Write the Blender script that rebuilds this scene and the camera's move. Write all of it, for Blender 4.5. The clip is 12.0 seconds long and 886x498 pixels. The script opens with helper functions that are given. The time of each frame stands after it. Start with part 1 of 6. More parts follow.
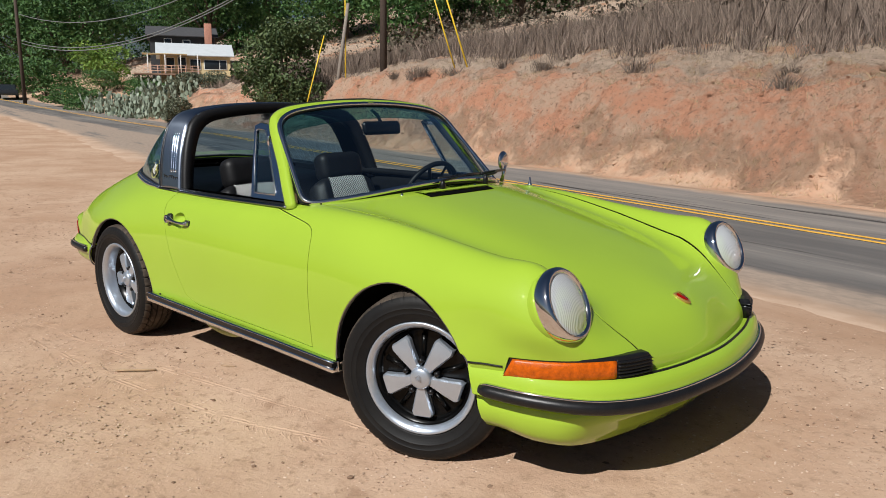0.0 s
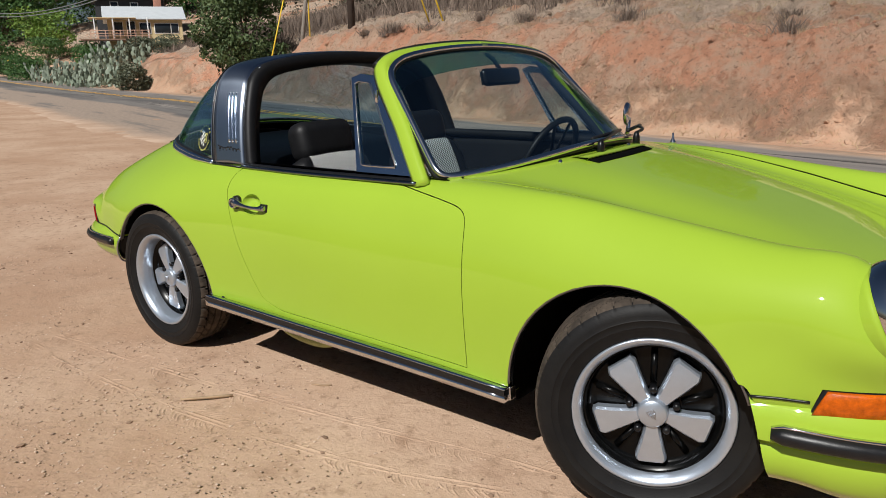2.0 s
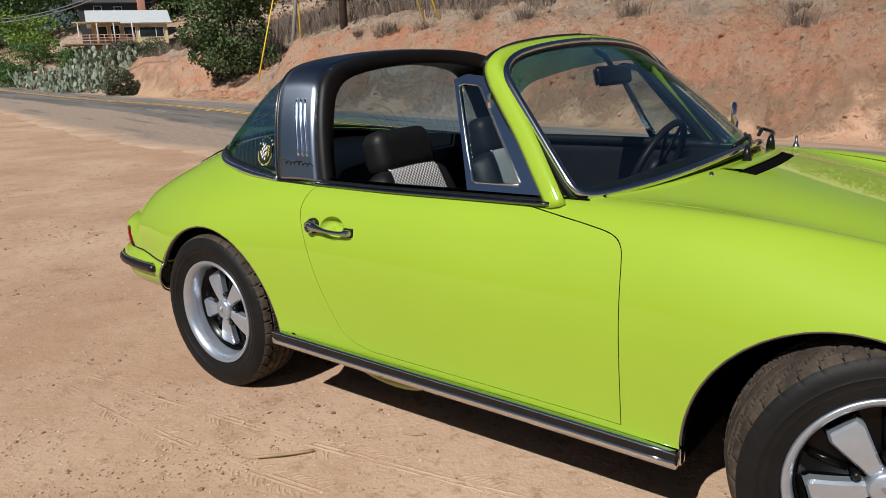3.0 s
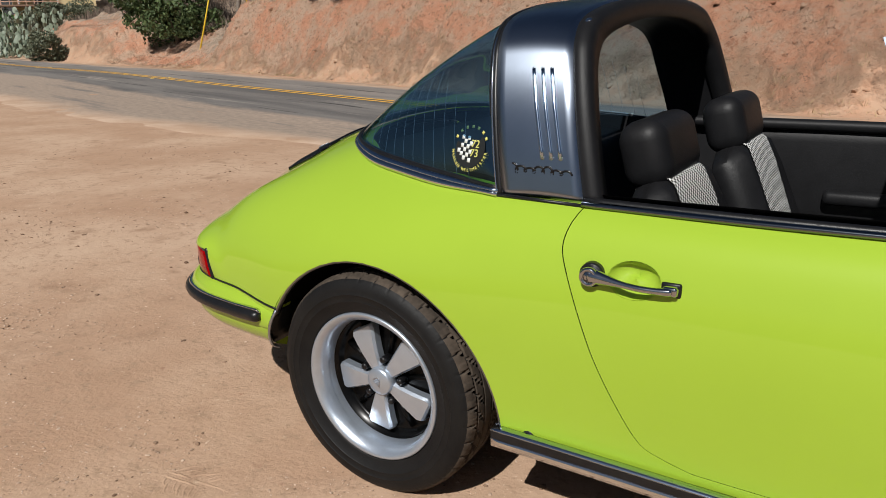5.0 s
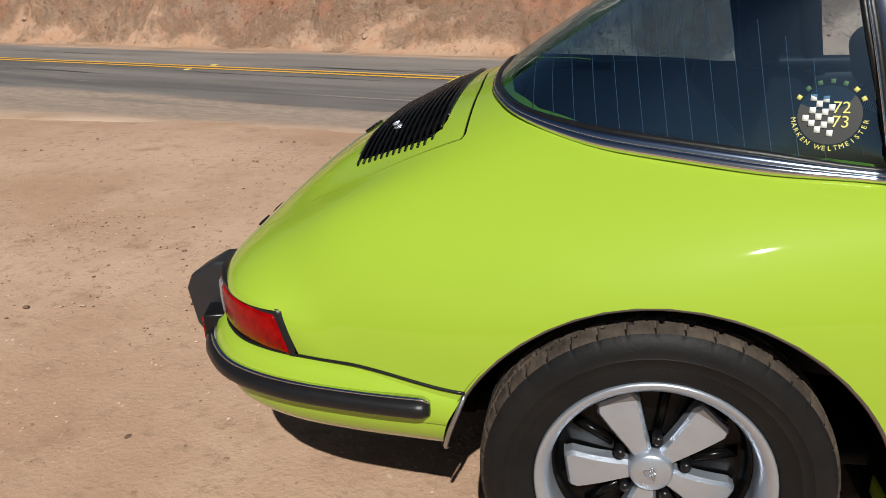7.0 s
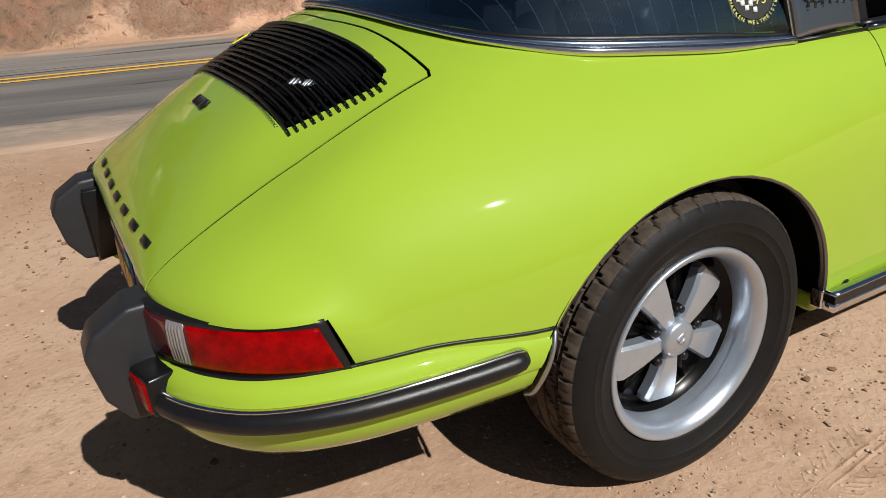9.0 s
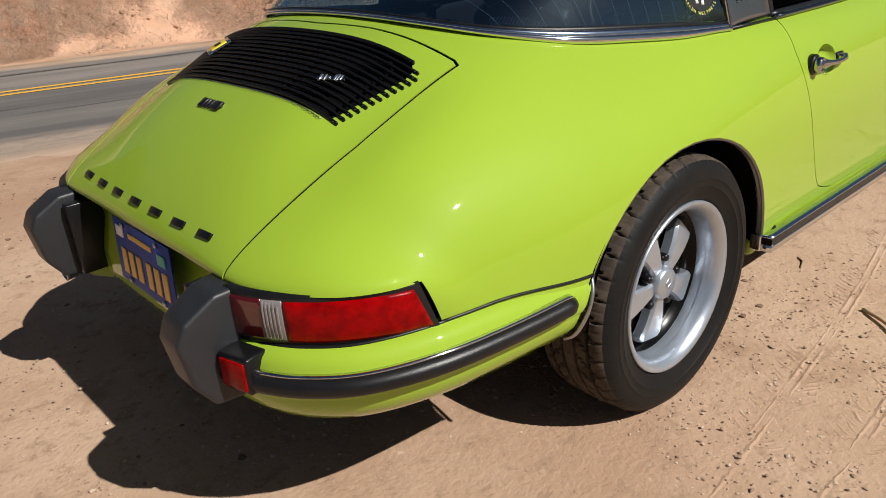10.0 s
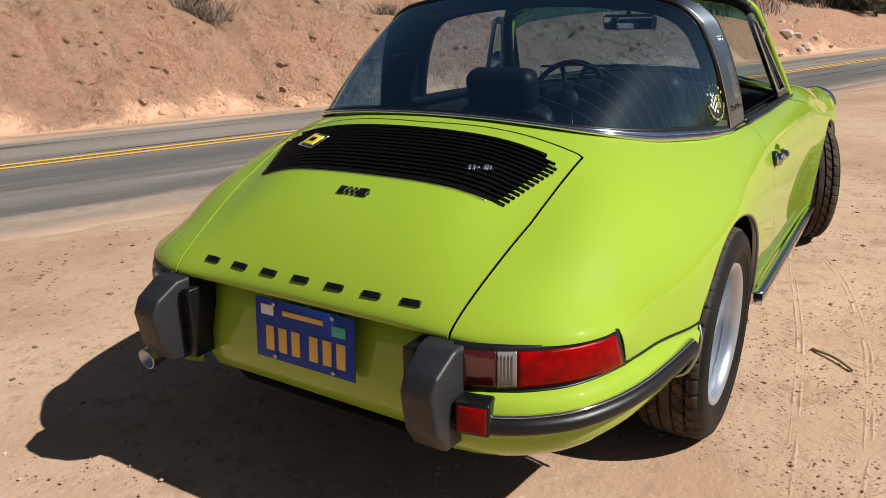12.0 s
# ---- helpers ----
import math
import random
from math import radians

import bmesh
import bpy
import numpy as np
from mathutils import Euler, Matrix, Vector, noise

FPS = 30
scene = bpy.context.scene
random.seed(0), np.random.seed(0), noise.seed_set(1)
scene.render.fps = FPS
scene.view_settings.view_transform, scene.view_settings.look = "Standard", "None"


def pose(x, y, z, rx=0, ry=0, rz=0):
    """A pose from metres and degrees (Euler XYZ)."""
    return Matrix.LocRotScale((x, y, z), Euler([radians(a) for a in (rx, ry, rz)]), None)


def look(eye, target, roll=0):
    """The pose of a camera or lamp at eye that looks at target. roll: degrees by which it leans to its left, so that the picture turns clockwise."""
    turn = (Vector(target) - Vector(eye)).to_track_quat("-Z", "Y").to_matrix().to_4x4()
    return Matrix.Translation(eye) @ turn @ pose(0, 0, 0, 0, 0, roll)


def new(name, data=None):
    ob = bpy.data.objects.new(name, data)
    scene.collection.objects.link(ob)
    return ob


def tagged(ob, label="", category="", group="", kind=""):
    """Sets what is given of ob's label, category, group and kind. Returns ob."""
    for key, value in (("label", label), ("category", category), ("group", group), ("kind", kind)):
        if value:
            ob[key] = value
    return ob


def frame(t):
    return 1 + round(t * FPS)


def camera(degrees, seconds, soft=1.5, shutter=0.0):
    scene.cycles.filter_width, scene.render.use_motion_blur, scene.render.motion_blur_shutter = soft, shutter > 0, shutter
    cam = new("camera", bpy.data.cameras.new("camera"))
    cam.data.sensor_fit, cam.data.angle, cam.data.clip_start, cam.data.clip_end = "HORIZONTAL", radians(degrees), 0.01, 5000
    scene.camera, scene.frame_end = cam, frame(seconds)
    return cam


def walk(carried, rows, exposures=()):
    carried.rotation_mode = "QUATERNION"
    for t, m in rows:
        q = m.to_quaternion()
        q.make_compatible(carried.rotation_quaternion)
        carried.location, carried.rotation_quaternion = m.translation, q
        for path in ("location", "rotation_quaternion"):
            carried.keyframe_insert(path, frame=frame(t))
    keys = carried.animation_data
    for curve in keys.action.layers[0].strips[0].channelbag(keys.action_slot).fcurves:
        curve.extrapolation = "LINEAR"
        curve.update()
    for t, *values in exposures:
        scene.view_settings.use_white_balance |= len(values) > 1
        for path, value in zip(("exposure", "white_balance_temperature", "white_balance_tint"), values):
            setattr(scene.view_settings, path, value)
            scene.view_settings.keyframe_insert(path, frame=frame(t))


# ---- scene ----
cam = camera(61.6, 12.0, soft=0.9)
PATH = [
    (0, (2.903, -2.562, 1.234), (1.584, -1.103, 0.873), 0.3),
    (0.5, (2.671, -2.589, 1.204), (1.368, -1.125, 0.803), -0.3),
    (1, (2.409, -2.604, 1.204), (1.166, -1.101, 0.763), -1.4),
    (1.5, (2.133, -2.518, 1.191), (0.906, -1.007, 0.732), -1.8),
    (2, (1.875, -2.468, 1.187), (0.645, -0.961, 0.72), -1.5),
    (2.5, (1.581, -2.466, 1.197), (0.363, -0.951, 0.724), -2.0),
    (2.7, (1.477, -2.447, 1.2), (0.264, -0.928, 0.73), -2.3),
    (4.3, (0.504, -2.268, 1.201), (-0.645, -0.707, 0.706), -1.6),
    (4.5, (0.382, -2.24, 1.194), (-0.746, -0.67, 0.679), -1.9),
    (5, (0.021, -2.158, 1.194), (-1.04, -0.554, 0.644), -1.7),
    (5.5, (-0.342, -2.098, 1.196), (-1.292, -0.428, 0.643), -2.1),
    (6, (-0.651, -2.031, 1.189), (-1.464, -0.298, 0.61), -1.6),
    (6.5, (-0.952, -1.957, 1.193), (-1.615, -0.178, 0.564), -1.6),
    (7, (-1.266, -1.904, 1.162), (-1.638, -0.063, 0.475), -2.3),
    (7.2, (-1.351, -1.877, 1.171), (-1.63, -0.035, 0.443), -3.2),
    (8.8, (-2.053, -1.703, 1.106), (-1.295, -0.034, 0.306), -5.4),
    (9, (-2.125, -1.661, 1.114), (-1.285, -0.036, 0.304), -5.0),
    (9.5, (-2.321, -1.594, 1.116), (-1.28, -0.089, 0.308), -4.4),
    (10, (-2.539, -1.574, 1.121), (-1.339, -0.188, 0.322), -4.9),
    (10.5, (-2.675, -1.445, 1.128), (-1.353, -0.133, 0.399), -5.7),
    (11, (-2.811, -1.349, 1.164), (-1.342, -0.165, 0.499), -3.9),
    (11.5, (-3.066, -1.278, 1.181), (-1.499, -0.197, 0.568), -2.6),
    (12, (-3.221, -1.155, 1.198), (-1.611, -0.127, 0.605), -1.7),
]
walk(cam, [(t, look(e, g, r)) for t, e, g, r in PATH], [(0.0, .12, 6150, 10), (1.0, .05, 6150, 10), (2.5, .0, 6200, 10), (5.5, -.02, 6250, 10), (7.0, .02, 6300, 10), (9.5, .06, 6350, 10), (10.5, .14, 6400, 10), (12.0, .28, 6400, 10)])

# ---------------- world, sun ----------------
SUN_EL, SUN_AZ = 45.0, -80.0          # height, and heading of the sun in the plan (degrees from +x)
world = bpy.data.worlds.new("sky")
scene.world = world
world.use_nodes = True
wn = world.node_tree
wn.nodes.clear()
sky = wn.nodes.new("ShaderNodeTexSky")
sky.sky_type = "NISHITA"
sky.sun_disc = False
sky.sun_elevation = radians(SUN_EL)
sky.sun_rotation = radians(90.0 - SUN_AZ)
bg = wn.nodes.new("ShaderNodeBackground")
bg.inputs["Strength"].default_value = 0.026
wo = wn.nodes.new("ShaderNodeOutputWorld")
wn.links.new(sky.outputs[0], bg.inputs["Color"])
wn.links.new(bg.outputs[0], wo.inputs["Surface"])
sun_data = bpy.data.lights.new("sun", "SUN")
sun_data.energy = 5.0
sun_data.angle = radians(0.53)
sun_data.color = (1.0, 0.955, 0.88)
sun = new("sun", sun_data)
sun_way = Vector((math.cos(radians(SUN_EL)) * math.cos(radians(SUN_AZ)), math.cos(radians(SUN_EL)) * math.sin(radians(SUN_AZ)), math.sin(radians(SUN_EL))))
sun.matrix_world = look(sun_way * 60, (0, 0, 0))


# ---------------- materials ----------------
def material(name, base, rough=0.5, metal=0.0, vary=0.0, scale=20.0, bump=0.0, bump_scale=60.0, coat=0.0, spec=0.5,
             second=None, mix_scale=3.0, coat_rough=0.03, sheen=0.0, coat_ior=1.5):
    """A principled surface; vary: share by which noise shifts its value; second: a colour that coarse noise mixes in."""
    m = bpy.data.materials.new(name)
    m.use_nodes = True
    nt = m.node_tree
    p = nt.nodes["Principled BSDF"]
    p.inputs["Base Color"].default_value = (*base, 1)
    p.inputs["Roughness"].default_value = rough
    p.inputs["Metallic"].default_value = metal
    p.inputs["Specular IOR Level"].default_value = spec
    p.inputs["Coat Weight"].default_value = coat
    p.inputs["Coat Roughness"].default_value = coat_rough
    p.inputs["Coat IOR"].default_value = coat_ior
    p.inputs["Sheen Weight"].default_value = sheen
    geo = nt.nodes.new("ShaderNodeNewGeometry")
    col = None
    if second is not None:
        n1 = nt.nodes.new("ShaderNodeTexNoise")
        n1.inputs["Scale"].default_value = mix_scale
        n1.inputs["Detail"].default_value = 6
        n1.inputs["Roughness"].default_value = 0.62
        nt.links.new(geo.outputs["Position"], n1.inputs["Vector"])
        ramp = nt.nodes.new("ShaderNodeValToRGB")
        ramp.color_ramp.elements[0].position = 0.36
        ramp.color_ramp.elements[1].position = 0.64
        nt.links.new(n1.outputs["Fac"], ramp.inputs["Fac"])
        mx = nt.nodes.new("ShaderNodeMix")
        mx.data_type = "RGBA"
        mx.inputs["A"].default_value = (*base, 1)
        mx.inputs["B"].default_value = (*second, 1)
        nt.links.new(ramp.outputs["Color"], mx.inputs["Factor"])
        col = mx.outputs["Result"]
    if vary > 0:
        n2 = nt.nodes.new("ShaderNodeTexNoise")
        n2.inputs["Scale"].default_value = scale
        n2.inputs["Detail"].default_value = 8
        n2.inputs["Roughness"].default_value = 0.65
        nt.links.new(geo.outputs["Position"], n2.inputs["Vector"])
        mr = nt.nodes.new("ShaderNodeMapRange")
        mr.inputs["From Min"].default_value = 0.25
        mr.inputs["From Max"].default_value = 0.75
        mr.inputs["To Min"].default_value = 1 - vary
        mr.inputs["To Max"].default_value = 1 + vary
        nt.links.new(n2.outputs["Fac"], mr.inputs["Value"])
        hs = nt.nodes.new("ShaderNodeHueSaturation")
        hs.inputs["Color"].default_value = (*base, 1)
        if col is not None:
            nt.links.new(col, hs.inputs["Color"])
        nt.links.new(mr.outputs["Result"], hs.inputs["Value"])
        col = hs.outputs["Color"]
    if col is not None:
        nt.links.new(col, p.inputs["Base Color"])
    if bump > 0:
        n3 = nt.nodes.new("ShaderNodeTexNoise")
        n3.inputs["Scale"].default_value = bump_scale
        n3.inputs["Detail"].default_value = 8
        n3.inputs["Roughness"].default_value = 0.65
        nt.links.new(geo.outputs["Position"], n3.inputs["Vector"])
        b = nt.nodes.new("ShaderNodeBump")
        b.inputs["Strength"].default_value = 1.0
        b.inputs["Distance"].default_value = bump
        nt.links.new(n3.outputs["Fac"], b.inputs["Height"])
        nt.links.new(b.outputs["Normal"], p.inputs["Normal"])
    return m


def glass_material(name, tint, rough=0.0, gloss=0.06, sheen=(1, 1, 1)):
    """Clear glazing: a pane that lets light through tinted and mirrors by its angle."""
    m = bpy.data.materials.new(name)
    m.use_nodes = True
    nt = m.node_tree
    nt.nodes.clear()
    out = nt.nodes.new("ShaderNodeOutputMaterial")
    tr = nt.nodes.new("ShaderNodeBsdfTransparent")
    tr.inputs["Color"].default_value = (*tint, 1)
    gl = nt.nodes.new("ShaderNodeBsdfGlossy")
    gl.inputs["Roughness"].default_value = rough
    gl.inputs["Color"].default_value = (*sheen, 1)
    lw = nt.nodes.new("ShaderNodeLayerWeight")
    lw.inputs["Blend"].default_value = 0.5
    pw = nt.nodes.new("ShaderNodeMath")
    pw.operation = "POWER"
    pw.inputs[1].default_value = 3.5
    nt.links.new(lw.outputs["Facing"], pw.inputs[0])
    mr = nt.nodes.new("ShaderNodeMapRange")
    mr.inputs["To Min"].default_value = gloss
    mr.inputs["To Max"].default_value = 0.85
    nt.links.new(pw.outputs[0], mr.inputs["Value"])
    mix = nt.nodes.new("ShaderNodeMixShader")
    nt.links.new(mr.outputs[0], mix.inputs[0])
    nt.links.new(tr.outputs[0], mix.inputs[1])
    nt.links.new(gl.outputs[0], mix.inputs[2])
    nt.links.new(mix.outputs[0], out.inputs["Surface"])
    return m


def check_material(name, a, b, size):
    """Small woven check in two colours."""
    m = bpy.data.materials.new(name)
    m.use_nodes = True
    nt = m.node_tree
    p = nt.nodes["Principled BSDF"]
    p.inputs["Roughness"].default_value = 0.9
    tc = nt.nodes.new("ShaderNodeTexCoord")
    ck = nt.nodes.new("ShaderNodeTexChecker")
    ck.inputs["Color1"].default_value = (*a, 1)
    ck.inputs["Color2"].default_value = (*b, 1)
    ck.inputs["Scale"].default_value = 1.0 / size
    nt.links.new(tc.outputs["UV"], ck.inputs["Vector"])
    nt.links.new(ck.outputs["Color"], p.inputs["Base Color"])
    return m


def fluted_glass(name):
    """Pressed lamp glass: partly clear, partly milky, with upright flutes."""
    m = bpy.data.materials.new(name)
    m.use_nodes = True
    nt = m.node_tree
    p = nt.nodes["Principled BSDF"]
    p.inputs["Base Color"].default_value = (0.50, 0.52, 0.54, 1)
    p.inputs["Roughness"].default_value = 0.12
    p.inputs["Coat Weight"].default_value = 1.0
    tc = nt.nodes.new("ShaderNodeNewGeometry")
    wv = nt.nodes.new("ShaderNodeTexWave")
    wv.bands_direction = "Y"
    wv.inputs["Scale"].default_value = 40.0
    wv.inputs["Distortion"].default_value = 0.6
    nt.links.new(tc.outputs["Position"], wv.inputs["Vector"])
    b = nt.nodes.new("ShaderNodeBump")
    b.inputs["Distance"].default_value = 0.0009
    nt.links.new(wv.outputs["Fac"], b.inputs["Height"])
    nt.links.new(b.outputs["Normal"], p.inputs["Normal"])
    tr = nt.nodes.new("ShaderNodeBsdfTransparent")
    mix = nt.nodes.new("ShaderNodeMixShader")
    mix.inputs[0].default_value = 0.80
    nt.links.new(tr.outputs[0], mix.inputs[1])
    nt.links.new(p.outputs[0], mix.inputs[2])
    nt.links.new(mix.outputs[0], nt.nodes["Material Output"].inputs["Surface"])
    return m


PAINT = material("lime_paint", (0.300, 0.442, 0.033), 0.5, coat=1.0, vary=0.03, scale=2.0, coat_rough=0.022, coat_ior=1.48, spec=0.08)
# black of the rubber parts, and of the panel edges where it paints seam shade
RUBBER_AND_SEAM_SHADE = material("rubber_and_seam_shade", (0.009, 0.009, 0.010), 0.34, spec=0.35, vary=0.3, scale=40, bump=0.0004, bump_scale=300)
GREY_RUBBER = material("grey_rubber", (0.018, 0.0195, 0.023), 0.45, vary=0.2, scale=30, bump=0.0003, bump_scale=400)
BLACK_PLASTIC = material("black_plastic", (0.006, 0.006, 0.007), 0.3, spec=0.35)
# near-black for gaps and openings; their shade is put into the colour
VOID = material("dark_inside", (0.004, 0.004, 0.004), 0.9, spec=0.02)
CHROME = material("chrome", (0.72, 0.73, 0.75), 0.08, metal=1.0)
STEEL = material("brushed_steel", (0.42, 0.445, 0.49), 0.40, metal=1.0, vary=0.10, scale=6)
# blue of the mirrored sky is put into the base colour
POLISHED = material("polished_metal", (0.46, 0.55, 0.68), 0.16, metal=1.0)
def brushed(m, amount, turn):
    """Give a metal a brushed grain that draws its highlight out."""
    nt = m.node_tree
    p = nt.nodes["Principled BSDF"]
    tg = nt.nodes.new("ShaderNodeTangent")
    tg.direction_type, tg.axis = "RADIAL", "X"
    p.inputs["Anisotropic"].default_value = amount
    p.inputs["Anisotropic Rotation"].default_value = turn
    nt.links.new(tg.outputs[0], p.inputs["Tangent"])
    return m


ROLL_STEEL = brushed(material("brushed_roll_bar", (0.35, 0.40, 0.48), 0.30, metal=1.0, vary=0.10, scale=6), .75, .25)
ARCH_STEEL = material("dull_trim_metal", (0.24, 0.24, 0.25), 0.38, metal=1.0, vary=0.15, scale=12)
# base colour darkened for the dark surroundings that the handles mirror
HANDLE_CHROME = material("darkened_chrome", (0.46, 0.48, 0.52), 0.12, metal=1.0, vary=0.08, scale=25)
DARK_CHROME = material("dark_chrome", (0.20, 0.22, 0.25), 0.12, metal=1.0)
ALLOY = material("satin_alloy", (0.47, 0.525, 0.60), 0.33, metal=0.75, vary=0.06, scale=30, bump=0.0004, bump_scale=160)
WHEEL_BLACK = material("satin_black", (0.0025, 0.0025, 0.0025), 0.25, spec=0.16)
TYRE = material("tyre_rubber", (0.007, 0.007, 0.0075), 0.55, vary=0.2, scale=30, second=(0.011, 0.0105, 0.010), mix_scale=6, bump=0.0005, bump_scale=150, spec=0.18)
TREAD = material("dusty_tread", (0.080, 0.062, 0.047), 0.85, vary=0.35, scale=40, second=(0.036, 0.029, 0.023), mix_scale=14, spec=0.2)
LEATHER = material("black_vinyl", (0.009, 0.009, 0.010), 0.48, vary=0.25, scale=15, bump=0.0005, bump_scale=160, spec=0.22)
CARPET = material("black_carpet", (0.012, 0.012, 0.012), 0.95, vary=0.4, scale=120)
CHECK = check_material("houndstooth", (0.75, 0.75, 0.73), (0.012, 0.012, 0.012), 0.0085)
# blue mirror colour and raised gloss stand in for a brighter sky's reflection
GLASS = glass_material("tinted_glass", (0.64, 0.76, 0.78), gloss=0.12, sheen=(.70, .90, 1.0))
REAR_GLASS = glass_material("rear_glass", (0.41, 0.59, 0.74), gloss=0.22, sheen=(.62, .86, 1.0))
TINT = glass_material("tint_band_glass", (0.20, 0.50, 0.47))
LENS = fluted_glass("fluted_lens_glass")
AMBER = material("amber_lens", (0.47, 0.086, 0.001), 0.22, spec=0.3, vary=0.45, scale=60, coat=0.25, bump=0.0010, bump_scale=260)
RED = material("red_lens", (0.24, 0.0005, 0.0012), 0.10, spec=0.14, vary=0.55, scale=32, bump=0.0005, bump_scale=260)
DARK_RED = material("dark_red_lens", (0.07, 0.004, 0.006), 0.15, coat=1.0, vary=0.2, scale=80)
CLEAR = material("clear_ribbed_lens", (0.21, 0.195, 0.195), 0.2, coat=1.0, vary=0.2, scale=120)
REFLECTOR = material("lamp_reflector", (0.55, 0.57, 0.60), 0.35, metal=0.6, vary=0.1, scale=40)
GOLD = material("gold_badge", (0.55, 0.36, 0.10), 0.3, metal=0.7)
PLATE_BLUE = material("plate_blue", (0.012, 0.052, 0.34), 0.5, spec=0.2, vary=0.06, scale=30)
PLATE_GOLD = material("plate_gold", (0.72, 0.46, 0.10), 0.5)
WHITE_PAINT = material("white_paint", (0.78, 0.78, 0.76), 0.5, vary=0.06, scale=8)
YELLOW = material("yellow_enamel", (0.80, 0.60, 0.02), 0.35, coat=0.5)
TEAL = material("teal_sticker", (0.05, 0.42, 0.36), 0.5)


# ---------------- mesh helpers ----------------
def part(name, bm, mat, parent=None, label="", smooth=True, sharp=None):
    """Link a bmesh as one mesh object under a thing or a part."""
    if sharp is not None:
        for e in bm.edges:
            if len(e.link_faces) == 2 and e.calc_face_angle(0) > radians(sharp):
                e.smooth = False
    for f in bm.faces:
        f.smooth = smooth
    me = bpy.data.meshes.new(name)
    bm.to_mesh(me)
    bm.free()
    for m in (mat if isinstance(mat, (list, tuple)) else (mat,)):
        me.materials.append(m)
    ob = new(name, me)
    ob.parent = parent
    return tagged(ob, label)


def empty_thing(name, label, category, at=(0, 0, 0), group=""):
    ob = new(name)
    ob.location = at
    ob.empty_display_size = 0.1
    return tagged(ob, label, category, group)


def thicken(ob, t, offset=-1.0):
    md = ob.modifiers.new("thickness", "SOLIDIFY")
    md.thickness, md.offset = t, offset
    return ob


def grid_bm(rows, close_u=False, close_v=False, cap=False):
    """Quads over rows of points."""
    bm = bmesh.new()
    vs = [[bm.verts.new(p) for p in r] for r in rows]
    nu, nv = len(vs), len(vs[0])
    for i in range(nu if close_u else nu - 1):
        for j in range(nv if close_v else nv - 1):
            a, b = vs[i], vs[(i + 1) % nu]
            try:
                bm.faces.new((a[j], a[(j + 1) % nv], b[(j + 1) % nv], b[j]))
            except ValueError:
                pass
    if cap:
        for r in (vs[0], vs[-1]):
            try:
                bm.faces.new(r)
            except ValueError:
                pass
    bmesh.ops.remove_doubles(bm, verts=bm.verts, dist=1e-6)
    bmesh.ops.recalc_face_normals(bm, faces=bm.faces)
    return bm


def cat(points, n, closed=False):
    """A smooth curve through points (any width), n steps a span."""
    p = np.array(points, float)
    if closed:
        q = np.concatenate([p[-1:], p, p[:2]])
    else:
        q = np.concatenate([2 * p[:1] - p[1:2], p, 2 * p[-1:] - p[-2:-1]])
    out = []
    for i in range(1, len(q) - 2):
        a, b, c, d = q[i - 1], q[i], q[i + 1], q[i + 2]
        for k in range(n):
            t = k / n
            out.append(0.5 * (2 * b + (c - a) * t + (2 * a - 5 * b + 4 * c - d) * t * t + (3 * b - a - 3 * c + d) * t ** 3))
    if not closed:
        out.append(q[-2])
    return np.array(out)


def tube(path, r, seg=8, closed=False, ry=None):
    """A tube along a path; ry: its half height where it is oval."""
    p = [Vector(v) for v in path]
    rows, n = [], len(p)
    for i in range(n):
        a = p[(i - 1) % n] if closed or i else p[0]
        b = p[(i + 1) % n] if closed or i < n - 1 else p[-1]
        t = (b - a).normalized()
        side = t.cross(Vector((0, 0, 1)))
        if side.length < 0.05:
            side = t.cross(Vector((0, 1, 0)))
        side.normalize()
        up = side.cross(t).normalized()
        rad = r(i / (n - 1)) if callable(r) else r
        rows.append([p[i] + side * (math.cos(2 * math.pi * k / seg) * rad) + up * (math.sin(2 * math.pi * k / seg) * (ry or rad)) for k in range(seg)])
    return grid_bm(rows, close_u=closed, close_v=True, cap=not closed)


def sweep(path, profile, closed_profile=True, taper=None):
    """A profile of (out, up) along a path in plan; out is to the right of the way along the path."""
    p = np.array(path, float)
    rows = []
    for i in range(len(p)):
        a, b = p[max(i - 1, 0)], p[min(i + 1, len(p) - 1)]
        t = (b - a)[:2]
        t = t / np.linalg.norm(t)
        o = np.array((t[1], -t[0], 0.0))
        k = 1.0 if taper is None else taper[i]
        rows.append([tuple(p[i] + o * u * k + np.array((0, 0, w * k))) for u, w in profile])
    return grid_bm(rows, close_v=closed_profile, cap=closed_profile)


def lathe(profile, seg=64, closed=False, bend=None):
    """A turned shape round the y axis; profile of (radius, y)."""
    rows = []
    for k in range(seg):
        a = 2 * math.pi * k / seg
        rows.append([(r * math.cos(a), y, r * math.sin(a)) for r, y in profile])
    return grid_bm(rows, close_u=True, close_v=closed)


def box(sx, sy, sz, bevel=0.0, at=(0, 0, 0), seg=2):
    bm = bmesh.new()
    bmesh.ops.create_cube(bm, size=1.0, matrix=Matrix.Translation(at) @ Matrix.Diagonal((sx, sy, sz, 1)))
    if bevel > 0:
        bmesh.ops.bevel(bm, geom=bm.edges[:], offset=bevel, segments=seg, profile=0.5, affect="EDGES")
    return bm


def slab(outline, lo, hi, axes="xz", bevel=0.0):
    """A flat outline given thickness along the third axis."""
    bm = bmesh.new()
    place = {"xz": lambda u, v, w: (u, w, v), "yz": lambda u, v, w: (w, u, v), "xy": lambda u, v, w: (u, v, w)}[axes]
    a = [bm.verts.new(place(u, v, lo)) for u, v in outline]
    b = [bm.verts.new(place(u, v, hi)) for u, v in outline]
    bm.faces.new(a)
    bm.faces.new(b)
    n = len(a)
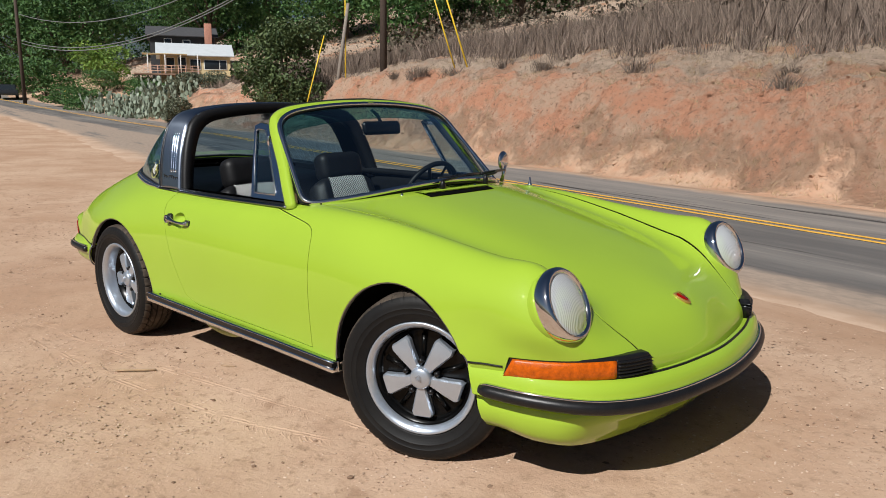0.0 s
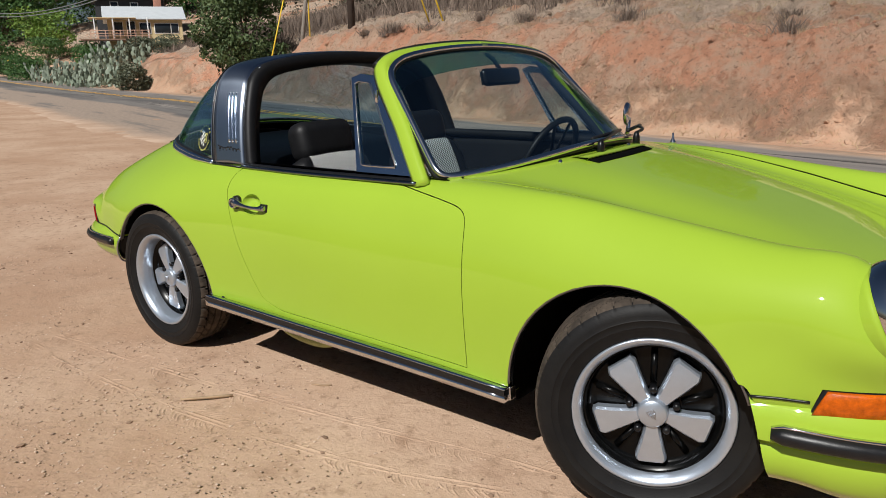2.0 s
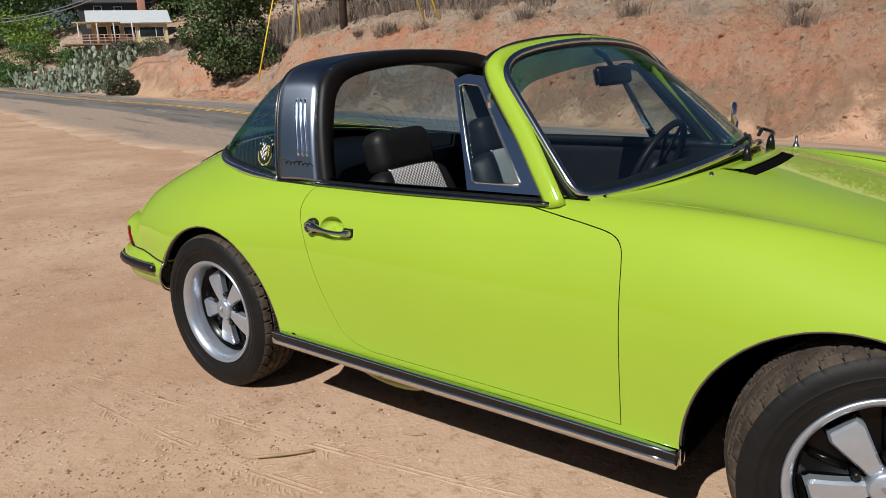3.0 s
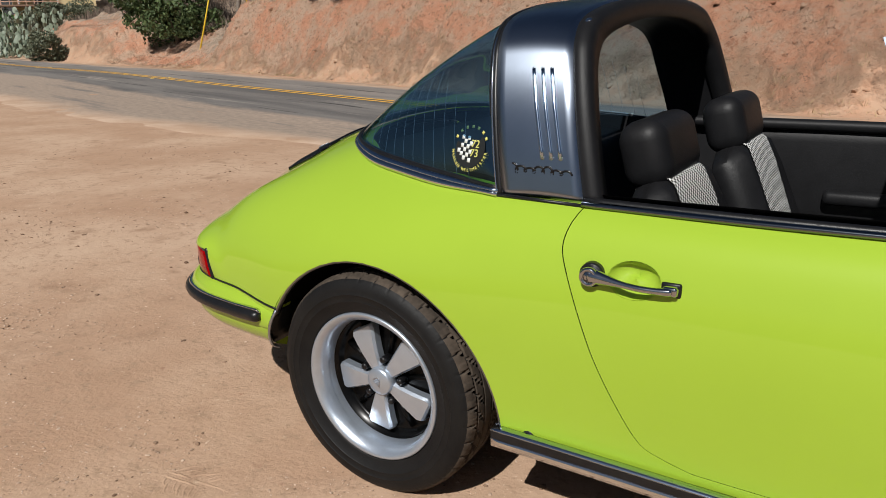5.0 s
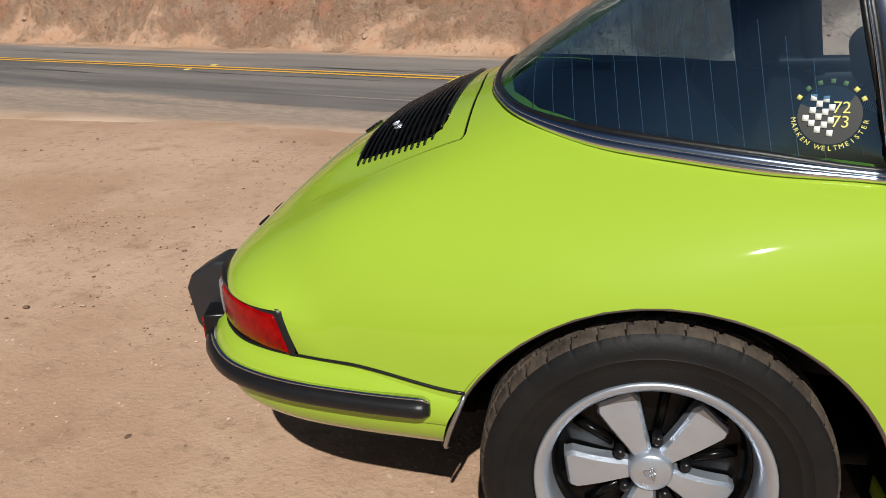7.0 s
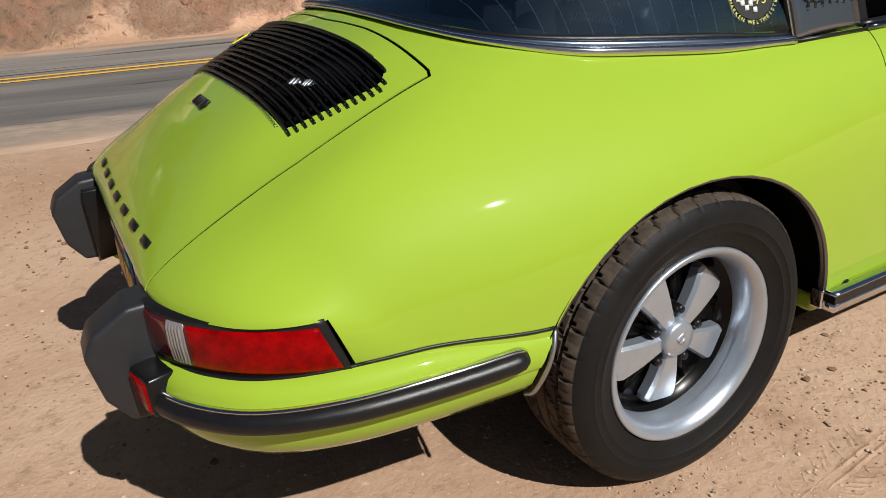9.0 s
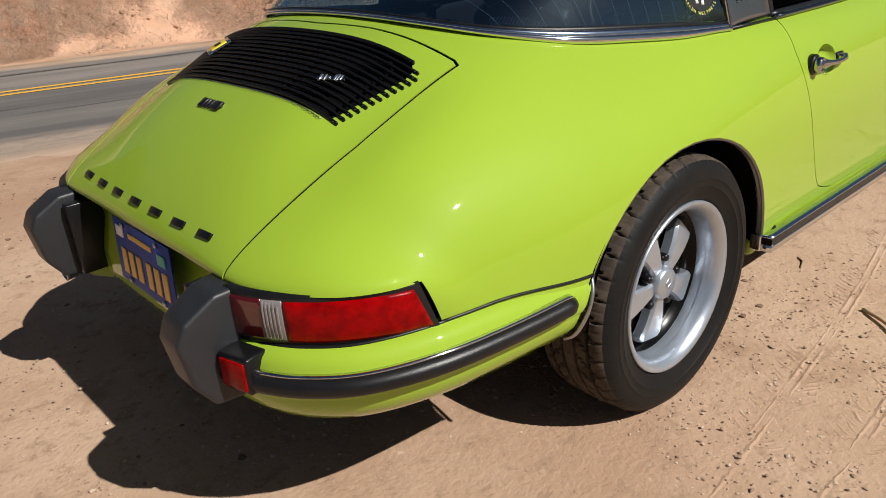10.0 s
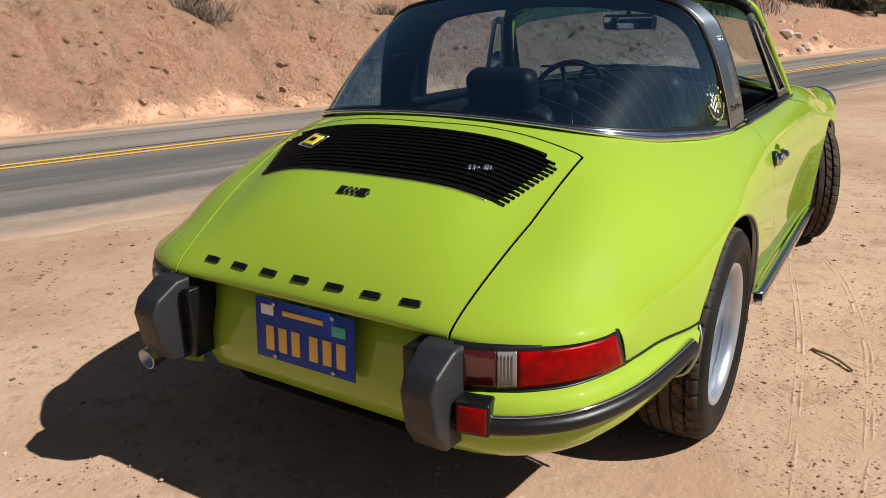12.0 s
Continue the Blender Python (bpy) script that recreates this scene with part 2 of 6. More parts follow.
    for i in range(n):
        bm.faces.new((a[i], a[(i + 1) % n], b[(i + 1) % n], b[i]))
    bmesh.ops.recalc_face_normals(bm, faces=bm.faces)
    if bevel > 0:
        bmesh.ops.bevel(bm, geom=bm.edges[:], offset=bevel, segments=2, profile=0.5, affect="EDGES")
    return bm


def join(*bms):
    """Several bmeshes of one part in one."""
    out = bmesh.new()
    for b in bms:
        me = bpy.data.meshes.new("tmp")
        b.to_mesh(me)
        b.free()
        out.from_mesh(me)
        bpy.data.meshes.remove(me)
    return out


def mirrored(bm):
    out = bm.copy()
    for v in out.verts:
        v.co.y = -v.co.y
    lay = out.verts.layers.float_vector.get("skin_way")
    if lay:
        for v in out.verts:
            w = v[lay]
            v[lay] = (w[0], -w[1], w[2])
    bmesh.ops.reverse_faces(out, faces=out.faces)
    return out


def moved(bm, m):
    bmesh.ops.transform(bm, matrix=m, verts=bm.verts)
    return bm


def skin_layer(bm):
    """The layer that keeps the smooth direction of the uncut skin at each corner."""
    return bm.verts.layers.float_vector.get("skin_way") or bm.verts.layers.float_vector.new("skin_way")


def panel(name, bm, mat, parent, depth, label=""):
    """A body panel with turned-in edges, shaded as the uncut skin was; the deep edges are blackened as seam shade."""
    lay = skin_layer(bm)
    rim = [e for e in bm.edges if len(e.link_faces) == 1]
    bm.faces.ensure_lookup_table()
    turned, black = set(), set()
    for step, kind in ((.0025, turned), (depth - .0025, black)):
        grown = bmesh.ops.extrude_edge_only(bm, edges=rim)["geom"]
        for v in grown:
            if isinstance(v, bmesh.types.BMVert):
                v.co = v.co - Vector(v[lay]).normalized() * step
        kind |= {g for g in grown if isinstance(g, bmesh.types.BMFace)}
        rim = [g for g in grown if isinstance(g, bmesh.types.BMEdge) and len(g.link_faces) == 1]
    # the deeper edge is black instead of paint, to put shade into the seams
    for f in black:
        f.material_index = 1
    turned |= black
    bm.normal_update()
    ways = []
    for f in bm.faces:
        f.smooth = True
        for l in f.loops:
            ways.append(f.normal.copy() if f in turned else Vector(l.vert[lay]).normalized())
    me = bpy.data.meshes.new(name)
    bm.to_mesh(me)
    bm.free()
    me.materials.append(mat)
    me.materials.append(RUBBER_AND_SEAM_SHADE)
    me.normals_split_custom_set(ways)
    ob = new(name, me)
    ob.parent = parent
    return tagged(ob, label)


def cut_region(bm, outline, ax, ay, gap):
    """Cut a convex outline out of a sheet; leaves the sheet with the hole and gives the piece that was in it, with a gap between."""
    pts = [Vector(q) for q in outline]
    mid = sum(pts, Vector((0, 0))) / len(pts)
    lines = []
    for i, p in enumerate(pts):
        d = (pts[(i + 1) % len(pts)] - p).normalized()
        n = Vector((d.y, -d.x))
        if n.dot(mid - p) > 0:
            n = -n
        lines.append((n.x, n.y, n.dot(p)))

    def split(poly, a, b, c):
        side = [a * q[ax] + b * q[ay] - c for q in poly]
        if max(side) <= 1e-7:
            return poly, None
        if min(side) >= -1e-7:
            return None, poly
        ins, out = [], []
        for i, q in enumerate(poly):
            r = poly[(i + 1) % len(poly)]
            s0, s1 = side[i], side[(i + 1) % len(poly)]
            (ins if s0 <= 0 else out).append(q)
            if (s0 < 0 < s1) or (s1 < 0 < s0):
                f = s0 / (s0 - s1)
                m = tuple(q[k] + (r[k] - q[k]) * f for k in range(6))
                ins.append(m)
                out.append(m)
            elif s0 == 0:
                out.append(q)
        return ins, out

    def run(polys, off):
        inside, outside = [], []
        for poly in polys:
            for a, b, c in lines:
                poly, cut = split(poly, a, b, c + off)
                if cut and len(cut) > 2:
                    outside.append(cut)
                if not poly or len(poly) < 3:
                    poly = None
                    break
            if poly:
                inside.append(poly)
        return inside, outside

    def build(into, polys):
        seen = {}
        lay = skin_layer(into)
        for poly in polys:
            vs = []
            for q in poly:
                key = (round(q[0], 5), round(q[1], 5), round(q[2], 5))
                if key not in seen:
                    seen[key] = into.verts.new(q[:3])
                    seen[key][lay] = q[3:]
                if not vs or vs[-1] is not seen[key]:
                    vs.append(seen[key])
            if len(vs) > 1 and vs[0] is vs[-1]:
                vs.pop()
            if len(vs) > 2 and len(set(vs)) == len(vs):
                try:
                    into.faces.new(vs)
                except ValueError:
                    pass
        into.normal_update()

    own = skin_layer(bm)
    inner, rest = run([[tuple(v.co) + tuple(v[own]) for v in f.verts] for f in bm.faces], gap)
    if gap:
        inner, _ = run(inner, -gap)
    bm.clear()
    build(bm, rest)
    piece = bmesh.new()
    build(piece, inner)
    return piece

# ---------------- ground, road, bank ----------------
RS, RN = Vector((-.958, .287, 0)), Vector((.287, .958, 0))       # along the road (uphill), across it (to the bank)
ROAD_NEAR, ROAD_MID, ROAD_FAR = 4.05, 7.1, 9.85


def sd(x, y):
    return x * RS.x + y * RS.y, x * RN.x + y * RN.y


def xy(s, d):
    return s * RS.x + d * RN.x, s * RS.y + d * RN.y


def smooth(a, b, t):
    t = min(1.0, max(0.0, (t - a) / (b - a)))
    return t * t * (3 - 2 * t)


def rough(x, y, f, o=4):
    return noise.fractal(Vector((x * f, y * f, 3.7)), 1.0, 2.0, o)


def road_rise(s):
    return .008 * max(0, min(s, 150) - 5) + .0006 * max(0, min(s, 110) - 35) ** 2


def road_level(s):
    """The road lies lower than the lay-by at its lower end and meets its level uphill."""
    low = -.25 + .0135 * max(s, -14)
    k = smooth(18, 34, s)
    return low * (1 - k) + road_rise(s) * k


def road_bend(s):
    """How far the road swings towards the near side up the hill."""
    return .0022 * max(0, min(s, 110) - 30) ** 2


def ground_z(x, y):
    """Height of the land."""
    s, d = sd(x, y)
    d += road_bend(s)
    step = smooth(1.7, 4.6, d)
    z = road_rise(s) * (1 - step) + road_level(s) * step + .017 * smooth(-.70, .75, y) * (1 - smooth(1.4, 3.4, d)) * (1 - smooth(3, 9, abs(x)))
    edge = 10.35 + .30 * rough(s * .5, 7.0, .5, 3)
    notch = smooth(28.0, 31.5, s) * (1 - smooth(39.5, 43.5, s))
    crest = (1.35 + .045 * (min(22, max(-14, s)) + 5) + .25 * rough(s, 1.0, .13, 2)) * (1 - .62 * notch) * (1 - .30 * smooth(40, 46, s)) * (1 - .75 * smooth(52, 66, s))
    crest += road_rise(s) - road_level(s)
    z += crest * smooth(edge, edge + 1.9 + 3.5 * notch, d) ** .85
    z += .30 * min(2.0, max(0, d - 12.2)) + .17 * max(0, d - 14.2) + .10 * max(0, d - 26)
    if d > edge - .3:
        k = smooth(edge - .3, edge + 1, d)
        z += k * (.20 * rough(x, y, .8) + .13 * rough(x, y, 2.1) + .085 * rough(x, y, 5.0, 3) - .22 * max(0, rough(s * 2.0, d * .3, 1.0, 3)) * (1 - smooth(12.5, 15, d)))
    if ROAD_NEAR - .1 < d < ROAD_FAR + .3:
        z -= .01
    elif d < ROAD_NEAR:
        z += .010 * rough(x, y, .8) + .004 * rough(x, y, 4.0)
        if d < -6:
            z -= .15 * (-6 - d)
    return z


def land(s, d):
    x, y = xy(s, d)
    return (x, y, ground_z(x, y))


def spread(lo, a, b, hi, fine, coarse):
    """Fine steps between a and b, growing outside."""
    out = list(np.arange(a, b, fine))
    step, v = fine, a
    left = []
    while v > lo:
        step *= coarse
        v -= step
        left.append(v)
    step, v = fine, b
    right = []
    while v < hi:
        right.append(v)
        step *= coarse
        v += step
    return left[::-1] + out + right + [hi]


def land_material():
    """Sandy lay-by, red cut bank and straw-grey slope above, told apart by the distance across the road."""
    m = bpy.data.materials.new("dirt")
    m.use_nodes = True
    nt = m.node_tree
    p = nt.nodes["Principled BSDF"]
    p.inputs["Roughness"].default_value = 0.95
    p.inputs["Specular IOR Level"].default_value = 0.12
    geo = nt.nodes.new("ShaderNodeNewGeometry")

    def noise_tex(scale, detail=7, rough_=0.65):
        n = nt.nodes.new("ShaderNodeTexNoise")
        n.inputs["Scale"].default_value = scale
        n.inputs["Detail"].default_value = detail
        n.inputs["Roughness"].default_value = rough_
        nt.links.new(geo.outputs["Position"], n.inputs["Vector"])
        return n.outputs["Fac"]

    def mix(a, b, fac):
        n = nt.nodes.new("ShaderNodeMix")
        n.data_type = "RGBA"
        for key, v in (("A", a), ("B", b)):
            if isinstance(v, tuple):
                n.inputs[key].default_value = (*v, 1)
            else:
                nt.links.new(v, n.inputs[key])
        nt.links.new(fac, n.inputs["Factor"])
        return n.outputs["Result"]

    def span(v, a, b):
        n = nt.nodes.new("ShaderNodeMapRange")
        n.interpolation_type = "SMOOTHSTEP"
        n.inputs["From Min"].default_value = a
        n.inputs["From Max"].default_value = b
        nt.links.new(v, n.inputs["Value"])
        return n.outputs["Result"]

    dot = nt.nodes.new("ShaderNodeVectorMath")
    dot.operation = "DOT_PRODUCT"
    dot.inputs[1].default_value = RN
    nt.links.new(geo.outputs["Position"], dot.inputs[0])
    wob = nt.nodes.new("ShaderNodeMath")
    wob.operation = "MULTIPLY_ADD"
    wob.inputs[1].default_value = 3.2
    nt.links.new(noise_tex(.7, 6), wob.inputs[0])
    nt.links.new(dot.outputs["Value"], wob.inputs[2])
    bend = nt.nodes.new("ShaderNodeMath")
    bend.operation = "ADD"
    bend.inputs[1].default_value = -.4
    nt.links.new(wob.outputs[0], bend.inputs[0])
    across = bend.outputs[0]
    flat = mix((0.42, 0.268, 0.176), (0.53, 0.372, 0.262), span(noise_tex(.55), .35, .66))
    flat = mix(flat, (0.34, 0.215, 0.14), span(noise_tex(3.2, 8), .54, .74))
    flat = mix(flat, (0.36, 0.24, 0.16), span(noise_tex(14, 8, .75), .52, .66))
    flat = mix(flat, (0.64, 0.49, 0.36), span(noise_tex(23, 6), .62, .80))
    flat = mix(flat, (0.29, 0.19, 0.125), span(noise_tex(70, 4, .7), .64, .74))
    flat = mix(flat, (0.68, 0.54, 0.41), span(noise_tex(95, 3, .7), .66, .74))
    bank = mix((0.72, 0.365, 0.23), (0.66, 0.455, 0.325), span(noise_tex(.9, 9, .7), .40, .60))
    bank = mix(bank, (0.52, 0.24, 0.145), span(noise_tex(5, 9, .75), .54, .66))
    crumbs, chips = span(noise_tex(9, 10, .8), .55, .63), span(noise_tex(13, 10, .8), .58, .66)
    bank = mix(bank, (0.27, 0.145, 0.095), crumbs)
    bank = mix(bank, (0.60, 0.45, 0.34), chips)
    top = mix((0.62, 0.475, 0.36), (0.44, 0.335, 0.255), span(noise_tex(1.6), .42, .66))
    top = mix(top, (0.54, 0.31, 0.20), span(noise_tex(.45), .50, .62))
    top = mix(mix(top, (0.17, 0.125, 0.09), crumbs), (0.56, 0.45, 0.34), chips)
    straw = mix((0.42, 0.28, 0.19), (0.42, 0.25, 0.16), span(noise_tex(2.6), .42, .62))
    straw = mix(mix(straw, (0.26, 0.17, 0.115), crumbs), (0.54, 0.41, 0.30), chips)
    foot = mix(flat, straw, span(across, 10.6, 11.4))
    col = mix(foot, bank, span(across, 11.9, 12.5))
    col = mix(col, top, span(across, 13.5, 14.3))
    along = nt.nodes.new("ShaderNodeVectorMath")
    along.operation = "DOT_PRODUCT"
    along.inputs[1].default_value = -RS
    nt.links.new(geo.outputs["Position"], along.inputs[0])
    both = nt.nodes.new("ShaderNodeMath")
    both.operation = "MULTIPLY"
    nt.links.new(span(along.outputs["Value"], -7.0, 2.0), both.inputs[0])
    nt.links.new(span(across, 10.8, 11.6), both.inputs[1])
    dry = nt.nodes.new("ShaderNodeMath")
    dry.operation = "MULTIPLY"
    nt.links.new(both.outputs[0], dry.inputs[0])
    nt.links.new(span(noise_tex(2.2, 9, .75), .22, .66), dry.inputs[1])
    col = mix(col, (0.70, 0.415, 0.28), dry.outputs[0])
    col = mix(col, (0.33, 0.19, 0.125), span(noise_tex(17, 9, .8), .60, .66))
    nt.links.new(col, p.inputs["Base Color"])
    b1 = nt.nodes.new("ShaderNodeBump")
    b1.inputs["Distance"].default_value = 0.007
    nt.links.new(noise_tex(9, 9, .7), b1.inputs["Height"])
    crumb = nt.nodes.new("ShaderNodeMath")
    crumb.operation = "MULTIPLY"
    nt.links.new(span(across, 11.4, 12.4), crumb.inputs[0])
    nt.links.new(noise_tex(5.0, 10, .78), crumb.inputs[1])
    b3 = nt.nodes.new("ShaderNodeBump")
    b3.inputs["Distance"].default_value = 0.32
    nt.links.new(crumb.outputs[0], b3.inputs["Height"])
    nt.links.new(b1.outputs["Normal"], b3.inputs["Normal"])
    b2 = nt.nodes.new("ShaderNodeBump")
    b2.inputs["Distance"].default_value = 0.0035
    nt.links.new(noise_tex(60, 5, .6), b2.inputs["Height"])
    nt.links.new(b3.outputs["Normal"], b2.inputs["Normal"])
    nt.links.new(b2.outputs["Normal"], p.inputs["Normal"])
    return m


DIRT = land_material()


def asphalt_material():
    """Patched asphalt: dark lanes streaked along the road, its near margin worn pale and sanded over."""
    m = bpy.data.materials.new("asphalt")
    m.use_nodes = True
    nt = m.node_tree
    p = nt.nodes["Principled BSDF"]
    p.inputs["Roughness"].default_value = 0.85
    p.inputs["Specular IOR Level"].default_value = 0.25
    geo = nt.nodes.new("ShaderNodeNewGeometry")

    def dot(axis):
        n = nt.nodes.new("ShaderNodeVectorMath")
        n.operation = "DOT_PRODUCT"
        n.inputs[1].default_value = axis
        nt.links.new(geo.outputs["Position"], n.inputs[0])
        return n.outputs["Value"]

    along, square = dot(RS), dot(RN)
    bend = None
    for op, val in (("SUBTRACT", 30.0), ("MAXIMUM", 0.0), ("POWER", 2.0), ("MULTIPLY", .0022)):
        n = nt.nodes.new("ShaderNodeMath")
        n.operation = op
        n.inputs[1].default_value = val
        nt.links.new(bend if bend else along, n.inputs[0])
        bend = n.outputs[0]
    n = nt.nodes.new("ShaderNodeMath")
    n.operation = "ADD"
    nt.links.new(square, n.inputs[0])
    nt.links.new(bend, n.inputs[1])
    across = n.outputs[0]

    def noise_tex(scale, stretch=1.0, detail=7, shift=0.0):
        """Noise drawn out along the road."""
        c = nt.nodes.new("ShaderNodeCombineXYZ")
        k = nt.nodes.new("ShaderNodeMath")
        k.operation = "MULTIPLY"
        k.inputs[1].default_value = 1 / stretch
        nt.links.new(along, k.inputs[0])
        nt.links.new(k.outputs[0], c.inputs[0])
        nt.links.new(across, c.inputs[1])
        c.inputs[2].default_value = shift
        n = nt.nodes.new("ShaderNodeTexNoise")
        n.inputs["Scale"].default_value = scale
        n.inputs["Detail"].default_value = detail
        n.inputs["Roughness"].default_value = 0.65
        nt.links.new(c.outputs[0], n.inputs["Vector"])
        return n.outputs["Fac"]

    def span(v, a, b):
        n = nt.nodes.new("ShaderNodeMapRange")
        n.interpolation_type = "SMOOTHSTEP"
        n.inputs["From Min"].default_value = a
        n.inputs["From Max"].default_value = b
        nt.links.new(v, n.inputs["Value"])
        return n.outputs["Result"]

    def mix(a, b, fac):
        n = nt.nodes.new("ShaderNodeMix")
        n.data_type = "RGBA"
        for key, v in (("A", a), ("B", b)):
            if isinstance(v, tuple):
                n.inputs[key].default_value = (*v, 1)
            else:
                nt.links.new(v, n.inputs[key])
        nt.links.new(fac, n.inputs["Factor"])
        return n.outputs["Result"]

    def plus(v, f, by):
        n = nt.nodes.new("ShaderNodeMath")
        n.operation = "MULTIPLY_ADD"
        n.inputs[1].default_value = by
        nt.links.new(f, n.inputs[0])
        nt.links.new(v, n.inputs[2])
        return n.outputs[0]

    lane = mix((0.118, 0.110, 0.105), (0.21, 0.192, 0.175), span(noise_tex(.9, 9), .38, .66))
    far = mix((0.175, 0.160, 0.147), (0.26, 0.230, 0.205), span(noise_tex(1.3, 7, shift=4), .35, .65))
    col = mix(lane, far, span(across, ROAD_MID, ROAD_MID + .5))
    col = mix(col, (0.30, 0.265, 0.235), span(noise_tex(2.6, 26, shift=9), .60, .70))
    col = mix(col, (0.045, 0.042, 0.040), span(noise_tex(3.4, 30, shift=17), .60, .66))
    old = mix((0.29, 0.232, 0.187), (0.39, 0.302, 0.235), span(noise_tex(9, 1.6), .35, .65))
    old = mix(old, (0.20, 0.175, 0.155), span(noise_tex(1.3, 12, shift=21), .54, .66))
    edge = plus(across, noise_tex(.6, 3.0, shift=30), 1.5)
    col = mix(old, col, span(edge, 5.1, 5.5))
    sand = mix((0.42, 0.285, 0.195), (0.52, 0.38, 0.28), span(noise_tex(1.2), .35, .66))
    worn = plus(edge, span(along, 1.0, 15.0), 2.1)
    col = mix(sand, col, span(worn, 4.25, 5.0))
    col = mix(col, sand, span(edge, 9.85, 10.25))
    nt.links.new(col, p.inputs["Base Color"])
    b = nt.nodes.new("ShaderNodeBump")
    b.inputs["Distance"].default_value = 0.006
    nt.links.new(noise_tex(60, 1, 5), b.inputs["Height"])
    nt.links.new(b.outputs["Normal"], p.inputs["Normal"])
    return m


ASPHALT = asphalt_material()
STUD = material("stud_yellow", (0.75, 0.55, 0.16), 0.4)
LINE = material("road_line_yellow", (0.78, 0.42, 0.05), 0.8, vary=0.2, scale=14)
ss = spread(-300, -12, 40, 400, .20, 1.12)
ds = spread(-250, 9.7, 15, 300, .13, 1.12)
rows = [[land(s, d) for d in ds] for s in ss]
ground = part("ground", grid_bm(rows), DIRT, None, "sandy orange dirt ground with red cut bank")
tagged(ground, kind="structure")


def lay_level(s, d):
    step = smooth(1.7, 4.6, d)
    return road_rise(s) * (1 - step) + road_level(s) * step


def road_point(s, d, lift):
    x, y = xy(s, d - road_bend(s))
    return (x, y, lay_level(s, d) + lift + .02 * max(0, 1 - ((d - ROAD_MID) / 3) ** 2))


rows = []
for s in np.arange(-200, 200, .5):
    e0 = ROAD_NEAR - .75 - 2.1 * smooth(2, 15, s) + .35 * rough(s, 2.0, .35, 4)
    e1 = ROAD_FAR + .2 * rough(s, 9.0, .5, 4)
    rows.append([road_point(s, e0 - .05, -.03)] + [road_point(s, e0 + (e1 - e0) * k / 16, .008 if k else .001) for k in range(17)] + [road_point(s, e1 + .05, -.03)])
road = part("road", grid_bm(rows), ASPHALT, None, "worn grey asphalt road with double yellow line")
tagged(road, kind="structure")
for dd in (-.115, .115):
    rows = [[road_point(s, ROAD_MID + dd - .048, .014), road_point(s, ROAD_MID + dd + .048, .014)] for s in np.arange(-200, 200, .5)]
    part("centre_line", grid_bm(rows), LINE, road)
for s in (-4.6, 10.0, 24.6, 39.2):
    for dd in (-.30, .30):
        x, y, z = road_point(s, ROAD_MID + dd, .012)
        stud = part("road_stud", moved(box(.10, .10, .02, .006), Matrix.Translation((x, y, z)) @ Matrix.Rotation(radians(163.3), 4, "Z")), STUD, None, "small yellow reflector stud beside the centre line")
        tagged(stud, category="road stud", group="road studs")

# ---------------- the car: body surface ----------------
from mathutils import geometry
from mathutils.bvhtree import BVHTree

# Lengthwise curves of one half of the body, from the nose edge to the tail edge: x, y, z.
C0 = [(1.908, 0, .398), (1.885, 0, .45), (1.806, 0, .545), (1.66, 0, .615), (1.42, 0, .70), (1.135, 0, .78), (.85, 0, .845), (.58, 0, .895), (.30, 0, .90),
      (-.15, 0, .90), (-.58, 0, .91), (-.85, 0, .945), (-1.135, 0, .956), (-1.46, 0, .938), (-1.72, 0, .838), (-1.925, 0, .722), (-2.064, 0, .586), (-1.995, 0, .566)]
C1 = [(1.887, .22, .398), (1.865, .23, .445), (1.780, .24, .538), (1.64, .25, .611), (1.42, .27, .697), (1.135, .29, .776), (.85, .30, .839), (.58, .30, .885), (.30, .30, .89),
      (-.15, .30, .89), (-.58, .30, .90), (-.85, .30, .93), (-1.135, .28, .944), (-1.45, .27, .926), (-1.72, .26, .830), (-1.915, .26, .716), (-2.060, .26, .584), (-1.992, .26, .565)]
C2 = [(1.858, .42, .400), (1.838, .42, .470), (1.728, .44, .556), (1.60, .47, .634), (1.42, .485, .685), (1.135, .50, .748), (.85, .515, .806), (.58, .545, .849), (.30, .57, .86),
      (-.15, .58, .86), (-.58, .58, .86), (-.85, .55, .89), (-1.135, .50, .907), (-1.45, .46, .884), (-1.72, .43, .778), (-1.905, .42, .686), (-2.058, .428, .582), (-1.995, .42, .556)]
C3 = [(1.815, .545, .402), (1.802, .55, .47), (1.720, .612, .580), (1.605, .632, .764), (1.42, .634, .774), (1.135, .628, .805), (.85, .64, .838), (.58, .655, .843), (.30, .675, .834),
      (-.15, .685, .829), (-.58, .682, .833), (-.85, .660, .841), (-1.135, .63, .838), (-1.45, .585, .82), (-1.72, .566, .750), (-1.876, .556, .664), (-2.016, .546, .581), (-2.0, .535, .46)]
C4 = [(1.735, .645, .405), (1.725, .662, .47), (1.668, .744, .572), (1.575, .762, .662), (1.38, .760, .70), (1.135, .75, .71), (.85, .745, .74), (.58, .74, .76), (.30, .745, .755),
      (-.15, .752, .755), (-.58, .752, .76), (-.85, .745, .76), (-1.135, .735, .743), (-1.45, .697, .72), (-1.70, .668, .670), (-1.820, .655, .618), (-1.957, .636, .578), (-1.938, .624, .46)]
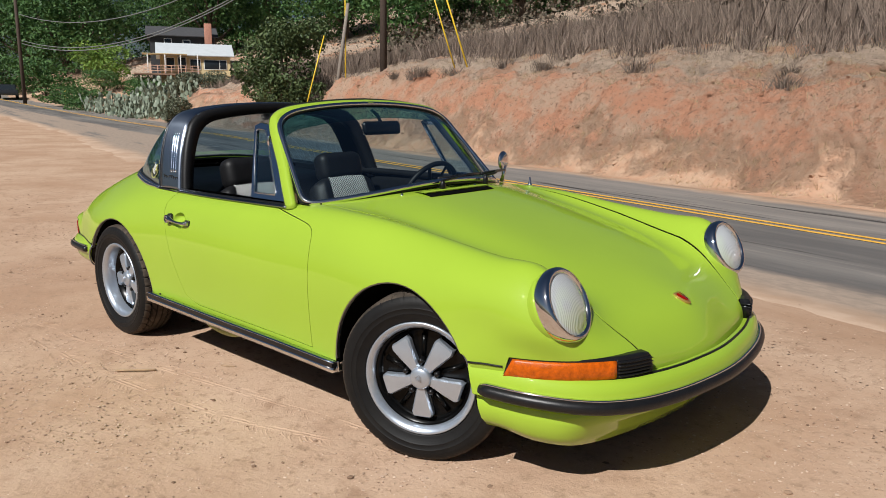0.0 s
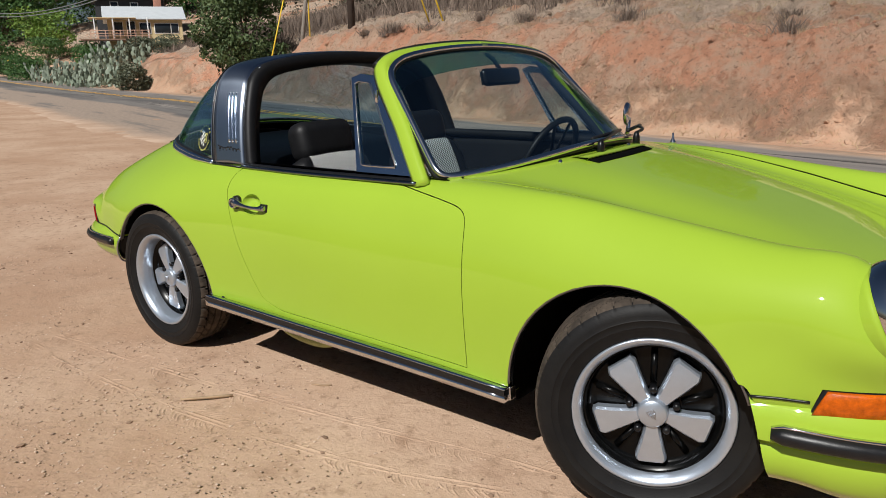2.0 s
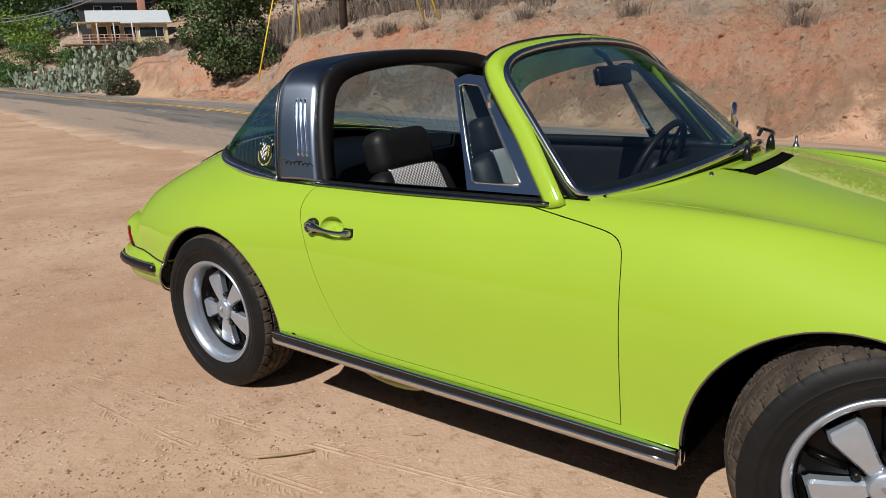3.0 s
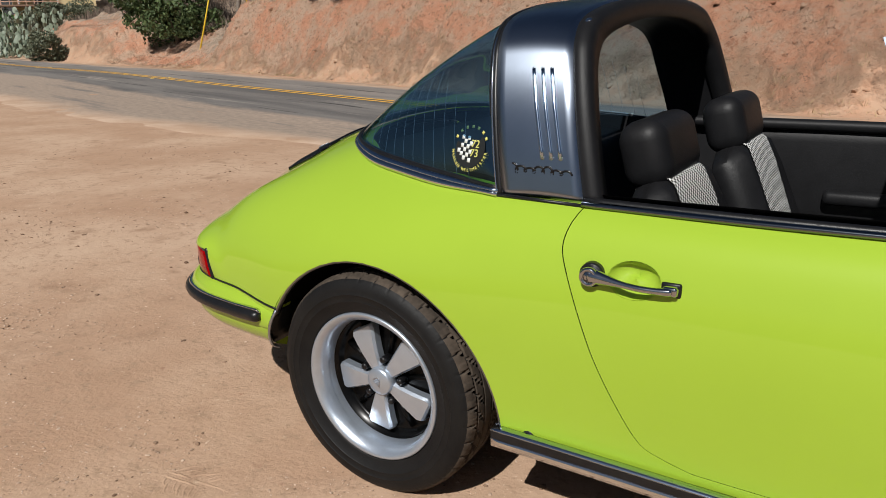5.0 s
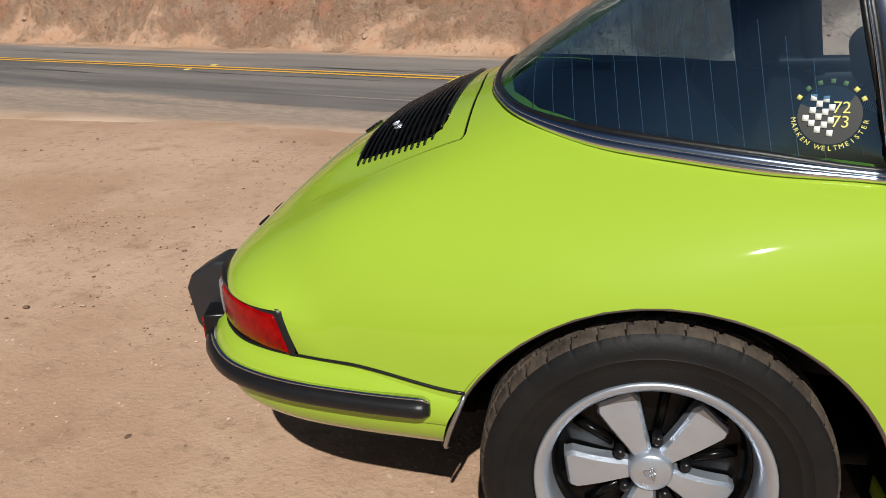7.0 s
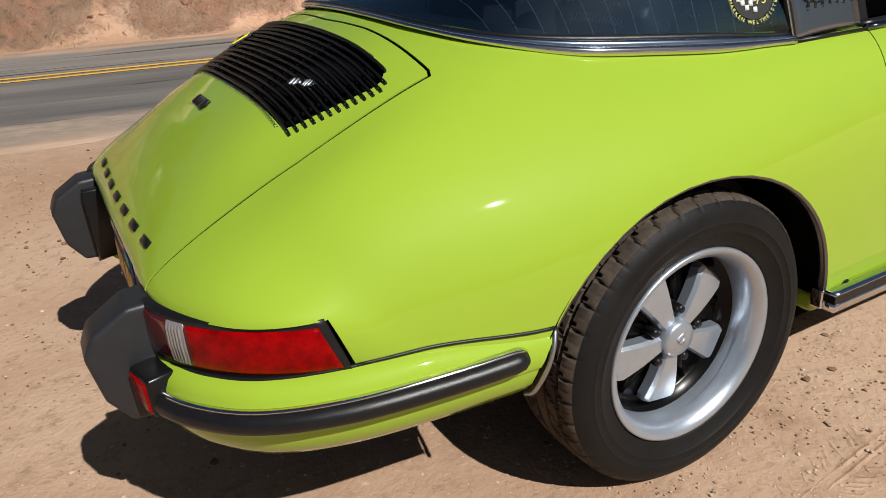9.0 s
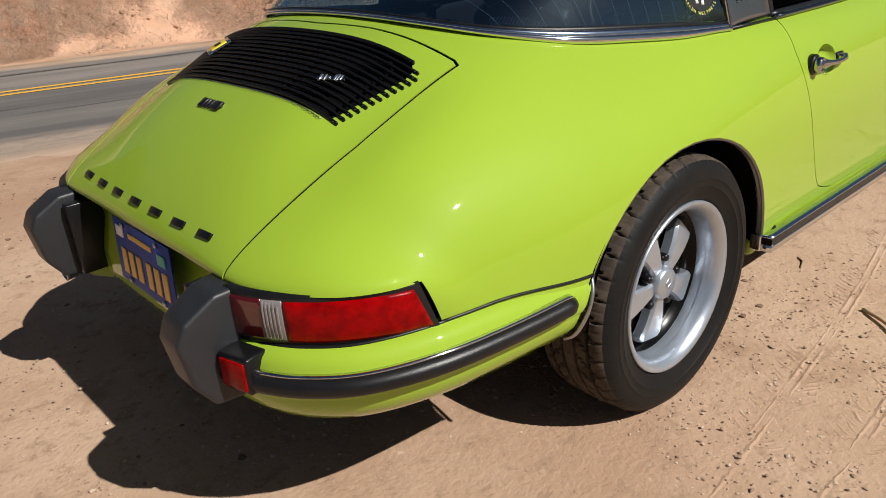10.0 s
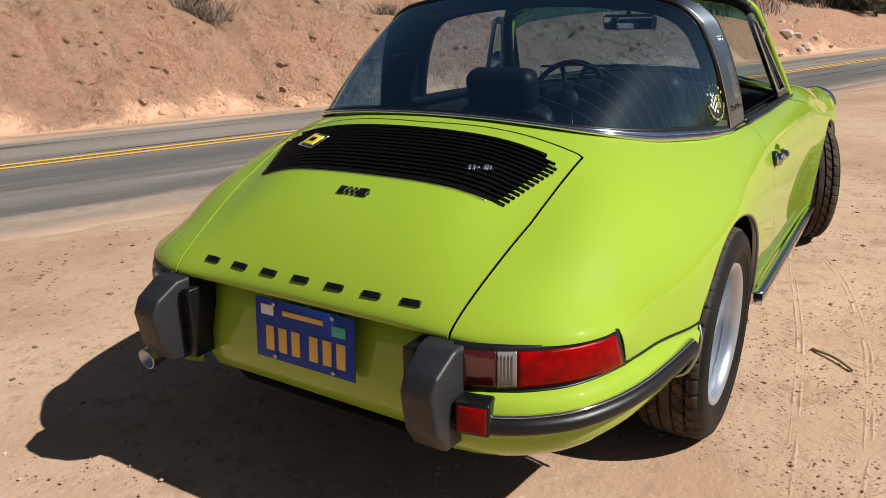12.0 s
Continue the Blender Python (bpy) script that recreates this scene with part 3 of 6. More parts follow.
C5 = [(1.61, .728, .405), (1.585, .750, .47), (1.515, .774, .53), (1.42, .785, .57), (1.30, .795, .58), (1.135, .80, .58), (.85, .79, .58), (.58, .782, .58), (.30, .782, .57),
      (-.15, .785, .57), (-.58, .787, .58), (-.85, .792, .60), (-1.135, .795, .62), (-1.45, .765, .60), (-1.66, .724, .572), (-1.758, .704, .560), (-1.862, .690, .565), (-1.852, .678, .46)]
C6 = [(1.43, .775, .40), (1.42, .79, .43), (1.40, .795, .46), (1.36, .80, .46), (1.27, .803, .45), (1.135, .80, .36), (.85, .785, .285), (.58, .770, .278), (.30, .768, .284),
      (-.15, .770, .292), (-.58, .774, .30), (-.85, .785, .31), (-1.135, .80, .36), (-1.43, .778, .435), (-1.57, .758, .44), (-1.66, .737, .44), (-1.74, .712, .44), (-1.75, .706, .435)]
SUB_U, SUB_V = 10, 8


def body_half():
    """The left half of the outer skin, before any opening is cut."""
    net = np.array([C0, C1, C2, C3, C4, C5, C6])
    along = np.array([cat(c, SUB_U) for c in net])
    first = along[1].copy()
    first[:, 1] *= -1
    full = np.concatenate([first[None], along])
    rows = []
    for i in range(full.shape[1]):
        rows.append(cat(full[:, i], SUB_V)[SUB_V:])
    g = np.array(rows)
    for _ in range(8):
        g[1:-1] = (g[:-2] + 2 * g[1:-1] + g[2:]) / 4
        mid_line = (g[:, 0] + g[:, 1]) / 2
        g[:, 1:-1] = (g[:, :-2] + 2 * g[:, 1:-1] + g[:, 2:]) / 4
        g[:, 0, 0], g[:, 0, 2] = mid_line[:, 0], mid_line[:, 2]
    bm = grid_bm(g.tolist())
    for v in bm.verts:
        if abs(v.co.y) < 1e-4:
            v.co.y = 0.0
    if sum(f.normal.z for f in bm.faces) < 0:
        bmesh.ops.reverse_faces(bm, faces=bm.faces)
    bm.normal_update()
    lay = skin_layer(bm)
    for v in bm.verts:
        n = v.normal.copy()
        if v.co.y == 0.0:
            n.y = 0.0
        v[lay] = n.normalized()
    return bm


def ellipse(cx, cz, rx, rz, n, a0=0, a1=360):
    return [(cx + rx * math.cos(radians(a0 + (a1 - a0) * i / n)), cz + rz * math.sin(radians(a0 + (a1 - a0) * i / n))) for i in range(n if a1 - a0 == 360 else n + 1)]


car = empty_thing("sports_car", "lime green open-top sports car with steel roll bar, on dirt", "car")
CAR_POSE = Matrix.Translation((0, -.717, 0)) @ Matrix.Rotation(radians(.7), 4, "X") @ Matrix.Translation((0, .720, 0))
car.matrix_world = CAR_POSE
FRONT_ARCH = ellipse(1.082, .275, .354, .371, 48)
REAR_ARCH = ellipse(-1.130, .272, .390, .384, 48)
COCKPIT = [(.60, -.1), (.60, .12), (.575, .27), (.50, .45), (.40, .575), (.30, .645), (.0, .663), (-.55, .664), (-.82, .635), (-1.08, .582), (-1.25, .520), (-1.36, .42), (-1.42, .30), (-1.440, .15), (-1.442, -.1)]
DOOR = [(.540, .3005), (.566, .2995), (.5675, .312), (.5685, .45), (.567, .62), (.562, .72), (.551, .762), (.52, .785), (.45, .800), (.37, .812), (.2, .836), (-.2, .880), (-.5, .900), (-.555, .865), (-.590, .82), (-.603, .77),
        (-.595, .73), (-.573, .686), (-.548, .614), (-.514, .529), (-.463, .432), (-.413, .358), (-.365, .334), (-.31, .3205), (-.25, .3155), (.2, .307)]
door_line = [tuple(q) for q in cat(DOOR, 4, True)]
DOOR = [door_line[i] for i in geometry.convex_hull_2d(door_line)]
HOOD = [(1.95, -.1), (1.95, .352), (1.845, .415), (1.72, .468), (1.52, .515), (1.2, .552), (.9, .577), (.62, .594), (.45, .603), (.40, .57), (.40, -.1)]
LID = [(-1.508, -.1), (-1.506, .2), (-1.497, .36), (-1.498, .42), (-1.503, .452), (-1.511, .472), (-1.523, .484), (-1.536, .486), (-1.60, .478), (-1.74, .458), (-1.9, .446), (-2.1, .434), (-2.1, -.1)]
GRILLE = [(-1.552, -.1), (-1.552, .25), (-1.555, .360), (-1.564, .395), (-1.580, .411), (-1.600, .412), (-1.735, .366), (-1.75, .358), (-1.757, .335), (-1.762, .2), (-1.762, -.1)]

half = body_half()
liner_half = half.copy()
cut_region(half, FRONT_ARCH, 0, 2, 0.0).free()
cut_region(half, REAR_ARCH, 0, 2, 0.0).free()
cut_region(half, COCKPIT, 0, 1, 0.0).free()
door_half = cut_region(half, DOOR, 0, 2, 0.0013)
DISH = ellipse(-.440, .713, .054, .037, 32)
cut_region(door_half, DISH, 0, 2, 0.0).free()
hood_half = cut_region(half, HOOD, 0, 1, 0.0040)
lid_half = cut_region(half, LID, 0, 1, 0.0030)
cut_region(lid_half, GRILLE, 0, 1, 0.0).free()
TAIL_GAP = [(-2.3, .476), (-1.797, .476), (-1.831, .573), (-2.3, .573)]
SIGNAL_GAP = [(2.2, .411), (1.533, .411), (1.557, .479), (2.2, .479)]
cut_region(half, TAIL_GAP, 0, 2, 0.0).free()
cut_region(half, SIGNAL_GAP, 0, 2, 0.0).free()


def whole(h):
    """Both halves of a sheet that crosses the middle."""
    bm = join(mirrored(h), h)
    bmesh.ops.remove_doubles(bm, verts=bm.verts, dist=2e-4)
    return bm


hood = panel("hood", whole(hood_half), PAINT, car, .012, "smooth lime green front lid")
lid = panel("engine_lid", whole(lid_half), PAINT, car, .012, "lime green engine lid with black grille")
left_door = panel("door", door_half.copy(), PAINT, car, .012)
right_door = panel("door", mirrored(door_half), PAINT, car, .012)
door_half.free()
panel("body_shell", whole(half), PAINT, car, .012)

# added dark inner skin closes the panel gaps; their shade is in its colour
liner_half.normal_update()
for v in liner_half.verts:
    v.co = v.co - v.normal * 0.016
    v.co.y = max(v.co.y, 0.0)
cut_region(liner_half, ellipse(1.082, .275, .347, .364, 40), 0, 2, 0.0).free()
cut_region(liner_half, ellipse(-1.130, .272, .383, .377, 40), 0, 2, 0.0).free()
cut_region(liner_half, COCKPIT, 0, 1, -0.02).free()
cut_region(liner_half, DISH, 0, 2, 0.0).free()
cut_region(liner_half, GRILLE, 0, 1, 0.004).free()
cut_region(liner_half, TAIL_GAP, 0, 2, 0.0).free()
part("gap_shade_skin", whole(liner_half), VOID, car)

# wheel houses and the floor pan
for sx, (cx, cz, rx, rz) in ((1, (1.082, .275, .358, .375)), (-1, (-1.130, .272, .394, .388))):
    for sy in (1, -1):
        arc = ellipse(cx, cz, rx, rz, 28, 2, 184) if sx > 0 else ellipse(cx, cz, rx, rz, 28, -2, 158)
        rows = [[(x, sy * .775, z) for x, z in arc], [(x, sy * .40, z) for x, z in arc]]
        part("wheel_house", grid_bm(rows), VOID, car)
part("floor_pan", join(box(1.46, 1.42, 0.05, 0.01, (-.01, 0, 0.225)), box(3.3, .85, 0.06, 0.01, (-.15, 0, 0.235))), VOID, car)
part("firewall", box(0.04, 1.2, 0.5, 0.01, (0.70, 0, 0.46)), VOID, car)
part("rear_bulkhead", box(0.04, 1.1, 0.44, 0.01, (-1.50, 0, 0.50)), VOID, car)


# bright lips round the wheel openings, laid on the skin

probe = body_half()
probe_tree = BVHTree.FromBMesh(probe)


def skin_y(x, z):
    """How far out the left side of the skin lies at x, z."""
    hit = probe_tree.ray_cast(Vector((x, 1.5, z)), Vector((0, -1, 0)))
    return hit[0].y if hit[0] else 0.78


def skin_z(x, y):
    hit = probe_tree.ray_cast(Vector((x, abs(y), 1.6)), Vector((0, 0, -1)))
    return hit[0].z if hit[0] else 0.6


def skin_n(x, y):
    hit = probe_tree.ray_cast(Vector((x, abs(y), 1.6)), Vector((0, 0, -1)))
    n = hit[1] if hit[0] else Vector((0, 0, 1))
    return Vector((n.x, n.y if y >= 0 else -n.y, n.z))


for (cx, cz, rx, rz, a0, a1) in ((1.082, .275, .352, .369, 21, 178), (-1.130, .272, .388, .382, 3, 152)):
    path = []
    for i in range(57):
        a = radians(a0 + (a1 - a0) * i / 56)
        x, z = cx + rx * math.cos(a), cz + rz * math.sin(a)
        path.append((x, skin_y(x, z + .004) - .004, z))
    for s in (1, -1):
        part("arch_trim", tube([(x, s * y, z) for x, y, z in path], 0.0046, 8), ARCH_STEEL, car, "thin dull metal wheel arch trim")
        lip = [[(cx + (x - cx) * .992, s * (y - d), cz + (z - cz) * .992) for d in (-.001, .007, .014)] for x, y, z in path]
        part("arch_lip", grid_bm(lip), STEEL, car, "folded metal lip inside the wheel arch")

# ---------------- the car: windshield, roll bar, rear window ----------------
WS_BASE = [(.612, 0, .905), (.606, .14, .901), (.582, .29, .888), (.524, .440, .866), (.436, .575, .844), (.378, .640, .838)]
WS_TOP = [(.098, 0, 1.262), (.097, .14, 1.259), (.094, .28, 1.250), (.090, .40, 1.236), (.088, .485, 1.217), (.100, .552, 1.178)]


def both_ways(pts):
    """A half curve from the middle out, made whole from right to left."""
    return [(x, -y, z) for x, y, z in reversed(pts[1:])] + list(pts)


def patch(lower, upper, n, nv, bulge, out):
    """A bowed sheet between two curves."""
    a, b = cat(lower, n), cat(upper, n)
    rows = []
    for j in range(nv + 1):
        t = j / nv
        rows.append([tuple(a[i] * (1 - t) + b[i] * t + np.array(out) * bulge * 4 * t * (1 - t)) for i in range(len(a))])
    return grid_bm(rows)


ws_low, ws_up = both_ways(WS_BASE), both_ways(WS_TOP)
windshield = part("windshield", patch(ws_low, ws_up, 5, 10, .018, (.6, 0, .8)), GLASS, car, "raked clear windshield")
windshield.visible_shadow = False
lo_, up_ = cat(ws_low, 5), cat(ws_up, 5)
band_at = [lo_ * (1 - t) + up_ * t + np.array((.6, 0, .8)) * (.018 * 4 * t * (1 - t) - .004) for t in (.80, .86, .92, .985)]
tint = part("tint_band", grid_bm([[tuple(q) for q in r] for r in band_at]), TINT, windshield, "blue-green tinted top band")
tint.visible_shadow = False


def rounded_loop(low, up, n=6):
    """The rim of a sheet between two curves, its corners eased."""
    a, b = cat(low, n), cat(up, n)
    loop = list(a) + [a[-1] * (1 - t) + b[-1] * t for t in (.25, .5, .75)] + list(b[::-1]) + [b[0] * (1 - t) + a[0] * t for t in (.25, .5, .75)]
    p = np.array(loop)
    gap = np.linalg.norm(np.roll(p, -1, 0) - p, axis=1)
    at = np.concatenate([[0], np.cumsum(gap)])
    want = np.arange(0, at[-1], .012)
    ring_ = np.concatenate([p, p[:1]])
    p = np.column_stack([np.interp(want, at, ring_[:, k]) for k in range(3)])
    for _ in range(16):
        p = (np.roll(p, 1, 0) + p * 2 + np.roll(p, -1, 0)) / 4
    return p


ws_rim = rounded_loop(ws_low, ws_up)
part("windshield_seal", tube(ws_rim, .014, 8, True), RUBBER_AND_SEAM_SHADE, car, "black rubber windshield seal")
mid = ws_rim.mean(0)
part("windshield_trim", tube(mid + (ws_rim - mid) * 1.012 + np.column_stack([.010 - .004 * (ws_rim[:, 2] - .84) / .42, 0 * ws_rim[:, 2], .018 - .016 * (ws_rim[:, 2] - .84) / .42]), .0115, 8, True), CHROME, car, "polished windshield trim")

# painted frame round the windshield
FRAME = [(.335, .690, .830), (.272, .662, .920), (.205, .630, 1.01), (.135, .602, 1.095), (.080, .576, 1.165), (.056, .545, 1.215), (.050, .47, 1.248), (.056, .33, 1.268), (.062, .16, 1.280), (.064, 0, 1.284)]


def frame_band():
    """The painted pillar and header as one swept band."""
    outer = cat(FRAME, 5)
    rows = []
    for i, p in enumerate(outer):
        t = i / (len(outer) - 1)
        x, y, z = p
        w = .030 if t < .5 else .030 + .036 * (t - .5)
        f = min(1.0, max(0.0, (t - .42) / .2))
        rows.append([(x - .018, y - .030, z - .032 * f - .004), (x - .022, y - .004 * (1 - f), z - .006), (x - .006, y + .003 * (1 - f), z + .004 * f),
                     (x + .018, y - .004, z + .004 * (1 - f) + .003 * f), (x + w, y - .012 - .004 * f, z - .012 * f + .014 * (1 - f)), (x + w - .004, y - .040, z - .030 * f)])
    return grid_bm(rows, close_v=True, cap=True)


fb = frame_band()
part("windshield_frame", whole(fb), PAINT, car, "lime green windshield frame")
lining = [(x - .021, y - .028, z - .010) for x, y, z in cat(FRAME, 5)]
part("frame_lining", tube([(x, -y, z) for x, y, z in lining] + [(x, y, z) for x, y, z in lining[::-1][1:]], .021, 8), LEATHER, car, "black lining of the windshield frame")
# padded top edge behind the header
pad = [(x - .030, y - .012, z - .012) for x, y, z in cat(FRAME[5:], 5)]
part("header_padding", tube([(x, -y, z) for x, y, z in pad] + [(x, y, z) for x, y, z in pad[::-1][1:]], .016, 8), LEATHER, car, "black padded header edge")

# dashboard top, steering wheel, mirror
HOOP = [(.666, .834), (.647, .93), (.618, 1.035), (.584, 1.120), (.550, 1.175), (.480, 1.222), (.34, 1.250), (.17, 1.264), (0, 1.268)]


def hoop_band(x_front, x_back, shrink, sh_z=None):
    """Points across the roll bar from belt to belt; x_front and x_back take the height share 0..1."""
    h = cat([(0, y, z) for y, z in HOOP], 6)
    full = [(y, z) for _, y, z in h] + [(-y, z) for _, y, z in h[::-1][1:]]
    rows = []
    for y, z in full:
        t = (z - .834) / .434
        a, b = x_front(t), x_back(t)
        k = 1 - shrink
        yy, zz = y * k if abs(y) > .1 else y, .834 + (z - .834) * (1 - shrink * 1.6)
        rows.append([(a + (b - a) * j / 8, yy, zz + .006 * math.sin(math.pi * j / 8)) for j in range(9)])
    return rows


def hoop_front(t):
    return -.590 - .098 * max(0, min(t, .86))


def hoop_back(t):
    return -.792 - .078 * max(0, t)


thicken(part("roll_bar", grid_bm(hoop_band(hoop_front, hoop_back, 0.0)), ROLL_STEEL, car, "brushed stainless steel roll bar with three slots"), .012, 0)
inner = hoop_band(lambda t: hoop_front(t) + .012, lambda t: hoop_back(t) + .004, .055)
thicken(part("roll_bar_lining", grid_bm(inner), LEATHER, car, "black lining inside the roll bar"), .02, 0)
h = cat([(0, y, z) for y, z in HOOP], 6)
full = [(y, z) for _, y, z in h] + [(-y, z) for _, y, z in h[::-1][1:]]
rows = []
for y, z in full:
    t = (z - .834) / .434
    x = hoop_front(t) + .018
    sgn = 1 if y >= 0 else -1
    k = min(1, abs(y) / .3) * sgn
    rows.append([(x - .030, y + k * .002, z + .004), (x + .012, y + .001 * k, z + .006), (x + .022, y - .012 * k, z - .006), (x + .022, y - .045 * k, z - .045 + .03 * (1 - t)), (x - .03, y - .055 * k, z - .052 + .03 * (1 - t))])
part("roll_bar_padding", grid_bm(rows, close_v=True, cap=True), LEATHER, car, "black padded front edge of the roll bar")
for s in (1, -1):
    part("snap_fastener", moved(lathe([(.0, .008), (.007, .007), (.011, 0), (.0, 0)], 12), Matrix.Translation((-.655, s * .500, 1.213)) @ Matrix.Rotation(0 if s > 0 else math.pi, 4, "Z") @ Matrix.Rotation(.95, 4, "X")), CHROME, car)

# slots pressed into the bar, and the script badge
def hoop_point(x, z):
    for a, b in zip(HOOP, HOOP[1:]):
        if a[1] <= z <= b[1]:
            u = (z - a[1]) / (b[1] - a[1])
            return a[0] + (b[0] - a[0]) * u
    return .66


for s in (1, -1):
    for dx in (0.0, .022, .044):
        path = []
        for i in range(13):
            t = i / 12
            z = 1.116 - .188 * t
            path.append((-.746 + dx + .050 * t, s * (hoop_point(0, z) + .007), z))
        part("vent_slot", tube(path, .0052, 8), POLISHED, car, "raised steel slot")
        for q in (path[0], path[-1]):
            part("slot_end", moved(lathe([(0, .003), (.005, .002), (.006, -.002), (0, -.002)], 10), Matrix.Translation((q[0], q[1], q[2])) @ Matrix.Rotation(0 if s > 0 else math.pi, 4, "Z")), STEEL, car)
    wave = []
    for i in range(110):
        t = i / 109
        wave.append((-.768 + .140 * t + .008 * math.sin(t * 40), s * (hoop_point(0, .905) + .008), .900 + .0075 * math.cos(t * 40) * (1.15 + .5 * math.cos(t * 11)) - .004 * t))
    part("script_badge", tube(wave, .0027, 6), BLACK_PLASTIC, car, "black script badge")

# rear window
RW_BASE = [(-1.472, 0, .940), (-1.470, .17, .937), (-1.450, .32, .926), (-1.386, .452, .906), (-1.255, .545, .882), (-1.09, .604, .866), (-.94, .641, .853), (-.800, .667, .844)]
hb = [(hoop_back((z - .834) / .434) - .012, y, z) for y, z in HOOP]
RW_TOP = [hb[8], hb[7], hb[6], hb[5], hb[4], hb[3], hb[2], (hb[0][0], .652, .895)]
rw_low, rw_up = both_ways(RW_BASE), both_ways(RW_TOP)
rear_window = part("rear_window", patch(rw_low, rw_up, 5, 12, .022, (-.7, 0, .7)), REAR_GLASS, car, "wraparound tinted rear window with heating lines")
low = cat(rw_low, 6)
way_out = np.gradient(low, axis=0)
way_out = np.column_stack([way_out[:, 1], -way_out[:, 0], np.zeros(len(low))])
way_out /= np.linalg.norm(way_out, axis=1)[:, None]
if (way_out * (low - np.array((-.9, 0, 0))))[:, :2].sum() < 0:
    way_out = -way_out


def slimming(out, up, r):
    """A strip along the window's foot that grows slimmer towards the tail."""
    ks = [(.42 + .58 * smooth(-1.47, -1.20, q[0])) * (1 - .38 * smooth(-1.0, -.82, q[0])) for q in low]
    pts = np.array([q + o * out * k + np.array((0, 0, up * k)) for q, o, k in zip(low, way_out, ks)])
    tan = np.gradient(pts, axis=0)
    tan /= np.linalg.norm(tan, axis=1)[:, None]
    rows = []
    for q, t, k in zip(pts, tan, ks):
        u = np.cross(t, (0, 0, 1.0))
        u /= np.linalg.norm(u)
        w = np.cross(u, t)
        rows.append([tuple(q + (u * math.cos(a) + w * math.sin(a)) * r * k) for a in np.arange(8) * math.pi / 4])
    return grid_bm(rows, close_v=True, cap=True)


part("rear_window_trim", slimming(.014, -.008, .0095), CHROME, car, "bright trim below the rear window")
part("rear_window_channel", slimming(.004, .002, .010), POLISHED, car, "dark polished channel below the rear window")
part("rear_window_seal", slimming(-.004, .011, .009), RUBBER_AND_SEAM_SHADE, car)
part("window_inner_trim", slimming(-.020, .002, .014), RUBBER_AND_SEAM_SHADE, car, "black trim inside the rear window")
part("rear_window_edge", tube(cat(rw_up, 6) + np.array((-.002, 0, 0)), .006, 8), RUBBER_AND_SEAM_SHADE, car)
for s in (1, -1):
    side = [(hoop_back((z - .834) / .434) - .004, s * y, z) for y, z in cat([(y, z, 0) for y, z in HOOP[:6]], 5)[:, :2]]
    part("window_gasket", tube(side, .0085, 8), RUBBER_AND_SEAM_SHADE, car, "black gasket between window and roll bar")
    part("gasket_bead", tube([(x - .006, y + s * .008, z) for x, y, z in side[:-4]], .0022, 6), CHROME, car)
    part("foot_strip", tube([(-.812, s * .672, .838), (-.70, s * .677, .836), (-.588, s * .681, .834)], .0045, 8), RUBBER_AND_SEAM_SHADE, car, "black strip at the foot of the roll bar")
    drop = 0 if s > 0 else .034
    part("belt_padding", tube(cat([(.36, s * .605, .846 - drop), (0, s * .622, .853 - drop), (-.35, s * .624, .856 - drop), (-.60, s * .616, .858 - drop), (-.80, s * .606, .862 - drop)], 5), .020, 8), LEATHER, car, "black padded edge inside the belt line")
# heating lines on the glass
HEAT = material("heating_line_grey", (0.22, 0.25, 0.27), 0.6)
ra, rb = cat(rw_low, 12), cat(rw_up, 12)
half_n = len(ra) // 2
for sgn in (1, -1):
    for xb in np.arange(-.89, -1.40, -.040):
        path = []
        for j in range(15):
            t = .02 + .045 * j
            best = None
            for i in range(half_n, len(ra) - 1):
                q = ra[i] * (1 - t) + rb[i] * t + np.array((-.7, 0, .7)) * .022 * 4 * t * (1 - t)
                r = ra[i + 1] * (1 - t) + rb[i + 1] * t + np.array((-.7, 0, .7)) * .022 * 4 * t * (1 - t)
                want = xb - .05 * t
                if q[0] <= want <= r[0]:
                    f = (want - q[0]) / (r[0] - q[0])
                    best = q * (1 - f) + r * f
            if best is None:
                break
            path.append((best[0] + .003, sgn * best[1], best[2] - .002))
        if len(path) > 3:
            part("heating_line", tube(path, .0006, 4), HEAT, rear_window)


def text_mesh(words, size, depth=.0006):
    """Letters of the built-in font as a mesh in the plane y, z, read from -y or +y."""
    cu = bpy.data.curves.new("words", "FONT")
    cu.body, cu.size, cu.extrude, cu.align_x, cu.align_y = words, size, depth, "CENTER", "CENTER"
    ob = bpy.data.objects.new("words", cu)
    scene.collection.objects.link(ob)
    dg = bpy.context.evaluated_depsgraph_get()
    me = bpy.data.meshes.new_from_object(ob.evaluated_get(dg))
    bm = bmesh.new()
    bm.from_mesh(me)
    bpy.data.objects.remove(ob)
    bpy.data.curves.remove(cu)
    bpy.data.meshes.remove(me)
    return bm


# round club sticker on the side of the rear window
STICK_YELLOW = material("sticker_yellow", (0.62, 0.60, 0.16), 0.5)
STICK_WHITE = material("sticker_white", (0.72, 0.75, 0.74), 0.5)
STICK_BLACK = material("sticker_black", (0.01, 0.012, 0.012), 0.5)
sm = Matrix.Translation((-.893, -.638, .935)) @ Matrix.Rotation(radians(-11), 4, "Z") @ Matrix.Rotation(radians(90 - 17), 4, "X")
disc = bmesh.new()
bmesh.ops.create_circle(disc, cap_ends=True, segments=40, radius=.046)
sticker = part("window_sticker", moved(disc, sm), STICK_BLACK, rear_window, "round black sticker with chequered flag and numbers", smooth=False)
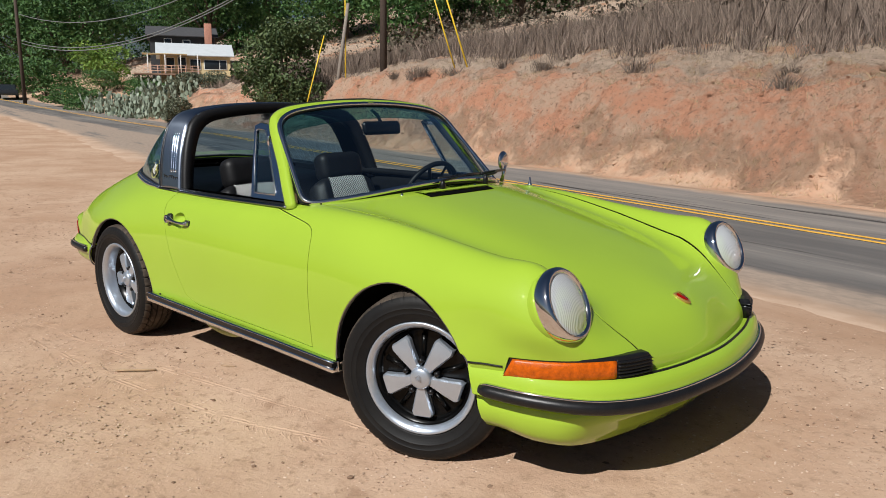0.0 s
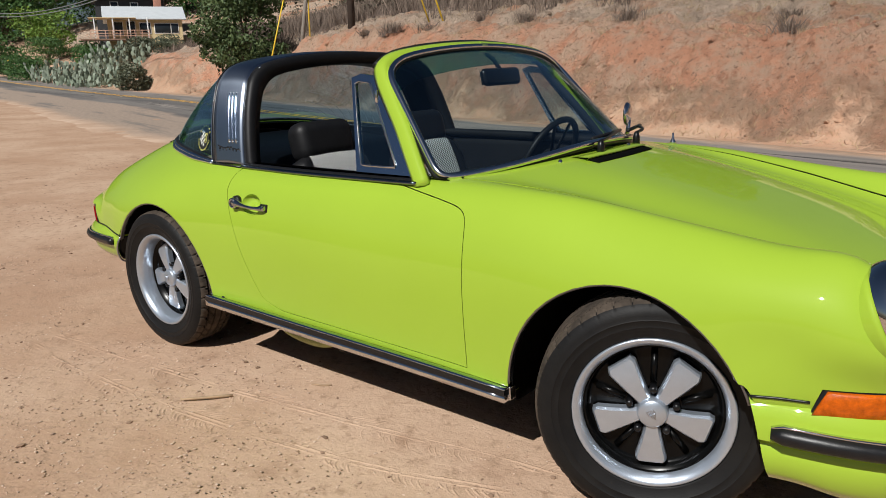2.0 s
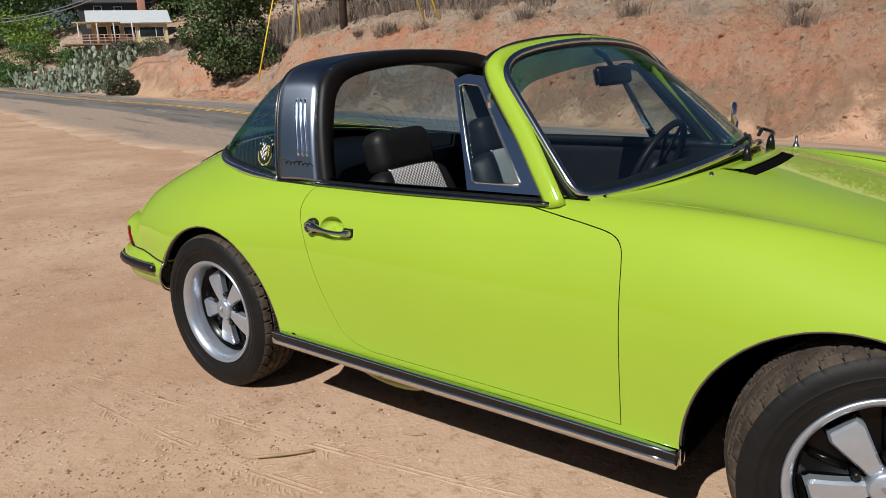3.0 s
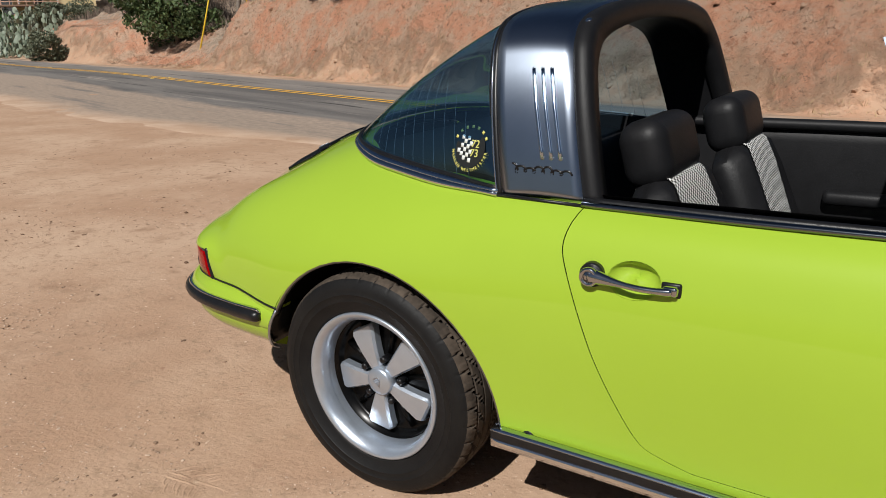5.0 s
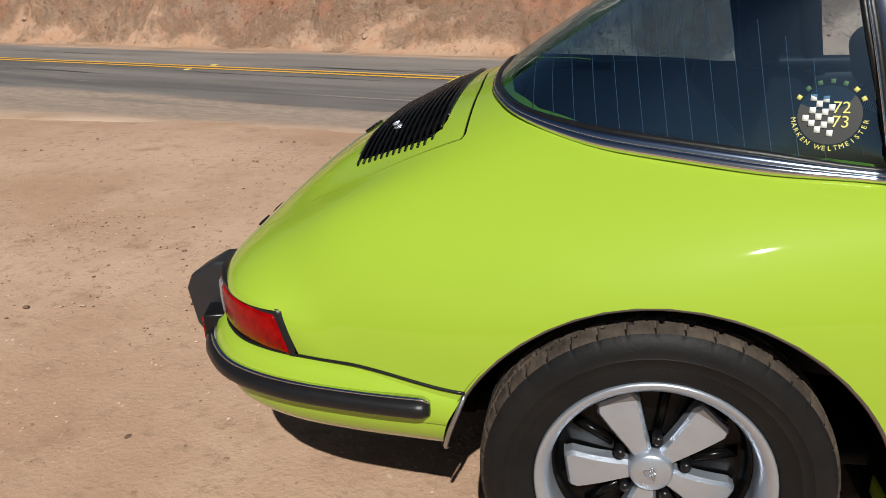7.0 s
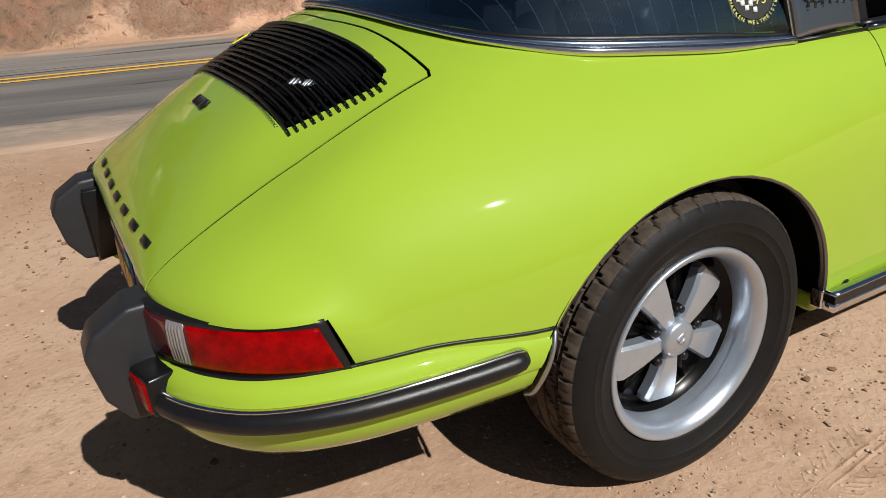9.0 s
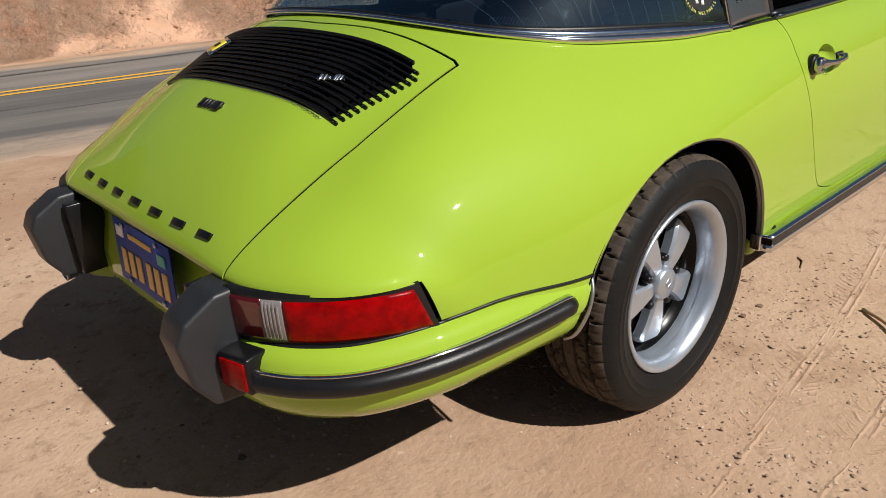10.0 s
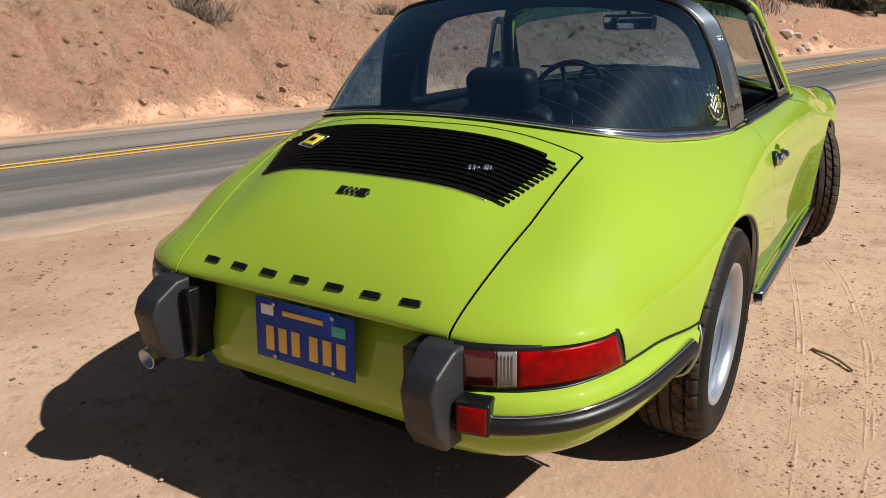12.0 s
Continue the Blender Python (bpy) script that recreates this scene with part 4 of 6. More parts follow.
for i in range(5):
    for j in range(6):
        if (i + j) % 2 == 0 and math.hypot(-.034 + i * .009, -.026 + j * .010) < .036:
            part("flag_square", moved(box(.009, .010, .0006, 0, (-.034 + i * .009, -.026 + j * .010 + .003 * math.sin(i), .001)), sm), STICK_WHITE, sticker)
part("numeral", moved(text_mesh("72", .026), sm @ Matrix.Translation((.016, .011, .0012))), STICK_YELLOW, sticker)
part("numeral", moved(text_mesh("73", .026), sm @ Matrix.Translation((.016, -.011, .0012))), STICK_YELLOW, sticker)
ring_words = "MARKEN WELTMEISTER"
for k, ch in enumerate(ring_words):
    if ch != " ":
        a = radians(-170 + 160 * k / (len(ring_words) - 1))
        part("ring_letter", moved(text_mesh(ch, .0105), sm @ Matrix.Translation((.0525 * math.cos(a), .0525 * math.sin(a), .001)) @ Matrix.Rotation(a + math.pi / 2, 4, "Z")), STICK_YELLOW, sticker)
for k in range(7):
    a = radians(150 - 120 * k / 6)
    part("ring_bar", moved(box(.007, .007, .0006, 0), sm @ Matrix.Translation((.0525 * math.cos(a), .0525 * math.sin(a), .001)) @ Matrix.Rotation(a - math.pi / 2, 4, "Z")), STICK_YELLOW, sticker)

# belt trim along the doors
for s, door in ((1, left_door), (-1, right_door)):
    path = cat([(.325, .686, .838), (.1, .684, .836), (-.25, .686, .835), (-.588, .682, .838)], 8)
    part("belt_trim", tube([(x, s * y, z) for x, y, z in path], .009, 8, ry=.007), DARK_CHROME, door, "dark polished belt trim")
    path = [(x, s * (y - .018), z + .003) for x, y, z in path]
    part("belt_seal", tube(path, .012, 8, ry=.010), RUBBER_AND_SEAM_SHADE, door)
    # quarter light: frame, pane, latch
    ql = [(.046, .858), (.012, .95), (-.072, 1.168), (-.030, 1.182), (.050, 1.172), (.172, 1.01), (.300, .858)]
    qi = [(.064, .880), (.030, .95), (-.050, 1.148), (-.030, 1.156), (.026, 1.150), (.128, 1.01), (.225, .880)]
    yq = lambda z: s * (.670 - .38 * (z - .855))
    vent_window = part("quarter_light_frame", grid_bm([[(x, yq(z) + s * w, z) for x, z in q] for q, w in ((ql, .008), (ql, -.008), (qi, -.008), (qi, .008))], close_u=True, close_v=True),
        POLISHED, door, "bright metal frame of the quarter light", sharp=30)
    pane = bmesh.new()
    pane.faces.new([pane.verts.new((x, yq(z), z)) for x, z in qi])
    pane = part("pane", pane, GLASS, vent_window, smooth=False)
    pane.visible_shadow = False
    part("pane_trim", tube([(x + (x1 - x) * k, yq(z + (z1 - z) * k) + s * .008, z + (z1 - z) * k) for (x, z), (x1, z1) in zip(qi, qi[1:] + qi[:1]) for k in (.06, .5, .94)], .0040, 6, True), CHROME, vent_window)
    part("latch", box(.012, .014, .045, .004, (.075, yq(1.105) + s * .012, 1.105)), CHROME, vent_window)

# interior
part("cockpit_floor", box(1.75, 1.25, .03, .008, (-.35, 0, .29)), CARPET, car)
dash = cat([(.60, .0, .865), (.585, .30, .86), (.50, .50, .845), (.42, .60, .835)], 6)
rows = []
for x, y, z in [(a, -b, c) for a, b, c in dash[::-1][:-1]] + list(dash):
    rows.append([(x, y, z), (x - .17, y * .98, z + .005), (x - .235, y * .97, z - .012), (x - .245, y * .97, z - .05), (x - .21, y * .95, z - .12), (x - .19, y * .95, z - .30)])
part("dashboard", grid_bm(rows), LEATHER, car, "black padded dashboard")
# parcel shelf and rear seat backs
rows = []
for y in np.linspace(-.60, .60, 9):
    rows.append([(-1.42, y * .72, .878), (-1.15, y * .88, .852), (-.98, y, .83), (-.93, y, .80), (-.86, y, .60), (-.75, y, .50), (-.50, y, .46), (-.46, y, .40), (-.46, y, .30)])
part("rear_bench", grid_bm(rows), LEATHER, car, "black rear seats and parcel shelf")
for s, door in ((1, left_door), (-1, right_door)):
    rows = []
    for x in np.linspace(.42, -.58, 8):
        rows.append([(x, s * .650, .855), (x, s * .628, .845), (x, s * .618, .80), (x, s * .622, .60), (x, s * .630, .40), (x, s * .66, .30)])
    part("door_card", grid_bm(rows), LEATHER, door, "black door lining")
    part("armrest", box(.42, .05, .05, .02, (-.05, s * .60, .62), 3), LEATHER, door)
    part("side_lining", grid_bm([[(-.58, s * .645, .85), (-.58, s * .63, .45)], [(-.82, s * .62, .865), (-.82, s * .60, .45)], [(-1.2, s * .50, .885), (-1.2, s * .5, .45)]]), LEATHER, car)


def seat(y, ahead):
    """A bucket seat: cushion, backrest with check inserts, headrest on posts."""
    st = empty_thing("bucket_seat", "black vinyl bucket seat with houndstooth centre and headrest", "car seat", (0, 0, 0), "front seats")
    st.matrix_world = CAR_POSE @ Matrix.Translation((ahead, 0, 0))
    cushion = box(.48, .46, .15, .045, (-.12, y, .42), 4)
    part("seat_cushion", cushion, LEATHER, st)
    ins = box(.36, .25, .02, .008, (-.12, y, .495))
    lay = ins.loops.layers.uv.new("uv")
    for f in ins.faces:
        for l in f.loops:
            l[lay].uv = (l.vert.co.x, l.vert.co.y)
    part("seat_insert", ins, CHECK, st, "black and white houndstooth cloth")
    tilt = Matrix.Translation((-.430, y, .600)) @ Matrix.Rotation(radians(-19), 4, "Y")

    def front(u, v, lift=0.0):
        """A point of the backrest's front: u across, v up; the sides swell, the middle lies flat."""
        wide = .255 - .036 * v - .10 * max(0, v - .8) ** 2
        swell = .038 * smooth(.60, .80, abs(u)) * (1 - .75 * v) - .05 * smooth(.78, 1.0, abs(u))
        return (.050 + swell + lift - .05 * max(0, v - .85), wide * u, -.25 + .50 * v - .05 * abs(u) ** 3 * v)

    us = np.linspace(-1, 1, 25)
    rows = []
    for v in np.linspace(0, 1, 13):
        f_ = [front(u, v) for u in us]
        rows.append(f_ + [(-.055, q[1], q[2]) for q in f_[::-1]])
    top_row = rows[-1]
    for k, dz in ((.75, .016), (.35, .024), (.05, .026)):
        rows.append([(q[0] * k - .004, q[1] * (1 - .02 * dz / .02), q[2] + dz) for q in top_row])
    part("backrest", moved(grid_bm(rows, close_v=True, cap=True), tilt), LEATHER, st)
    us = np.linspace(-.60, .60, 15)
    rows = [[front(u, v, .004) for u in us] for v in np.linspace(.12, 1, 12)]
    end = rows[-1]
    for k, dz in ((.80, .021), (.35, .030), (-.35, .029), (-1.0, .012), (-1.16, -.06)):
        rows.append([(q[0] * k - .004, q[1], q[2] + dz) for q in end])
    ins = grid_bm(rows)
    lay = ins.loops.layers.uv.new("uv")
    for f in ins.faces:
        for l in f.loops:
            l[lay].uv = (l.vert.co.y, l.vert.co.z - l.vert.co.x * .8)
    part("back_insert", moved(ins, tilt), CHECK, st, "black and white houndstooth cloth")
    head = box(.122, .305, .168, .050, (0, 0, 0), 6)
    part("headrest", moved(head, Matrix.Translation((-.540, y, .905)) @ Matrix.Rotation(radians(-14), 4, "Y")), LEATHER, st, "black padded headrest")
    for d in (-.06, .06):
        part("post", tube([(-.505, y + d, .80), (-.53, y + d, .90)], .006, 8), CHROME, st)
    return st


seat(-.300, 0.0)
seat(.285, .045)
# steering wheel
wheel_m = Matrix.Translation((.215, .300, .785)) @ Matrix.Rotation(radians(-66), 4, "Y")
ring = tube([(.195 * math.cos(a), .195 * math.sin(a), 0) for a in np.linspace(0, 2 * math.pi, 48, endpoint=False)], .0135, 10, True)
steering = part("steering_wheel", moved(ring, wheel_m), LEATHER, car, "black four-spoke steering wheel")
for a in (20, 160, 200, 340):
    part("spoke", moved(tube([(.03 * math.cos(radians(a)), .03 * math.sin(radians(a)), -.01), (.19 * math.cos(radians(a)), .19 * math.sin(radians(a)), 0)], .012, 6, ry=.005), wheel_m), BLACK_PLASTIC, steering)
part("boss", moved(lathe([(0, -.03), (.05, -.025), (.06, 0), (.05, .02), (0, .025)], 20), wheel_m @ Matrix.Rotation(radians(90), 4, "X")), LEATHER, steering)
mir = part("rear_view_mirror", moved(box(.03, .245, .066, .018, (0, 0, 0), 4), Matrix.Translation((.185, 0, 1.150)) @ Matrix.Rotation(radians(-12), 4, "Y")), BLACK_PLASTIC, car, "black inside mirror")
part("mirror_glass", moved(box(.003, .225, .052, .001, (-.0165, 0, 0)), Matrix.Translation((.185, 0, 1.150)) @ Matrix.Rotation(radians(-12), 4, "Y")), CHROME, mir)
part("mirror_stalk", tube([(.185, 0, 1.17), (.15, 0, 1.215), (.115, 0, 1.235)], .009, 8), BLACK_PLASTIC, mir)

# ---------------- the car: bumpers, lamps, trim ----------------
FB = [(1.970, 0, .328), (1.957, .18, .328), (1.928, .355, .330), (1.873, .525, .334), (1.780, .655, .341), (1.63, .746, .352), (1.440, .794, .360)]
fb_path = cat(both_ways(FB), 8)
# the path runs from right to left, so its right hand points outward at the nose
BODY = [(-.055, .080), (-.024, .077), (-.006, .062), (.002, .034), (.004, .0), (.002, -.022), (-.008, -.030), (-.03, -.032), (-.055, -.03)]


def front_end(bm):
    """Let the front bumper's ends follow the wheel opening."""
    for v in bm.verts:
        h = min(1, max(0, (v.co.z - .275) / .369))
        v.co.x += smooth(1.56, 1.440, v.co.x) * (1.092 + .352 * math.sqrt(1 - h * h) - 1.440)
    return bm


front_bumper = part("front_bumper", front_end(sweep(fb_path, BODY)), PAINT, car, "lime green bumper with black rubber strip", sharp=40)
tail_off = min(q[0] for q in fb_path[1:-1])
ends = [math.sqrt(max(.40, 1 - .60 * max(0, 1 - (q[0] - tail_off) / .03) ** 2)) for q in fb_path[1:-1]]
part("rubber_strip", sweep(fb_path[1:-1], [(.0, .022), (.014, .021), (.026, .012), (.029, 0), (.026, -.012), (.014, -.021), (.0, -.022)], taper=ends), RUBBER_AND_SEAM_SHADE, front_bumper, "black rubber bumper strip")
part("bright_edge", sweep(fb_path[1:-1], [(.0, .027), (.010, .026), (.014, .0225), (.0, .022)], taper=ends), CHROME, front_bumper)
VAL = [(-.035, -.028), (-.024, -.035), (-.018, -.08), (-.028, -.125), (-.056, -.160), (-.10, -.169), (-.10, -.03)]
vb = sweep(fb_path, VAL)
for v in vb.verts:
    end = smooth(1.64, 1.46, v.co.x)
    front_set = smooth(1.66, 1.90, v.co.x)
    if v.co.z < .31:
        v.co.x -= .085 * front_set * smooth(.31, .22, v.co.z)
    if v.co.z < .33 and end > 0:
        v.co.z += (.33 - v.co.z) * .14 * end
        v.co.x += (.33 - v.co.z) * .25 * end
part("front_valance", vb, PAINT, car, "lime green panel below the front bumper", sharp=50)
for s in (1, -1):
    seam = [(x, s * (skin_y(x, .443) + .0008), .443 - .004 * smooth(1.48, 1.41, x)) for x in np.linspace(1.408, 1.535, 14)]
    part("seam_seal", tube(seam, .0036, 6), RUBBER_AND_SEAM_SHADE, front_bumper, "thin black seal above the bumper")
part("gap_seal", sweep(fb_path, [(-.040, .0830), (-.032, .0830), (-.032, .075), (-.040, .075)]), RUBBER_AND_SEAM_SHADE, front_bumper)

def bumper_end(bm):
    """Let the bumper's end follow the wheel opening and its top edge fall towards it."""
    for v in bm.verts:
        k = smooth(-1.60, -1.484, v.co.x)
        h = min(1, max(0, (v.co.z - .272) / .382))
        fall = .022 * smooth(-1.70, -1.476, v.co.x) * smooth(.41, .49, v.co.z)
        v.co.x += k * (-1.136 - .388 * math.sqrt(1 - h * h) + 1.484)
        v.co.z -= fall
        h = min(1, max(0, (v.co.z - .272) / .382))
        v.co.x = min(v.co.x, -1.134 - .388 * math.sqrt(1 - h * h))
    return bm


RB = [(-2.090, .43, .419), (-2.072, .510, .420), (-2.028, .592, .421), (-1.950, .668, .423), (-1.825, .724, .427), (-1.66, .755, .430), (-1.484, .777, .437)]
for s in (1, -1):
    pth = cat(RB, 16)
    if s < 0:
        pth = pth * np.array((1, -1, 1))
    else:
        pth = pth[::-1]
    prof = [(-.065, .0580), (-.024, .056), (-.006, .042), (.002, .026), (.003, -.02), (-.002, -.034), (-.03, -.036), (-.05, -.034)]
    rear_bumper = part("rear_bumper", bumper_end(sweep(pth, prof)), PAINT, car, "lime green rear bumper half with rubber strip", sharp=40)
    inner_pth = pth[4:] if s > 0 else pth[:-4]
    lead = max(q[0] for q in inner_pth)
    ends = [math.sqrt(max(.40, 1 - .60 * max(0, 1 - (lead - q[0]) / .022) ** 2)) for q in inner_pth]
    part("rubber_strip", sweep(inner_pth, [(.0, .019), (.014, .018), (.024, .010), (.027, 0), (.024, -.010), (.014, -.018), (.0, -.019)], taper=ends), RUBBER_AND_SEAM_SHADE, rear_bumper, "black rubber bumper strip")
    part("bright_edge", sweep(inner_pth, [(.0, .024), (.010, .023), (.013, .0195), (.0, .019)], taper=ends), CHROME, rear_bumper)
    part("gap_seal", bumper_end(sweep(pth, [(-.032, .0600), (-.026, .0600), (-.026, .054), (-.032, .054)])), RUBBER_AND_SEAM_SHADE, rear_bumper)
    part("rear_valance", bumper_end(sweep(pth, [(-.04, -.03), (-.006, -.034), (-.008, -.048), (-.016, -.070), (-.038, -.096), (-.085, -.118), (-.10, -.03)])), PAINT, car, sharp=50)
    part("end_trim", tube(cat([(-1.466, s * .770, .464), (-1.478, s * .781, .435), (-1.493, s * .780, .395), (-1.506, s * .762, .350), (-1.507, s * .735, .330)], 4), .0048, 6), STEEL, rear_bumper, "bright strip at the bumper end")
    seam = [(x, s * (skin_y(x, z) + .0006), z) for x, z in ((-1.80 + .335 * u, .486 + .010 * u - .026 * smooth(.30, 1.05, u)) for u in np.linspace(0, 1, 24))]
    part("seam_seal", tube(seam, .0034, 6), RUBBER_AND_SEAM_SHADE, rear_bumper, "thin black seal above the bumper")
    # black plate added to hide the lime end faces in the dark arch
    liner = []
    for z in np.linspace(.348, .462, 9):
        h = (z - .272) / .382
        x = -1.136 - .388 * math.sqrt(1 - h * h) + .004
        liner.append([(x, s * .58, z), (x, s * (.735 + .034 * smooth(.315, .39, z)), z)])
    thicken(part("end_mask", grid_bm(liner), WHEEL_BLACK, rear_bumper, "added black plate that darkens the bumper end in the wheel arch"), .003, 0)
    # black box added to fill the see-through gap behind the bumper end
    part("gap_filler", box(.09, .15, .10, .01, (-1.565, s * .645, .43)), VOID, rear_bumper)
    # overrider
    prof = [(-2.04, .574), (-2.085, .572), (-2.148, .536), (-2.166, .500), (-2.152, .412), (-2.118, .362), (-2.04, .358)]
    ob_ = slab([(x - .008, z) for x, z in prof], .362, .456, "xz")
    for v in ob_.verts:
        if v.co.x < -2.06:
            v.co.y = .409 + (v.co.y - .409) * (1 - .16 * (-2.06 - v.co.x) / .1)
    bmesh.ops.bevel(ob_, geom=ob_.edges[:], offset=.010, segments=3, profile=.6, affect="EDGES")
    if s < 0:
        ob_ = mirrored(ob_)
    part("overrider", ob_, GREY_RUBBER, car, "black rubber bumper overrider")
    part("overrider_backing", box(.085, .030, .185, .004, (-2.052, s * .340, .462)), BLACK_PLASTIC, car)
    # red reflector beside it
    rf = part("reflector_housing", moved(box(.050, .074, .072, .006), Matrix.Translation((-2.080, s * .488, .438)) @ Matrix.Rotation(radians(-s * 14), 4, "Z")), BLACK_PLASTIC, car)
    part("reflector", moved(box(.008, .060, .056, .003, (-.025, 0, 0)), Matrix.Translation((-2.080, s * .488, .438)) @ Matrix.Rotation(radians(-s * 14), 4, "Z")), RED, rf, "red reflector")

# panel between the overriders, number plate, tail pipe
rows = []
for y in np.linspace(-.335, .335, 15):
    rows.append([(-2.000, y, .560), (-2.012, y, .50), (-2.034, y, .42), (-2.036, y, .36), (-2.02, y, .325), (-1.96, y, .31)])
thicken(part("rear_panel", grid_bm(rows), PAINT, car, "lime green rear apron"), .006)
plate_m = Matrix.Translation((-2.053, -.014, .488)) @ Matrix.Rotation(radians(4), 4, "Y")
plate = part("number_plate", moved(box(.003, .305, .152, .001), plate_m), PLATE_BLUE, car, "blue number plate with gold bars")
for k in range(6):
    yb = .105 - .041 * k - (.014 if k > 2 else 0)
    part("plate_bar", moved(box(.003, .026, .062, .001, (-.003, yb, -.022)), plate_m), PLATE_GOLD, plate)
part("plate_bar", moved(box(.003, .125, .013, .001, (-.003, 0.0, .048)), plate_m), PLATE_GOLD, plate)
part("sticker", moved(box(.003, .04, .026, .001, (-.003, .112, .048)), plate_m), WHITE_PAINT, plate)
part("sticker", moved(box(.003, .04, .026, .001, (-.003, -.108, .036)), plate_m), TEAL, plate)
for a, b in ((.09, .066), (-.09, .066), (.09, -.066), (-.09, -.066)):
    part("bolt", moved(moved(lathe([(0, -.004), (.006, -.003), (.007, 0), (0, 0)], 10), Matrix.Translation((-.003, a, b)) @ Matrix.Rotation(radians(-90), 4, "Z")), plate_m), STEEL, plate)
pipe = lathe([(.022, -.12), (.024, 0.0), (.027, .10), (.028, .105), (.025, .105), (.022, .0), (.020, -.12)], 24)
part("tail_pipe", moved(pipe, Matrix.Translation((-1.985, .535, .328)) @ Matrix.Scale(1.08, 4) @ Matrix.Rotation(radians(90), 4, "Z") @ Matrix.Rotation(radians(-6), 4, "X")), STEEL, car, "dull steel tail pipe")
part("silencer", moved(lathe([(0, -.32), (.08, -.31), (.09, -.28), (.09, .28), (.08, .31), (0, .32)], 24), Matrix.Translation((-1.82, .1, .265))), WHEEL_BLACK, car)

# rear lamps, wrapped round the corner
LAMP = [(-2.060, .432), (-2.050, .478), (-2.017, .542), (-1.959, .611), (-1.884, .664), (-1.804, .697)]


def wrap_band(path, i0, i1, z0, z1, out, slant0=0.0, slant1=0.0):
    """A lens laid round a corner between two shares of the path."""
    p = cat([(x, y, 0) for x, y in path], 10)
    n = len(p)
    idx = np.linspace(i0 * (n - 1), i1 * (n - 1), 24)
    rows = []
    for c, k in enumerate(idx):
        i = int(min(k, n - 2))
        f = k - i
        q = p[i] * (1 - f) + p[i + 1] * f
        t = p[min(i + 1, n - 1)] - p[max(i - 1, 0)]
        t /= np.linalg.norm(t)
        o = np.array((t[1], -t[0], 0))
        if o[1] < 0:
            o = -o
        share = c / 23
        sl = slant0 * (1 - share) + slant1 * share
        row = []
        for w, (u, dz) in enumerate(((-.03, 0), (out * .7, .0), (out, .08), (out * 1.1, .5), (out, .92), (out * .7, 1), (-.03, 1))):
            zz = z0 + (z1 - z0) * dz
            row.append(tuple(q + o * u + t * sl * (dz - .0) + np.array((0, 0, zz))))
        rows.append(row)
    return rows


def flip_rows(rows, s):
    return [[(x, s * y, z) for x, y, z in r] for r in rows]


for s in (1, -1):
    lamp = part("tail_lamp", grid_bm(flip_rows(wrap_band(LAMP, 0, 1.0, .475, .576, .0075, 0, -.034), s), close_v=True, cap=True), RUBBER_AND_SEAM_SHADE, car, "black surround of the tail lamp")
    part("red_lens", grid_bm(flip_rows(wrap_band(LAMP, .415, .966, .487, .564, .012, 0, -.03), s), close_v=True, cap=True), RED, lamp, "ribbed red lens")
    part("clear_lens", grid_bm(flip_rows(wrap_band(LAMP, .315, .410, .487, .566, .012), s), close_v=True, cap=True), CLEAR, lamp, "clear ribbed reversing lens")
    part("dark_lens", grid_bm(flip_rows(wrap_band(LAMP, .03, .310, .487, .566, .0115), s), close_v=True, cap=True), DARK_RED, lamp, "dark red lens")
    for k in range(5):
        a_ = .321 + .017 * k
        part("lens_rib", grid_bm(flip_rows(wrap_band(LAMP, a_, a_ + .006, .490, .563, .0145), s), close_v=True, cap=True), CLEAR, lamp)

# front indicators and horn grilles
SIG = [(1.868, .41), (1.838, .50), (1.795, .572), (1.728, .648), (1.645, .708), (1.530, .758)]
for s in (1, -1):
    sig = part("indicator", grid_bm(flip_rows(wrap_band(SIG, 0.0, 1.0, .4055, .482, .008, 0.02, -.03), s), close_v=True, cap=True), RUBBER_AND_SEAM_SHADE, car, "black surround of the front indicator")
    part("amber_lens", grid_bm(flip_rows(wrap_band(SIG, .335, .990, .4150, .4740, .017, 0, -.03), s), close_v=True, cap=True), AMBER, sig, "amber indicator lens")
    hg = part("horn_grille", grid_bm(flip_rows(wrap_band(SIG, .0, .325, .416, .475, .010, .015, 0), s), close_v=True, cap=True), BLACK_PLASTIC, sig, "black slatted horn grille")
    for k in range(5):
        part("slat", grid_bm(flip_rows(wrap_band(SIG, .01, .315, .420 + k * .0112, .4250 + k * .0112, .016, .012, 0), s), close_v=True, cap=True), RUBBER_AND_SEAM_SHADE, hg)

# headlights
for s in (1, -1):
    m = Matrix.Translation((1.684, s * .634, .648)) @ Matrix.Rotation(radians(-90 - s * 4), 4, "Z") @ Matrix.Rotation(radians(25), 4, "X")
    hl = part("headlight", moved(lathe([(.118, -.034), (.122, -.022), (.1225, -.006), (.120, .007), (.114, .014), (.106, .0155), (.100, .011), (.097, .003), (.096, -.02)], 48), m), CHROME, car, "round headlight with chrome ring")
    part("headlight_bucket", moved(lathe([(.114, -.03), (.117, -.026), (.116, -.05), (.108, -.08), (.094, -.14), (.078, -.19)], 48), m), PAINT, hl, "lime green headlight bucket")
    part("reflector_bowl", moved(lathe([(.099, .004), (.07, -.010), (.04, -.018), (0, -.020)], 40), m), REFLECTOR, hl)
    part("bulb_shield", moved(lathe([(0, .006), (.018, .003), (.02, -.008), (0, -.02)], 20), m), CHROME, hl)
    lens = part("lens", moved(lathe([(.100, .007), (.08, .019), (.045, .031), (.02, .035), (0, .036)], 40), m), LENS, hl, "domed clear lens")
    lens.visible_shadow = False

